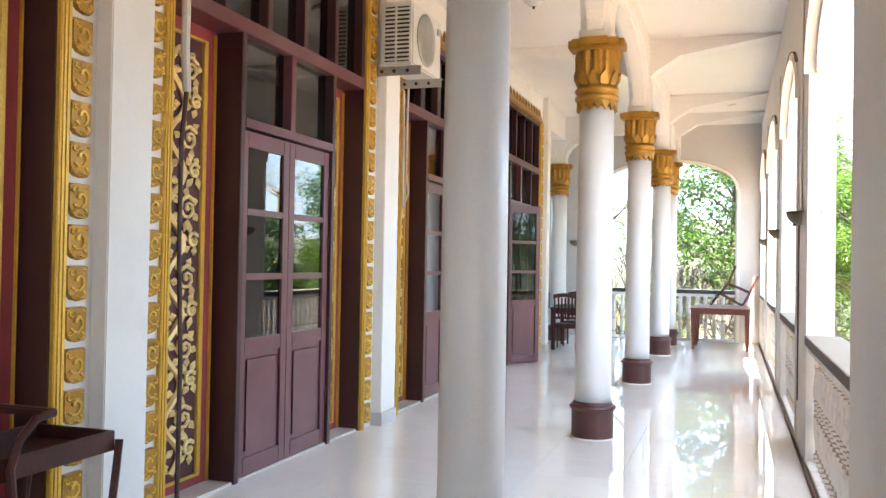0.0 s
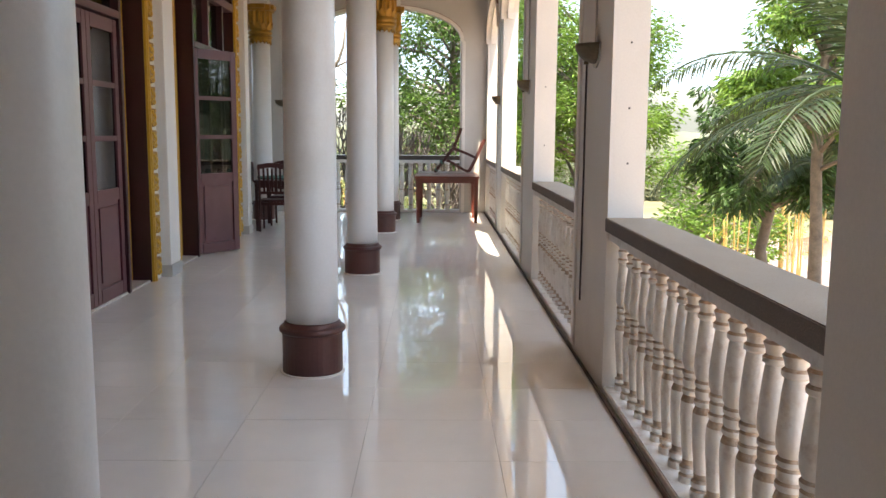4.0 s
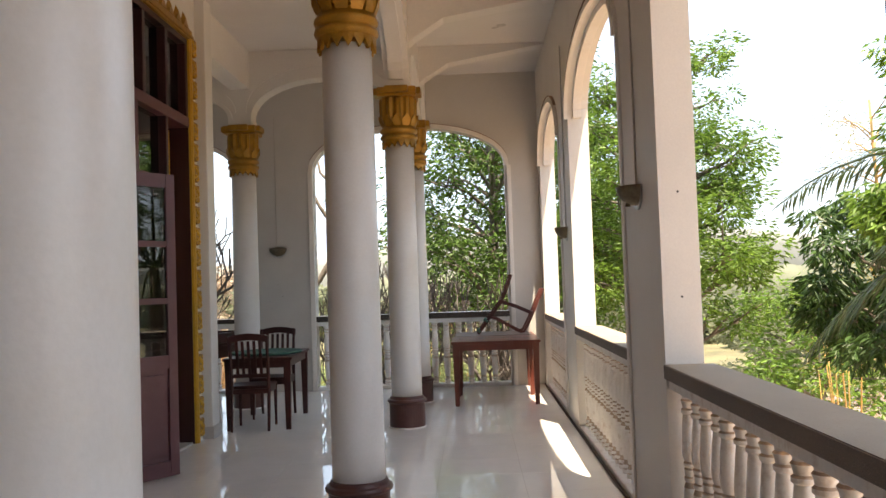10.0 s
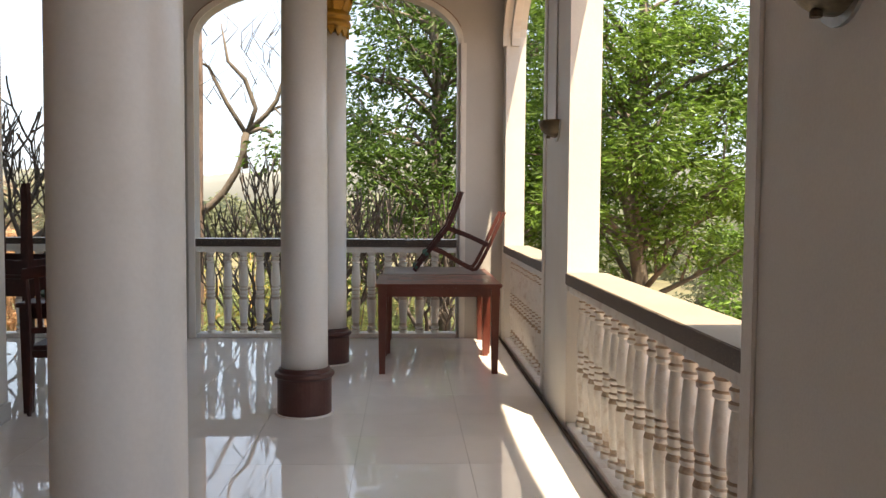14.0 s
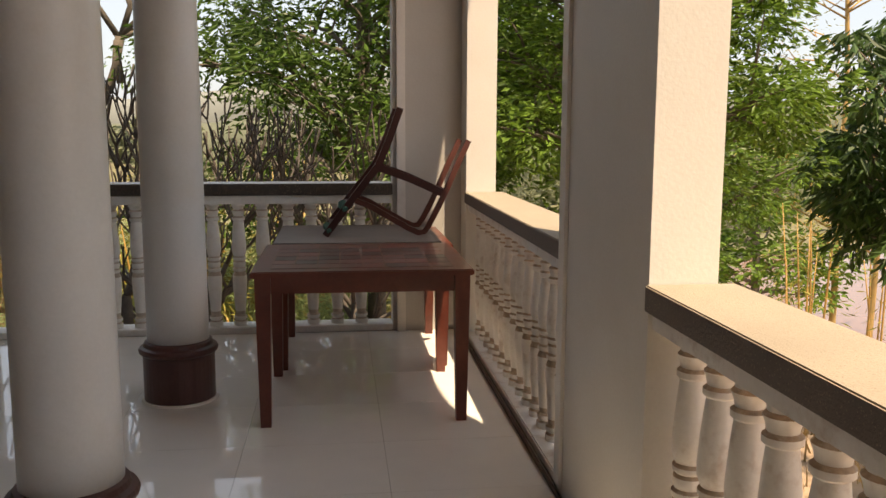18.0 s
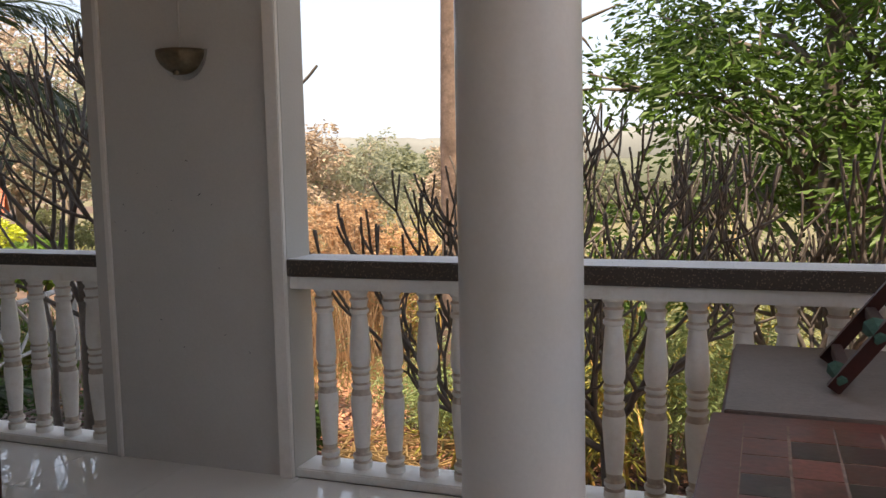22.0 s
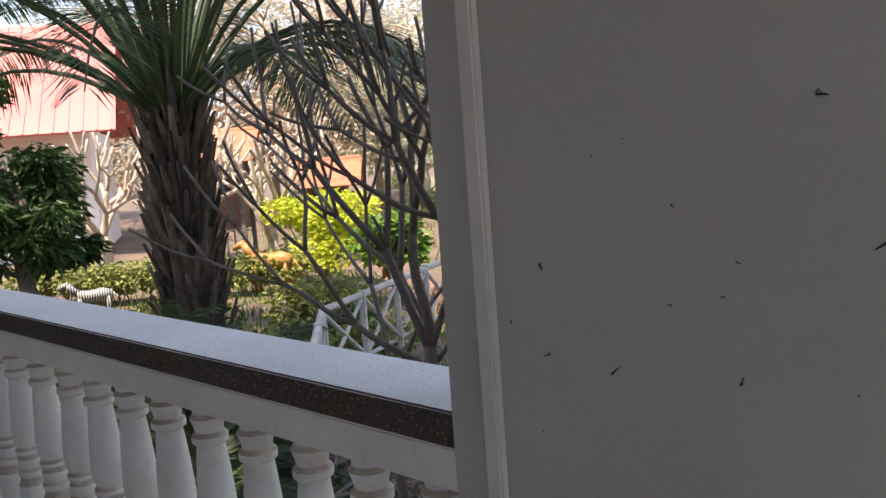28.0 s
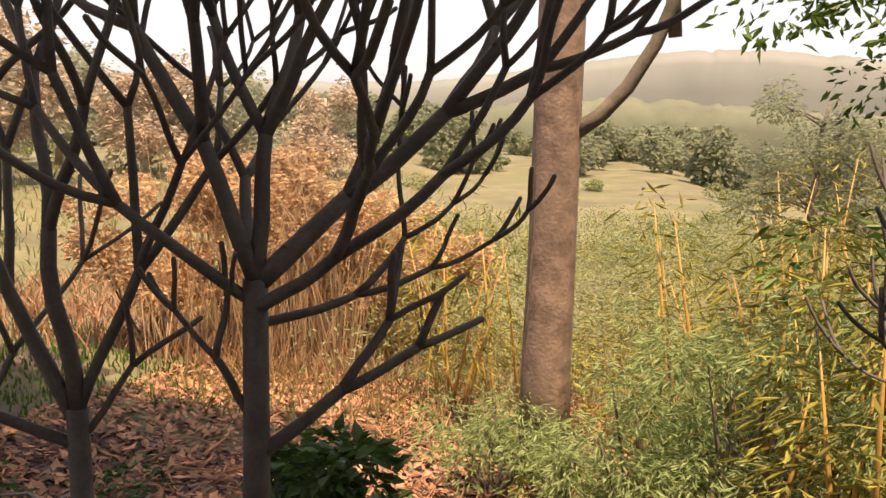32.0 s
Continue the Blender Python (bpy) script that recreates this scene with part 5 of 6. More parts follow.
def round_limbs(rnd, n, trunk, tilt, ln):
    r = random.Random(rnd)
    return [(trunk * (1.0 if k < 3 else r.uniform(0.6, 0.95)), 360 * k / n + r.uniform(-25, 25), tilt * r.uniform(0.6, 1.25), ln * r.uniform(0.75, 1.15)) for k in range(n)]


def palm(label, base, height, r0, nfrond, flen, rnd, boots=True, spread=1.0, steep=0, bare=0.16):
    r = random.Random(rnd)
    t = thing("palm_tree", label, "palm", pose(*base))
    v, f = tube([(0, 0, -0.2), (0.03, 0, height * 0.4), (0.0, 0.02, height * 0.8), (0, 0, height)], [r0 * 0.8, r0 * 0.75, r0 * 0.7, r0 * 0.45], 12)
    put("trunk", v, f, PALMBARK, t, smooth=True)
    if boots:
        ps = []
        n = int(height * 80)
        for k in range(n):
            z = height * k / n
            a = k * 2.4 + r.uniform(-0.2, 0.2)
            rr = r0 * (0.75 + 0.2 * math.sin(k * 0.37))
            d = Vector((math.cos(a), math.sin(a), 0))
            s = Vector((-d.y, d.x, 0))
            w, ln = r0 * 0.17, r.uniform(0.4, 0.85)
            b = d * rr * 0.8 + Vector((0, 0, z))
            e = d * (rr + 0.06 + r.uniform(0, 0.16)) + s * r.uniform(-0.06, 0.06) + Vector((0, 0, z + ln))
            ps.append(([b + s * w, b - s * w, e - s * w * 0.35, e + s * w * 0.35, b + d * 0.07, e + d * 0.04], [(0, 4, 5, 3), (4, 1, 2, 5), (0, 3, 2, 1), (3, 5, 2)]))
        v, f = joined(*ps)
        put("leaf_base_mass", v, f, PALMBARK, t, "old dark frond bases")["kind"] = "stuff"
    for k in range(nfrond):
        rach, lv, lf = [], [], []
        a = 2.4 * k + r.uniform(-0.2, 0.2)
        el = radians(r.uniform(36, 54) if k % 4 == 0 else r.uniform(58, 84)) if steep else radians(r.uniform(20, 80)) if k % 3 else radians(r.uniform(-5, 25))
        ln = flen * r.uniform(0.8, 1.1)
        d = Vector((math.cos(a) * math.cos(el) * spread, math.sin(a) * math.cos(el) * spread, math.sin(el)))
        p = Vector((0, 0, height)) + Vector((math.cos(a), math.sin(a), 0)) * r0 * 0.3
        pts = [p.copy()]
        for j in range(10):
            d = (d + Vector((0, 0, (-0.055 - 0.016 * j) * (1 + 0.5 * steep)))).normalized()
            p = p + d * ln / 10
            pts.append(p.copy())
        rach.append(tube(pts, [(0.035 + 0.02 * steep) * (1 - 0.085 * j) for j in range(11)], 5))
        for j in range(60):
            u = bare + (0.99 - bare) * j / 60
            i = min(9, int(u * 10))
            q = pts[i].lerp(pts[i + 1], u * 10 - i)
            ax = (pts[i + 1] - pts[i]).normalized()
            sd = ax.cross(Vector((0, 0, 1)))
            sd = sd.normalized() if sd.length > 0.01 else Vector((1, 0, 0))
            ll = flen * 0.22 * math.sin(math.pi * (0.12 + 0.84 * u)) ** 0.7
            for sg in (-1, 1):
                dr = (sd * sg + ax * 0.75 + Vector((0, 0, r.uniform(-0.55, 0.05)))).normalized()
                w = ax * 0.019
                e = q + dr * ll + Vector((0, 0, -0.12 * ll))
                mid = q + dr * ll * 0.55
                o = len(lv)
                lv += [q, mid + w, e, mid - w]
                lf.append((o, o + 1, o + 2, o + 3))
        put("frond", *joined(rach[0], (lv, lf)), PALMLEAF, t)
    return t


# trees beside the arcade and behind the end wall
tree("tall leafy green tree beside the veranda", (4.0, 17.2, ground_z(4.0, 17.2)), (3.9, 17.2, 4.8), 0.13, 3, 56, 1.15, 1.75, 38000, 0.115, LEAF, sub=4, ball=0.62, aspect=0.34, droop=0.25, low=0.22)
tree("dense green tree behind the end balustrade", (1.3, 20.5, ground_z(1.3, 20.5)), (1.0, 20.3, 6.4), 0.13, 12, 56, 1.15, 2.3, 30000, 0.135, LEAFM, sub=4, ball=0.6, aspect=0.36, droop=0.4, low=0.2)
tree("bright green young tree behind the end balustrade", (2.3, 21.5, ground_z(2.3, 21.5)), (2.3, 21.4, 4.6), 0.10, 14, 28, 1.0, 1.9, 13000, 0.13, LEAF, sub=4, ball=0.6, aspect=0.36)
tree("dark mango tree with long hanging leaves", (8.3, 17.6, ground_z(8.3, 17.6)), (8.3, 17.5, 2.25), 0.14, 21, 32, 1.4, 1.5, 11000, 0.22, LEAFD, ball=0.7, aspect=0.28, droop=0.8, low=0.45)
tree("broad-leaved tree with a bright crown near a palm", (7.7, 13.4, ground_z(7.7, 13.4)), (7.5, 13.4, 4.3), 0.12, 31, 40, 1.4, 1.5, 15000, 0.16, LEAF, sub=4, ball=0.6, aspect=0.3, droop=0.6, low=0.5)
tree("light green tree farther along the bank", (10.5, 27.0, ground_z(10.5, 27.0)), (10.4, 26.8, 0.6), 0.12, 33, 22, 1.4, 1.8, 5200, 0.2, LEAF, ball=0.9)
palm("feather palm with arching fronds beside the veranda", (6.15, 8.6, ground_z(6.15, 8.6)), 1.9 - ground_z(6.15, 8.6), 0.16, 20, 3.2, 4, boots=False)
palm("feather palm with arching fronds on the bank", (8.9, 9.8, ground_z(8.9, 9.8)), 1.6 - ground_z(8.9, 9.8), 0.15, 18, 2.9, 6, boots=False)
palm("low palm with yellowing fronds in dry grass", (8.4, 15.2, ground_z(8.4, 15.2)), 0.9 - ground_z(8.4, 15.2), 0.10, 15, 2.0, 9, boots=False)
palm("old palm with a thick shaggy trunk of frond bases", (-12.5, 20.0, -1.72), 3.7, 0.46, 54, 5.4, 7, steep=1, bare=0.45)
for k, (x, y, rnd) in enumerate(((-9.9, 18.4, 41), (-8.8, 17.4, 43), (-11.2, 18.0, 44), (-7.9, 16.9, 46))):
    palm("low feathery palm seedling among the shrubs", (x, y, -1.75), 0.35, 0.06, 12, 1.7, rnd, boots=False)

# bare frangipani trees close to the end wall
plumeria("bare grey frangipani with blunt upcurved branches", (-4.15, 16.27, -1.75), 101, 2.60, 0.048,
         [(2.0, 15, 56, 0.36, 0.55, 2, 0.5), (2.12, 205, 42, 0.26, 0.34, 2, 1.0), (2.45, 28, 86, 0.34, 0.36, 4, 1.3), (2.58, 22, 52, 0.42, 0.78, 4, 0.8), (2.6, 60, 14, 0.46, 0.62, 4, 0.7), (2.52, 206, 54, 0.52, 0.46, 3, 0.9),
          (2.6, 190, 22, 0.46, 0.66, 4, 0.7), (2.5, -35, 60, 0.42, 0.5, 4, 1.0), (2.56, 110, 40, 0.45, 0.5, 4, 0.9)])
plumeria("bare grey frangipani with a leaning trunk", (-4.80, 16.32, -1.75), 117, 2.12, 0.044,
         [(1.98, 195, 62, 0.50, 0.5, 3, 0.7), (2.0, 20, 46, 0.32, 0.32, 1, 0.7), (2.08, 190, 24, 0.62, 0.62, 4, 0.7), (2.12, 70, 6, 0.62, 0.72, 4, 0.6), (2.1, 28, 20, 0.55, 0.5, 4, 0.7), (2.05, 150, 44, 0.55, 0.5, 4, 0.9)])
plumeria("bare grey frangipani beside the garden fence", (-5.75, 17.0, -1.75), 119, 1.7, 0.036, [(1.7, 150, 30, 0.6), (1.6, 20, 25, 0.55)], 2)
plumeria("bare grey frangipani behind the end balustrade", (-1.25, 16.15, -1.75), 122, 1.6, 0.052, round_limbs(5, 7, 1.6, 48, 0.56), 5, seg=0.76)
plumeria("bare grey frangipani behind the end balustrade", (-0.6, 16.7, -1.75), 131, 1.4, 0.055, round_limbs(6, 7, 1.4, 58, 0.62), 5, seg=0.70)
plumeria("bare grey frangipani behind the end balustrade", (0.9, 17.2, -1.75), 137, 1.35, 0.055, round_limbs(7, 7, 1.35, 58, 0.62), 5, seg=0.70)

# the tall bare tree with a crooked limb
t = thing("bare_tree", "tall bare tree with pinkish mottled bark and a crooked limb", "tree", pose(-3.63, 21.8, ground_z(-3.63, 21.8)))
GZ = ground_z(-3.63, 21.8)
v, f = tube([(0, 0, -0.2), (0.0, 0, 1.2), (0.02, 0.02, 2.4), (0.03, 0, 4.0), (0.06, 0, 6.0), (0.08, 0, 9.5)], [0.27, 0.245, 0.23, 0.225, 0.21, 0.14], 16)
put("trunk", v, f, PINKBARK, t, smooth=True)
L = [(0.12, 0, 1.15), (0.42, -0.02, 1.36), (0.66, 0, 1.62), (0.90, 0.02, 2.02), (1.02, 0, 2.35), (1.10, 0, 2.78)]
limb_ = [tube([(x, y, z - GZ) for x, y, z in L], [0.085, 0.075, 0.07, 0.065, 0.06, 0.075], 9)]
for pts, r0 in (([(1.06, 0, 2.72), (1.03, 0.04, 2.45), (1.07, 0.05, 2.08)], (0.10, 0.11, 0.10)), ([(1.10, 0, 2.76), (1.36, 0, 2.86), (1.56, 0, 2.80), (1.60, 0, 2.70)], (0.08, 0.07, 0.07, 0.075)),
                ([(1.10, 0, 2.74), (0.72, 0, 3.35), (0.45, 0.1, 3.85), (0.36, 0.1, 4.05), (0.1, 0.2, 4.2)], (0.08, 0.07, 0.06, 0.05, 0.02)),
                ([(1.12, 0, 2.78), (1.28, 0, 3.25), (1.08, 0, 3.8), (0.75, 0, 4.15), (0.6, 0.1, 4.9)], (0.085, 0.075, 0.07, 0.055, 0.02)),
                ([(1.14, 0, 2.8), (1.5, 0, 3.15), (1.68, 0, 3.4), (1.8, 0, 3.75), (1.9, 0.1, 4.6)], (0.09, 0.08, 0.07, 0.06, 0.02)),
                ([(1.55, 0, 3.2), (1.85, 0.1, 3.35), (2.3, 0.1, 3.5)], (0.05, 0.04, 0.015)), ([(1.45, 0, 3.1), (1.62, 0, 3.28), (1.85, 0, 3.05), (1.95, 0, 2.9)], (0.04, 0.035, 0.03, 0.012))):
    limb_.append(tube([(x, y, z - GZ) for x, y, z in pts], [q * 0.62 for q in r0], 8))
rv = random.Random(77)
for k in range(26):
    x, z = rv.uniform(0.3, 1.9), rv.uniform(3.3, 4.7)
    limb_.append(tube([(x, 0.05, z - GZ), (x + rv.uniform(-0.3, 0.3), rv.uniform(-0.2, 0.2), z - GZ + 0.3), (x + rv.uniform(-0.6, 0.6), rv.uniform(-0.3, 0.3), z - GZ + 0.75)], [0.012, 0.009, 0.003], 4))
put("limb", *joined(*limb_), BARK, t, "crooked greyish limb with a hanging knob", smooth=True)
pts = [((0.232 - 0.005 * k) * math.cos(3.75 + 0.12 * math.sin(k)), (0.232 - 0.005 * k) * math.sin(3.75 + 0.12 * math.sin(k)), 0.1 + 0.36 * k) for k in range(12)]
v, f = tube(pts, [0.03 - 0.0018 * k for k in range(12)], 5)
put("creeper", v, f, BARK, t, "dark creeper stem")

# bamboo with yellow canes
def bamboo(x, y, rnd, n, h, label, lean=0.25):
    r = random.Random(rnd)
    z = ground_z(x, y)
    t = thing("bamboo_clump", label, "bamboo", pose(x, y, z), group="yellow bamboo clumps")
    ps, tips = [], []
    for k in range(n):
        a, d = r.uniform(0, 6.28), r.uniform(0.05, 0.9)
        p = Vector((math.cos(a) * d, math.sin(a) * d, -0.1))
        e = p + Vector((r.uniform(-1, 1) * lean * h, r.uniform(-1, 1) * lean * h, h * r.uniform(0.6, 1.05)))
        m1 = p.lerp(e, 0.55) + Vector((0, 0, 0.06 * h))
        put("cane", *tube([p, p.lerp(m1, 0.5), m1, e], [0.024, 0.022, 0.018, 0.005], 6), BAMBOO, t, smooth=True)
        tips += [(q.x, q.y, q.z, 0.45) for q in (m1, m1.lerp(e, 0.5), e, p.lerp(m1, 0.6))]
    lv, lf = leaves(tips, n * (85 if x < 5 else 45), 0.2, rnd, aspect=0.14, droop=0.5)
    put("foliage", lv.tolist(), lf.tolist(), WEED, t)
    return t


for k, (x, y, nn, h) in enumerate(((9.6, 22.9, 4, 5.4), (11.6, 23.6, 5, 6.2), (10.6, 21.6, 3, 4.2), (14.0, 22.0, 4, 4.6), (12.5, 24.0, 4, 6.0), (-1.2, 20.0, 12, 2.6), (-1.9, 18.7, 9, 2.3), (-0.8, 18.3, 10, 2.2), (-1.6, 22.6, 10, 3.0), (0.4, 22.5, 10, 2.5), (-0.2, 25.0, 10, 3.6), (-4.6, 25.5, 10, 3.0), (-6.5, 28.5, 9, 3.8), (2.2, 26.0, 9, 4.2), (9.0, 22.0, 3, 3.6), (-8.5, 31, 9, 4))):
    bamboo(x, y, 200 + k, nn, h, "clump of thin yellow bamboo canes with sparse leaves", 0.07 if x > 5 else 0.22)

# shrubs, hedge, grass
def bush(x, y, rx, h, n, size, material, rnd, label, name="bush", aspect=0.55, droop=0.1):
    r = random.Random(rnd)
    z = ground_z(x, y) if x > -13 else -1.7
    t = thing(name, label, "bush", pose(x, y, z))
    cs = []
    for k in range(16):
        a, d = r.uniform(0, 6.28), rx * math.sqrt(r.random()) * 0.8
        cs.append((math.cos(a) * d, math.sin(a) * d, h * r.uniform(0.3, 0.85), 0.36 * rx))
    st = [tube([(0, 0, -0.1), (c[0] * 0.4, c[1] * 0.4, h * 0.2), (c[0], c[1], c[2])], [0.03, 0.025, 0.008], 5) for c in cs[:8]]
    v, f = joined(*st)
    put("stem_mass", v, f, BARK, t)["kind"] = "stuff"
    lv, lf = leaves(cs, n, size, rnd, aspect=aspect, droop=droop)
    put("foliage", lv.tolist(), lf.tolist(), material, t)
    return t


bush(-17.0, 26.7, 1.35, 2.2, 4200, 0.17, LEAFY, 301, "round yellow-green shrub in the sun")
bush(-14.6, 26.5, 0.7, 1.9, 900, 0.28, LEAF, 303, "tall broad-leaved green shrub")
for k, (x, y) in enumerate(((-10.8, 21.6), (-12.0, 22.4), (-13.4, 23.2), (-9.9, 19.2), (-10.9, 19.6), (-8.8, 18.9), (-13.8, 18.6), (-15.2, 19.4), (-14.6, 20.9))):
    bush(x, y, 0.85, 0.75, 900, 0.15, LEAFD if k % 2 else HEDGE, 310 + k, "low dark green garden shrub")
for k, (x, y, hh) in enumerate(((-4.6, 18.6, 1.5), (-4.1, 18.9, 1.0), (1.6, 18.8, 0.8))):
    bush(x, y, 0.5, hh, 1300, 0.12, LEAFD, 330 + k, "low leafy shrub among dry stems")
for k, (x, y) in enumerate(((-1.3, 19.2), (-0.4, 18.9), (0.2, 19.6), (-2.05, 19.9), (-0.9, 21.4), (0.8, 20.9))):
    bush(x, y, 0.8, 2.5 - 0.3 * (k % 3), 3000, 0.095, LIGHTLEAF, 350 + k, "leafy bamboo thicket with narrow light green leaves", "bamboo_thicket", 0.2, 0.5)
for k, (x, y, hh) in enumerate(((-2.75, 20.1, 1.7), (-2.3, 21.0, 2.3), (-3.4, 20.6, 1.0), (-4.1, 21.3, 1.1), (-1.7, 22.0, 2.4))):
    bush(x, y, 0.7, hh, 2600, 0.09, LIGHTLEAF, 440 + k, "leafy bamboo thicket with narrow light green leaves", "bamboo_thicket", 0.2, 0.5)
h = thing("hedge", "clipped yellow-green hedge beside the garden lawn", "hedge", pose(-19.2, 23.5, -1.7, 0, 0, 35))
cs = [(-3 + 0.4 * k, 0.25 * math.sin(k), 0.55, 0.5) for k in range(16)]
lv, lf = leaves(cs, 5200, 0.15, 340, aspect=0.6)
put("foliage", lv.tolist(), lf.tolist(), HEDGE, h)
sv = [tube([(c[0], c[1], -0.1), (c[0] + 0.08 * math.sin(3 * k), c[1] + 0.08 * math.cos(5 * k), 0.5)], [0.02, 0.01], 5) for k, c in enumerate(cs)]
put("stem_mass", *joined(*sv), BARK, h)["kind"] = "stuff"
tree("small dark green garden tree with a bent trunk", (-15.3, 19.0, -1.72), (-16.1, 19.3, 1.3), 0.15, 351, 22, 1.5, 1.15, 6200, 0.23, LEAFD, ball=0.75, aspect=0.32, droop=0.6, low=0.45)
tree("slender dark green garden tree with a high crown", (-16.9, 18.5, -1.72), (-17.3, 18.7, 3.3), 0.09, 357, 16, 1.3, 1.0, 3200, 0.24, LEAFD, ball=0.75, aspect=0.32, droop=0.6, low=0.68)
tree("small dark green garden tree with a bent trunk", (-16.4, 17.0, -1.72), (-17.0, 17.4, 1.3), 0.13, 359, 22, 1.5, 1.3, 6200, 0.23, LEAFD, ball=0.75, aspect=0.32, droop=0.6, low=0.4)
tree("small dark green garden tree with a bent trunk", (-18.6, 18.0, -1.72), (-18.9, 18.2, 1.2), 0.12, 361, 20, 1.5, 1.2, 5200, 0.23, LEAFD, ball=0.75, aspect=0.32, droop=0.6, low=0.4)
for k, (x, y) in enumerate(((-11.6, 17.4), (-12.4, 18.9), (-13.3, 17.6), (-10.2, 17.3), (-14.4, 17.2), (-12.9, 20.2))):
    bush(x, y, 0.8, 0.8, 900, 0.15, LEAFD, 450 + k, "low dark green garden shrub")
for k in range(16):
    bush(-12.6 - 0.62 * k + 0.3 * math.sin(2.3 * k), 18.2 + 0.12 * k + 0.7 * math.sin(1.7 * k), 0.75, 0.62, 700, 0.14, LEAFD if k % 3 else HEDGE, 380 + k, "low dark green garden shrub")
for k, (x, y) in enumerate(((-21, 26), (-19.2, 27.0), (-23.0, 24.5))):
    plumeria("pale bare ornamental tree with a twisted trunk", (x, y, -1.7), 360 + k, 1.2, 0.16, round_limbs(20 + k, 5, 1.2, 45, 0.9), 3, 0.9, bark=PALEBARK)


def blades(name, label, area, n, h, material, rnd, wide=0.012, lean=0.5):
    """Many thin blades of grass over a region of the plan."""
    r = np.random.RandomState(rnd)
    x0, x1, y0, y1 = area
    vs, fs = [], []
    for k in range(n):
        x, y = r.uniform(x0, x1), r.uniform(y0, y1)
        z = ground_z(x, y) - 0.03
        hh = h * r.uniform(0.5, 1.3)
        a, b = r.uniform(0, 6.28), r.uniform(0, 6.28)
        dx, dy = math.cos(a) * hh * lean * r.rand(), math.sin(a) * hh * lean * r.rand()
        wx, wy = math.cos(b) * wide, math.sin(b) * wide
        o = len(vs)
        vs += [(x - wx, y - wy, z), (x + wx, y + wy, z), (x + dx * 0.4 + wx * 0.7, y + dy * 0.4 + wy * 0.7, z + hh * 0.6), (x + dx * 0.4 - wx * 0.7, y + dy * 0.4 - wy * 0.7, z + hh * 0.6), (x + dx, y + dy, z + hh)]
        fs += [(o, o + 1, o + 2, o + 3), (o + 3, o + 2, o + 4)]
    return tagged(put(name, vs, fs, material), label, "grass", kind="stuff")


blades("dry_grass", "tall dry straw-coloured grass", (-9, 3, 24.0, 33), 6000, 0.38, DRY, 401, 0.012, 1.0)
blades("dry_grass", "tall dry straw-coloured grass on the bank", (4.5, 16, 8, 26), 4200, 0.34, DRY, 402, 0.014, 0.9)
blades("green_grass", "green grass and weeds", (-9, 5, 23.0, 33), 7000, 0.30, DRYG, 403, 0.012, 1.0)
blades("field_grass", "far dry field grass", (-30, 24, 30, 58), 4500, 0.40, MEADOW, 404, 0.03, 1.1)
blades("field_grass", "far green field grass", (-30, 24, 30, 58), 4000, 0.40, DRYG, 405, 0.03, 1.1)
blades("reeds", "reddish dry reeds", (-16, -6, 26, 36), 4500, 0.45, surf("red_reed", (0.36, 0.20, 0.12), 0.9, var=0.3, vscale=2, bump=0, island=0.4, trans=0.2), 406, 0.02, 1.2)
blades("reeds", "tall dry orange reeds", (-10.2, -6.8, 25.5, 29.5), 620, 3.4, PEACH, 408, 0.009, 0.7)
for k, (x, y, hh) in enumerate(((-8.3, 27.4, 4.4), (-9.6, 28.2, 4.2), (-7.3, 28.8, 3.9), (-10.6, 27.0, 3.2), (-8.9, 29.8, 4.6), (-6.3, 30.0, 3.4))):
    bush(x, y, 1.25, hh, 3600, 0.13, PEACH, 430 + k, "tall dry peach-coloured thicket on the bank", "thicket")
blades("lawn", "short green garden grass", (-22, -9, 18, 28), 9000, 0.16, LEAFM, 407, 0.018)
r = np.random.RandomState(410)
vs, fs = [], []
for k in range(26000):
    x, y = r.uniform(-9.0, 1.5), r.uniform(14.4, 22.0)
    z = ground_z(x, y) + 0.015 + 0.03 * r.rand()
    a, s, tl = r.uniform(0, 6.28), r.uniform(0.02, 0.05), r.uniform(-0.5, 0.5)
    cx, sx = math.cos(a) * s, math.sin(a) * s
    o = len(vs)
    vs += [(x - cx, y - sx, z), (x + sx * 0.5, y - cx * 0.5, z + s * tl * 0.5 + 0.01), (x + cx, y + sx, z + s * tl), (x - sx * 0.5, y + cx * 0.5, z + 0.01)]
    fs.append((o, o + 1, o + 2, o + 3))
tagged(put("fallen_leaves", vs, fs, LITTER_SHADE), "fallen reddish-brown leaves toned dark as if shaded", "leaves", kind="stuff")
vs, fs = [], []
for k in range(16000):
    x, y = r.uniform(-9.5, 2.5), r.uniform(19.6, 27)
    z = ground_z(x, y) + 0.02 + 0.05 * r.rand()
    a, s, tl = r.uniform(0, 6.28), r.uniform(0.035, 0.09), r.uniform(-0.8, 0.8)
    cx, sx = math.cos(a) * s, math.sin(a) * s
    o = len(vs)
    vs += [(x - cx, y - sx, z), (x + sx * 0.5, y - cx * 0.5, z + s * tl * 0.5 + 0.02), (x + cx, y + sx, z + s * tl + 0.03), (x - sx * 0.5, y + cx * 0.5, z + 0.02)]
    fs.append((o, o + 1, o + 2, o + 3))
tagged(put("fallen_leaves", vs, fs, LITTER_SUN), "dry orange leaves toned light as if sunlit", "leaves", kind="stuff")
sv = []
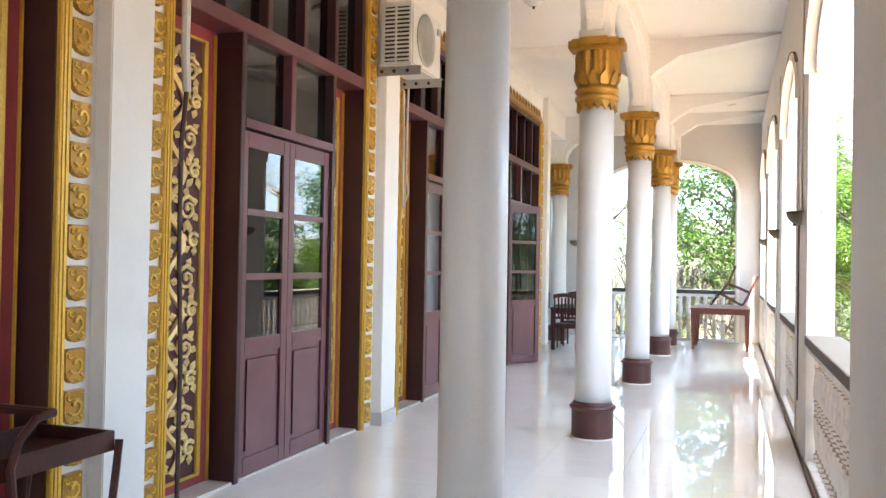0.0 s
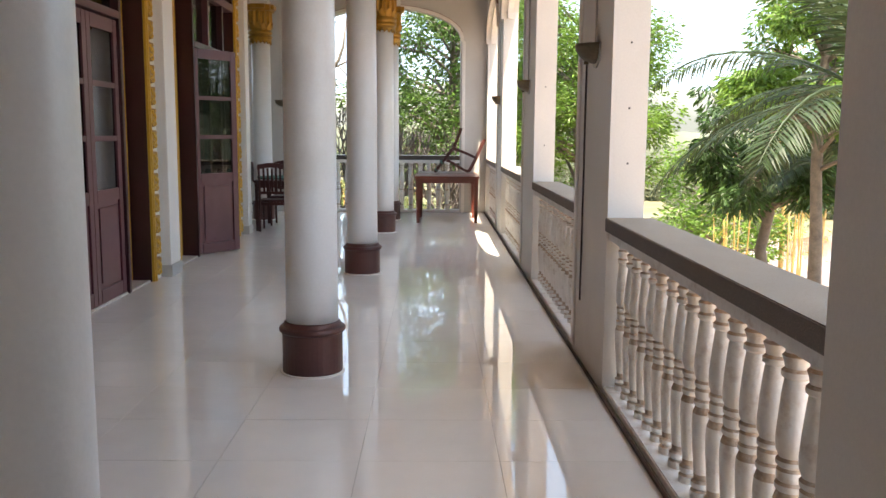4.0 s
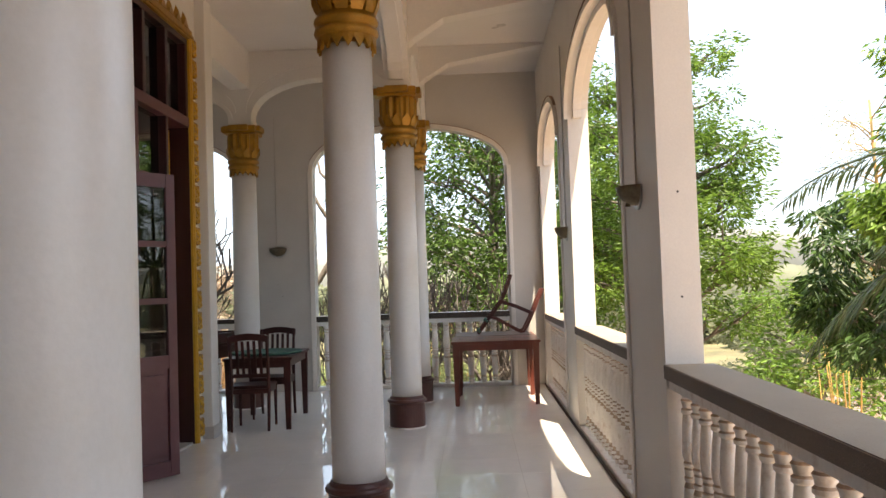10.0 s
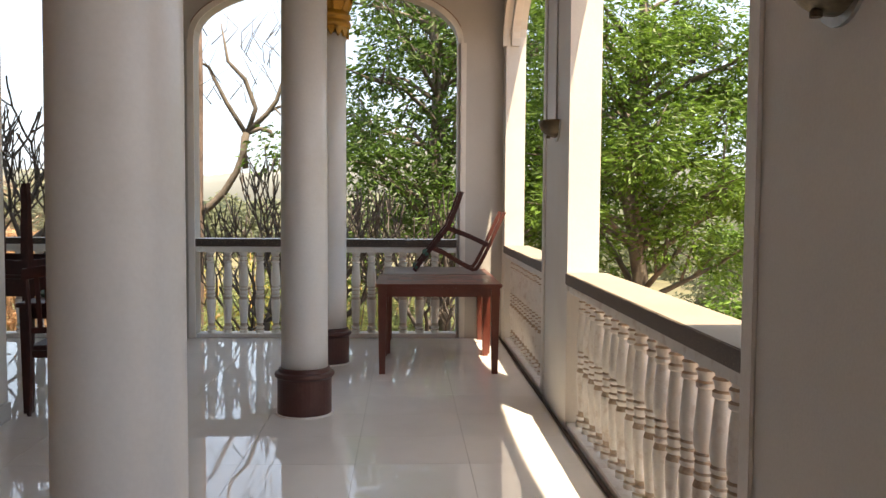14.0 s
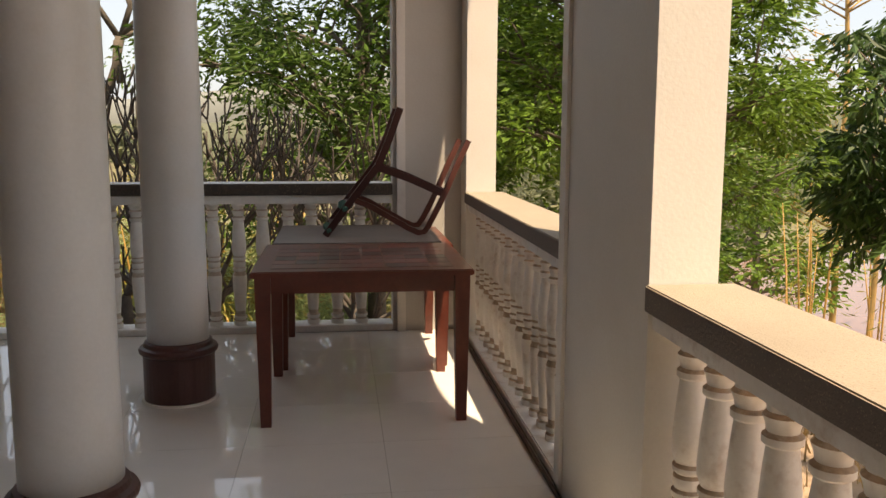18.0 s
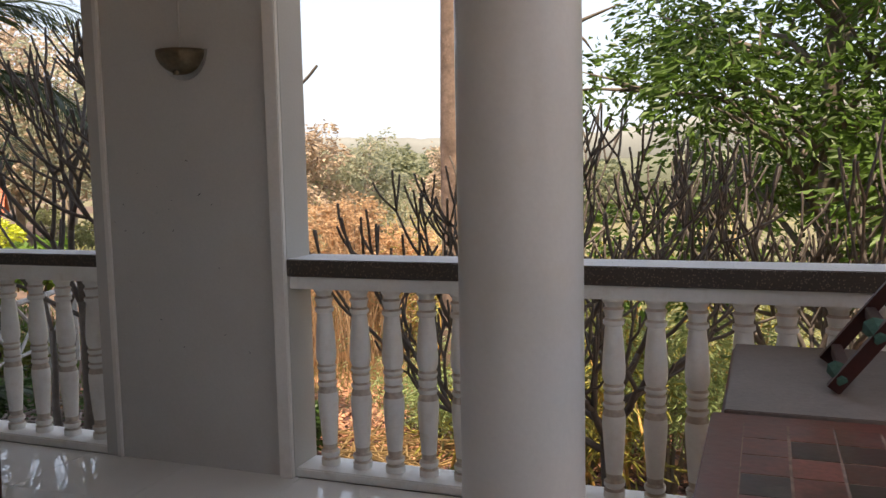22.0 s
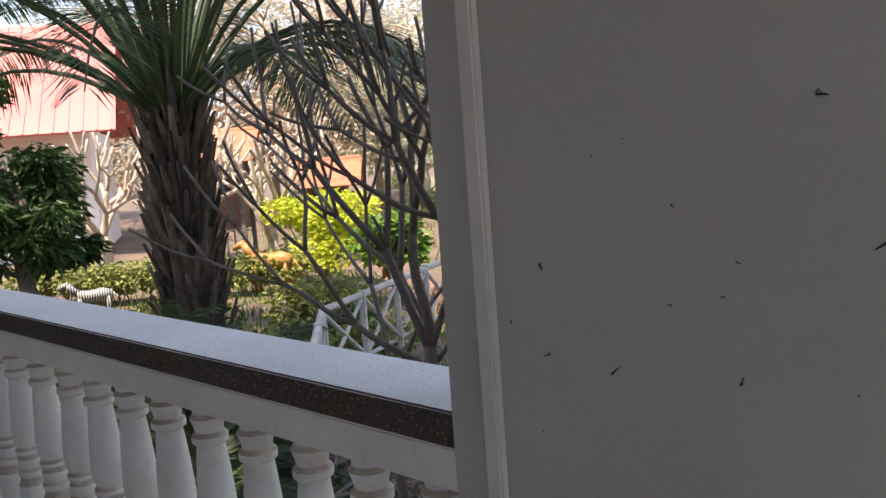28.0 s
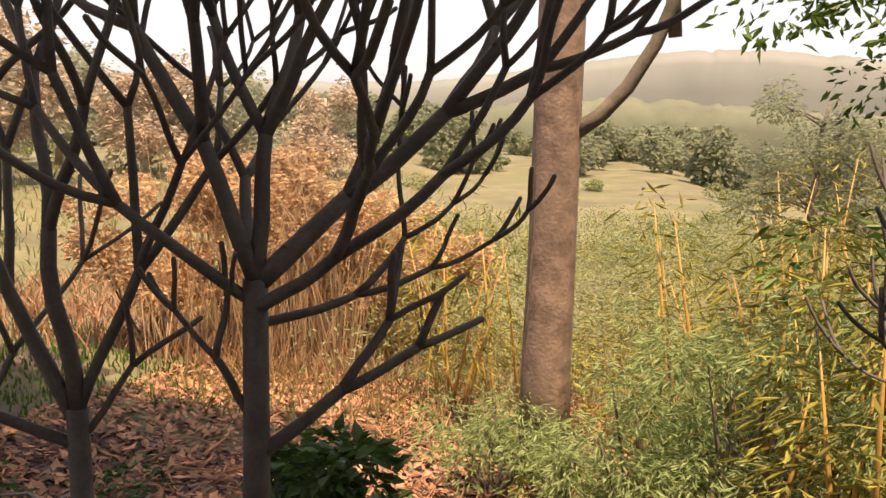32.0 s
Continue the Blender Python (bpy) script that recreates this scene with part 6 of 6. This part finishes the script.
for k in range(260):
    x, y = r.uniform(-5.0, -2.4), r.uniform(18.2, 20.4)
    a = r.uniform(0, 6.28)
    z = ground_z(x, y)
    ln = r.uniform(0.3, 0.9)
    sv.append(tube([(x, y, z + 0.02 + 0.3 * r.rand()), (x + math.cos(a) * ln, y + math.sin(a) * ln, z + 0.03 + 0.25 * r.rand())], 0.011, 4))
tagged(put("brushwood", *joined(*sv), DRY), "heap of dry pale brushwood", "brushwood", kind="stuff")

# weeds and dry stalks on the bank, weeds and bleached branches near the fence
r = np.random.RandomState(420)
cs = []
for k in range(150):
    x, y = r.uniform(-3.6, 3.2), r.uniform(20.0, 30.0)
    cs.append((x, y, ground_z(x, y) + r.uniform(0.15, 1.0), r.uniform(0.25, 0.55)))
for k in range(130):
    x, y = r.uniform(-12, 8), r.uniform(29.0, 48.0)
    cs.append((x, y, ground_z(x, y) + r.uniform(0.1, 0.7), r.uniform(0.5, 1.1)))
lv, lf = leaves(cs, 36000, 0.12, 421, aspect=0.3, droop=0.2)
tagged(put("bank_weeds", lv.tolist(), lf.tolist(), WEED), "tall yellow-green weeds with narrow leaves", "weeds", kind="stuff")
cs = []
for k in range(300):
    x, y = r.uniform(-9, 9), r.uniform(25.5, 46.0)
    cs.append((x, y, ground_z(x, y) + r.uniform(0.2, 1.5), r.uniform(0.5, 1.2)))
lv, lf = leaves(cs, 52000, 0.13, 425, aspect=0.3, droop=0.2)
tagged(put("meadow_scrub", lv.tolist(), lf.tolist(), MEADOW), "soft pale yellow-green scrub over the meadow", "scrub", kind="stuff")
blades("dry_stalks", "upright dry orange stalks among weeds", (-6.5, 3.0, 23.0, 35.0), 320, 0.95, STALK, 422, 0.009, 0.35)
cs = []
for k in range(110):
    x, y = r.uniform(-10.5, -4.6), r.uniform(15.6, 20.5)
    cs.append((x, y, ground_z(x, y) + r.uniform(0.05, 0.22), r.uniform(0.15, 0.4)))
lv, lf = leaves(cs, 5200, 0.09, 423, aspect=0.5, droop=0.1)
tagged(put("ground_weeds", lv.tolist(), lf.tolist(), LEAFD), "low dark green weeds between fallen leaves", "weeds", kind="stuff")
sv = []
for k in range(220):
    x, y, a, ln = r.uniform(-7.5, -2.6), r.uniform(19.8, 24.0), r.uniform(0, 6.28), r.uniform(0.25, 0.8)
    z = ground_z(x, y) + 0.03
    h1, h2 = 0.12 * r.rand(), 0.25 * r.rand()
    sv.append(tube([(x, y, z + h1), (x + math.cos(a) * ln * 0.5, y + math.sin(a) * ln * 0.5, z + (h1 + h2) * 0.5 + 0.04), (x + math.cos(a + 0.4) * ln, y + math.sin(a + 0.4) * ln, z + h2)], [0.011, 0.009, 0.004], 4))
tagged(put("dry_twigs", *joined(*sv), LITTER_SUN), "dry orange twigs strewn over the bank", "twigs", kind="stuff")
sv = []
for k in range(90):
    x, y, a, ln = r.uniform(-8.2, -5.2), r.uniform(17.2, 19.6), r.uniform(0, 6.28), r.uniform(0.4, 1.1)
    z = ground_z(x, y) + 0.05
    h1, h2 = 0.28 * r.rand(), 0.35 * r.rand()
    sv.append(tube([(x, y, z + h1), (x + math.cos(a) * ln * 0.5, y + math.sin(a) * ln * 0.5, z + (h1 + h2) * 0.5 + 0.06), (x + math.cos(a + 0.3) * ln, y + math.sin(a + 0.3) * ln, z + h2)], [0.02, 0.016, 0.008], 5))
tagged(put("dead_branches", *joined(*sv), DEADWOOD), "heap of bleached dead branches on the soil", "branches", kind="stuff")

# white fence of sawn branches
fc = thing("fence", "weathered white wooden garden fence with crossed braces", "fence")
A, B, C = Vector((-9.7, 19.95, 0)), Vector((-6.9, 17.1, 0)), Vector((-11.1, 24.9, 0))
for s, e in ((A, B), (A, C)):
    ln = (e - s).length
    n = max(2, round(ln / 1.0))
    for k in range(n + 1):
        q = s.lerp(e, k / n)
        z = ground_z(q.x, q.y)
        if k or s.lerp(e, 0) == A and e == B:
            v, f = tube([(q.x, q.y, -1.9), (q.x, q.y, -0.50 + 0.03 * math.sin(3 * k))], 0.05, 6)
            put("post", v, f, FENCEP, fc)
        if k < n:
            q2 = s.lerp(e, (k + 1) / n)
            for za, zb, rr in ((-0.55, -0.55, 0.045), (-1.40, -1.40, 0.032), (-1.40, -0.58, 0.03), (-0.58, -1.40, 0.03)):
                v, f = tube([(q.x, q.y, za), (q2.x, q2.y, zb)], rr, 6)
                put("rail" if za == zb else "brace", v, f, FENCEP, fc)

# garden statues, each one plain shape
def beast(name, label, m, material, s=1.0):
    ps = [tube([(-0.55, 0, 0.72), (-0.3, 0, 0.76), (0.1, 0, 0.72), (0.45, 0, 0.78)], [0.16, 0.2, 0.19, 0.17], 10),
          tube([(0.42, 0, 0.82), (0.62, 0, 1.02), (0.70, 0, 1.14)], [0.13, 0.10, 0.085], 8),
          tube([(0.66, 0, 1.16), (0.84, 0, 1.10), (0.98, 0, 1.02)], [0.085, 0.08, 0.05], 8),
          tube([(-0.58, 0, 0.76), (-0.72, 0, 0.62), (-0.74, 0, 0.36)], [0.04, 0.035, 0.02], 5)]
    for x in (-0.46, 0.38):
        for y in (-0.1, 0.1):
            ps.append(tube([(x, y, 0.7), (x + 0.03, y, 0.36), (x, y, 0.0)], [0.085, 0.05, 0.045], 7))
    v, f = joined(*ps)
    ob = put(name, [tuple(c * s for c in q) for q in v], f, material, smooth=True, m=m)
    return tagged(ob, label, "statue")


def striped():
    m = surf("striped_statue_paint", (0.68, 0.68, 0.66), 0.5, var=0.05)
    nd, lk = m.node_tree.nodes, m.node_tree.links
    b = nd["Principled BSDF"]
    tc = nd.new("ShaderNodeTexCoord")
    w = nd.new("ShaderNodeTexWave")
    w.inputs["Scale"].default_value, w.inputs["Distortion"].default_value = 6.5, 2.0
    lk.new(tc.outputs["Object"], w.inputs["Vector"])
    rp = nd.new("ShaderNodeValToRGB")
    rp.color_ramp.elements[0].position, rp.color_ramp.elements[1].position = 0.45, 0.5
    rp.color_ramp.elements[0].color, rp.color_ramp.elements[1].color = (0.03, 0.03, 0.04, 1), (0.42, 0.42, 0.41, 1)
    lk.new(w.outputs["Fac"], rp.inputs[0])
    lk.new(rp.outputs[0], b.inputs["Base Color"])
    return m


beast("animal_statue", "brown painted animal statue standing on the lawn", pose(-17.0, 25.1, -1.7, 0, 0, 200), STATUEB, 0.95)
beast("animal_statue", "small brown animal statue behind a shrub", pose(-15.2, 27.4, -1.7, 0, 0, 30), STATUEB, 0.85)
beast("zebra_statue", "black and white striped zebra statue by the hedge", pose(-18.4, 21.6, -1.7, 0, 0, -123), striped(), 0.66)
v, f = joined(tube([(0, 0, 0), (0, 0, 0.4)], 0.02, 5), tube([(-0.22, 0, 0.48), (0, 0, 0.52), (0.14, 0, 0.62)], [0.04, 0.12, 0.06], 8), tube([(0.12, 0, 0.6), (0.2, 0, 0.8), (0.14, 0, 0.95), (0.22, 0, 1.0)], [0.05, 0.03, 0.03, 0.015], 6))
tagged(put("crane_statue", v, f, STATUEW, smooth=True, m=pose(-14.3, 17.7, -1.72, 0, 0, 60)), "white crane statue on the lawn", "statue")


# houses of the garden
def pavilion(x, y, rot, w, d, h, rise, label):
    p = thing("pavilion", label, "house", pose(x, y, -1.7, 0, 0, rot))
    bx("wall", surf("brown_boards", (0.16, 0.09, 0.06), 0.8, var=0.2) if "brown_boards" not in bpy.data.materials else bpy.data.materials["brown_boards"], p, -w / 2 + 0.3, w / 2 - 0.3, -d / 2 + 0.3, d / 2 - 0.3, 0.9, h)
    bx("window_opening", BLACK, p, -0.35, 0.35, -d / 2 + 0.27, -d / 2 + 0.31, h - 0.95, h - 0.25)
    for sx in (-1, 1):
        for sy in (-1, 1):
            bx("post", BARK, p, sx * (w / 2 - 0.25) - 0.06, sx * (w / 2 - 0.25) + 0.06, sy * (d / 2 - 0.25) - 0.06, sy * (d / 2 - 0.25) + 0.06, 0, h)
    n = 7
    for side in (-1, 1):
        rf = bx("roof_slope", ROOFT, p, -w / 2 - 0.3, w / 2 + 0.3, -0.02, math.hypot(d / 2 + 0.4, rise), -0.03, 0.03, m=pose(0, 0, h + rise, -math.degrees(math.atan2(rise, d / 2 + 0.4)), 0, 0 if side > 0 else 180))
        ln = math.hypot(d / 2 + 0.4, rise)
        for k in range(n):
            bx("tile_course", ROOFT, rf, -w / 2 - 0.32, w / 2 + 0.32, ln * k / n, ln * (k + 1) / n + 0.03, 0.03, 0.055, m=pose(0, 0, 0, -1.2, 0, 0))
    v, f = tube([(-w / 2 - 0.3, 0, h + rise + 0.03), (w / 2 + 0.3, 0, h + rise + 0.03)], 0.08, 8)
    put("ridge", v, f, ROOFT, p)
    for k in range(7):
        xx = -w / 2 + 0.25 + (w - 0.5) * k / 6
        bx("rail_post", BARK, p, xx - 0.025, xx + 0.025, -d / 2 - 0.02, -d / 2 + 0.03, 0.1, 0.9)
    bx("rail", BARK, p, -w / 2, w / 2, -d / 2 - 0.03, -d / 2 + 0.04, 0.9, 0.96)
    return p


pavilion(-22.9, 28.3, 40, 1.9, 1.8, 2.9, 0.85, "small garden pavilion with a red tiled roof")
pavilion(-20.6, 30.4, 40, 1.5, 1.5, 2.0, 0.7, "small garden pavilion with a red tiled roof")
hs_ = thing("house", "large house with a pale red sheet roof and cream walls", "house", pose(-37.6, 22.7, -1.7, 0, 0, 55))
bx("wall", HOUSEW, hs_, -9, 9, -3.5, 3.5, 0, 4.2)
for k in range(5):
    w_ = bx("window", BLACK, hs_, -7.5 + 3.4 * k, -6.0 + 3.4 * k, -3.54, -3.49, 1.2, 3.0)
    bx("window_sill", HOUSEW, w_, -7.6 + 3.4 * k, -5.9 + 3.4 * k, -3.62, -3.5, 1.1, 1.2)
for side in (0, 180):
    bx("roof_slope", ROOFP, hs_, -10, 10, -0.05, 6.6, -0.04, 0.04, m=pose(0, 0, 8.2, -38, 0, side))
ribs = [cuboid(-9.9 + 0.44 * k, -9.85 + 0.44 * k, 0.0, 6.6, 0.04, 0.075) for k in range(46)]
for side in (0, 180):
    put("roof_ribs", *joined(*ribs), ROOFP, hs_, m=pose(0, 0, 8.2, -38, 0, side))["kind"] = "stuff"
bx("gable", HOUSEW, hs_, -8.95, 8.95, -0.5, 0.5, 4.2, 7.6)

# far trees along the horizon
r = np.random.RandomState(500)


def ridge(label, dist, height, material, rnd, rough):
    """A distant wooded ridge: one long bank with a rounded, treelike top line."""
    q = np.random.RandomState(rnd)
    n = 900
    a = np.linspace(-1.62, 1.62, n)
    crown = np.zeros(n)
    for c, w, g in zip(q.uniform(-1.65, 1.65, 900), q.uniform(0.008, 0.03, 900), q.uniform(0.4, 1.0, 900)):
        crown = np.maximum(crown, g * np.sqrt(np.clip(1 - ((a - c) / w) ** 2, 0, 1)))
    vs, rows = [], ((0.0, 0.0), (0.2, 0.55), (1.6, 0.85), (4.0, 1.0), (9.0, 0.7))
    for back, share in rows:
        for k in range(n):
            d = dist * (1 + 0.05 * math.sin(5 * a[k])) + back
            h = height(a[k]) * (1 - rough + crown[k] * rough) * share
            x, y = -3 + math.sin(a[k]) * d, 14 + math.cos(a[k]) * d
            vs.append((float(x), float(y), float(-5.2 + h)))
    fs = [(j * n + i, j * n + i + 1, (j + 1) * n + i + 1, (j + 1) * n + i) for j in range(len(rows) - 1) for i in range(n - 1)]
    return struct(put("backdrop", vs, fs, material, smooth=True), label, "backdrop")


# The ridges carry their haze in the base colour too.
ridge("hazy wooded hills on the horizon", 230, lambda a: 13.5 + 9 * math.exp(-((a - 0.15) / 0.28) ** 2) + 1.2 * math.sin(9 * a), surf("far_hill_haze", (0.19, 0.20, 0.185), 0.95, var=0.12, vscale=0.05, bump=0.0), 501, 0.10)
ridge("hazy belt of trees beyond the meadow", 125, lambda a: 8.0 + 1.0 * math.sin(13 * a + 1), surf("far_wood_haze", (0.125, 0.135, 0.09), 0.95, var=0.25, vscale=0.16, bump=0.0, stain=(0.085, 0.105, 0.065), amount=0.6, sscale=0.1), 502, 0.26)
cs = []
for k in range(46):
    a, d = r.uniform(-1.0, 0.75), r.uniform(20, 62)
    x, y = math.sin(a) * d - 2, 14 + math.cos(a) * d
    q = r.uniform(0.4, 1.1) * (0.6 + d / 80)
    for j in range(4):
        cs.append((x + r.uniform(-q, q), y + r.uniform(-q, q), ground_z(x, y) + q * r.uniform(0.2, 0.7), q * 0.6))
lv, lf = leaves(cs, 30000, 0.22, 503, aspect=0.4)
tagged(put("field_shrubs", lv.tolist(), lf.tolist(), MEADOW), "scattered green shrubs in the dry field", "shrubs", kind="stuff")
cs = []
for k in range(170):
    a, d = r.uniform(-0.75, 0.95), r.uniform(72, 118)
    x, y = -3 + math.sin(a) * d, 14 + math.cos(a) * d
    h = r.uniform(2.2, 5.4)
    cs.append((x, y, ground_z(x, y) + h * 0.4, h * 0.55))
    cs.append((x + r.uniform(-2, 2), y, ground_z(x, y) + h * 0.8, h * 0.36))
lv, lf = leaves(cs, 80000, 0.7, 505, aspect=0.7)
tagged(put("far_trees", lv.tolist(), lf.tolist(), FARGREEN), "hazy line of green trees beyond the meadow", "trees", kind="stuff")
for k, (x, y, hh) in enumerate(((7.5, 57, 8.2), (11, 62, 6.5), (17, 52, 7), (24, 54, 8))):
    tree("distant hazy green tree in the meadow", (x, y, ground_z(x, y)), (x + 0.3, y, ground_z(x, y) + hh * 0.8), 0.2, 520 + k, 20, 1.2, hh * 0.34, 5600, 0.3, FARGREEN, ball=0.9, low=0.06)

# dry woods beyond the garden, and an unseen tree added to cast shade
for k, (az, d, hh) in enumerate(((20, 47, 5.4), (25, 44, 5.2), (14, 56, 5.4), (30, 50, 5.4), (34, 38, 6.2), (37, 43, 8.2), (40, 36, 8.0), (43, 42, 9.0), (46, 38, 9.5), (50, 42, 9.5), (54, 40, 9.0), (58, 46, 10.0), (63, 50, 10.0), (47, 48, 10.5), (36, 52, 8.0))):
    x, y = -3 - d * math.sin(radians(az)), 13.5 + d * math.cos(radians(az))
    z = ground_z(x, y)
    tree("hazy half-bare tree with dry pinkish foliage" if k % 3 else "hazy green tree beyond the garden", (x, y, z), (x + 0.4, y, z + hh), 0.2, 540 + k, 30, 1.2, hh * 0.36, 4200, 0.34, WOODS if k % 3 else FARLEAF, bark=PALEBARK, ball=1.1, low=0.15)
tree("unseen broad tree added to shade the ground behind the house", (-9.6, 12.4, -1.75), (-7.6, 17.0, 10.6), 0.24, 560, 44, 1.9, 3.4, 16000, 0.3, LEAFD, ball=0.7, low=0.86)

tree("thin tree with sparse yellowish twigs by the pond", (12.6, 27.0, ground_z(12.6, 27.0)), (12.4, 27.0, 6.4), 0.08, 571, 30, 1.1, 2.0, 3200, 0.12, WEED, bark=STALK, ball=0.9, aspect=0.25, low=0.3)
tree("thin tree with sparse yellowish twigs by the pond", (14.6, 28.5, ground_z(14.6, 28.5)), (14.8, 28.5, 5.6), 0.08, 572, 26, 1.1, 2.0, 2600, 0.12, WEED, bark=STALK, ball=0.9, aspect=0.25, low=0.3)

# the garden and its fence are turned 3.6 degrees to fit the camera's view
TURN = Matrix.Translation((-1.9, 12.95, 0)) @ Matrix.Rotation(radians(3.6), 4, "Z") @ Matrix.Translation((1.9, -12.95, 0))
for ob in list(scene.objects):
    in_garden = ob.location.x < -3.9 and ob.location.y > 15.0 and not ob.name.startswith(("thicket", "bamboo"))
    if ob.parent is None and (in_garden or ob.name.startswith(("fence", "dead_branches", "brushwood", "ground_weeds"))):
        ob.matrix_basis = TURN @ ob.matrix_basis

# small dead insects and specks on the end pillar
rs = random.Random(9)
SPECKS = [(-2.53, 1.306), (-2.595, 1.217), (-2.528, 1.176), (-2.238, 1.172), (-2.33, 1.26), (-2.26, 1.275), (-2.42, 1.16)]
for x, z in SPECKS + [(rs.uniform(-2.55, -1.75), rs.uniform(0.5, 1.6)) for k in range(18)]:
    s = rs.uniform(0.0013, 0.0030)
    v, f = tube([(x, YE0 - 0.002, z), (x + rs.uniform(-2, 2) * s, YE0 - 0.003, z + rs.uniform(-2, 2) * s), (x + rs.uniform(-4, 4) * s, YE0 - 0.002, z + rs.uniform(-4, 4) * s)], [s * 0.4, s * 0.7, s * 0.3], 5)
    tagged(put("dirt_speck", v, f, BLACK), "tiny dark speck stuck to white paint", "speck", group="specks on the end pillar")
# screw holes in the reveals of the arcade
for y, hs2 in ((2.70, (1.3, 1.6, 1.95, 2.3)), (6.27, (1.35, 1.9))):
    for z in hs2:
        v, f = lathe([(0.006, 0), (0.006, 0.004)], 8)
        tagged(put("screw", v, f, BLACK, m=pose(1.70, y, z, 90, 0, 0)), "small dark screw head in white plaster", "screw", group="screws in the reveals")

# ---- floor tiles ----
TW, TD = 0.63, 0.557
tl = bpy.data.meshes.new("tile")
v, f = cuboid(0.0009, TW - 0.0009, 0.0009, TD - 0.0009, -0.012, 0.0)
tl.from_pydata(v, [], f)
tl.materials.append(TILE)
floor_ob = bpy.data.objects["floor"]
xs = [0.31 + TW * k for k in range(-4, 3)]
ys = [2.22 + TD * k for k in range(-11, 21)]
rest = []
for x in [0.31 + TW * k for k in range(-11, 3)]:
    for y in [2.22 + TD * k for k in range(-17, 21)]:
        x1, y1 = min(x + TW, XS0 - 0.001), min(y + TD, YE0 - 0.001)
        if x1 <= x or y1 <= y or x < -6.4:
            continue
        if x > -2.3 and y > -4.0 and x1 == x + TW and y1 == y + TD:
            place("tile", tl, floor_ob, m=pose(x, y, 0))
        else:
            if x < -2.46 and y < 10.2:
                continue
            rest.append(cuboid(x + 0.0009, x1 - 0.0009, y + 0.0009, y1 - 0.0009, -0.012, 0.0))
tr_ = put("tile_rest", *joined(*rest), TILE, floor_ob)
tr_["kind"] = "stuff"
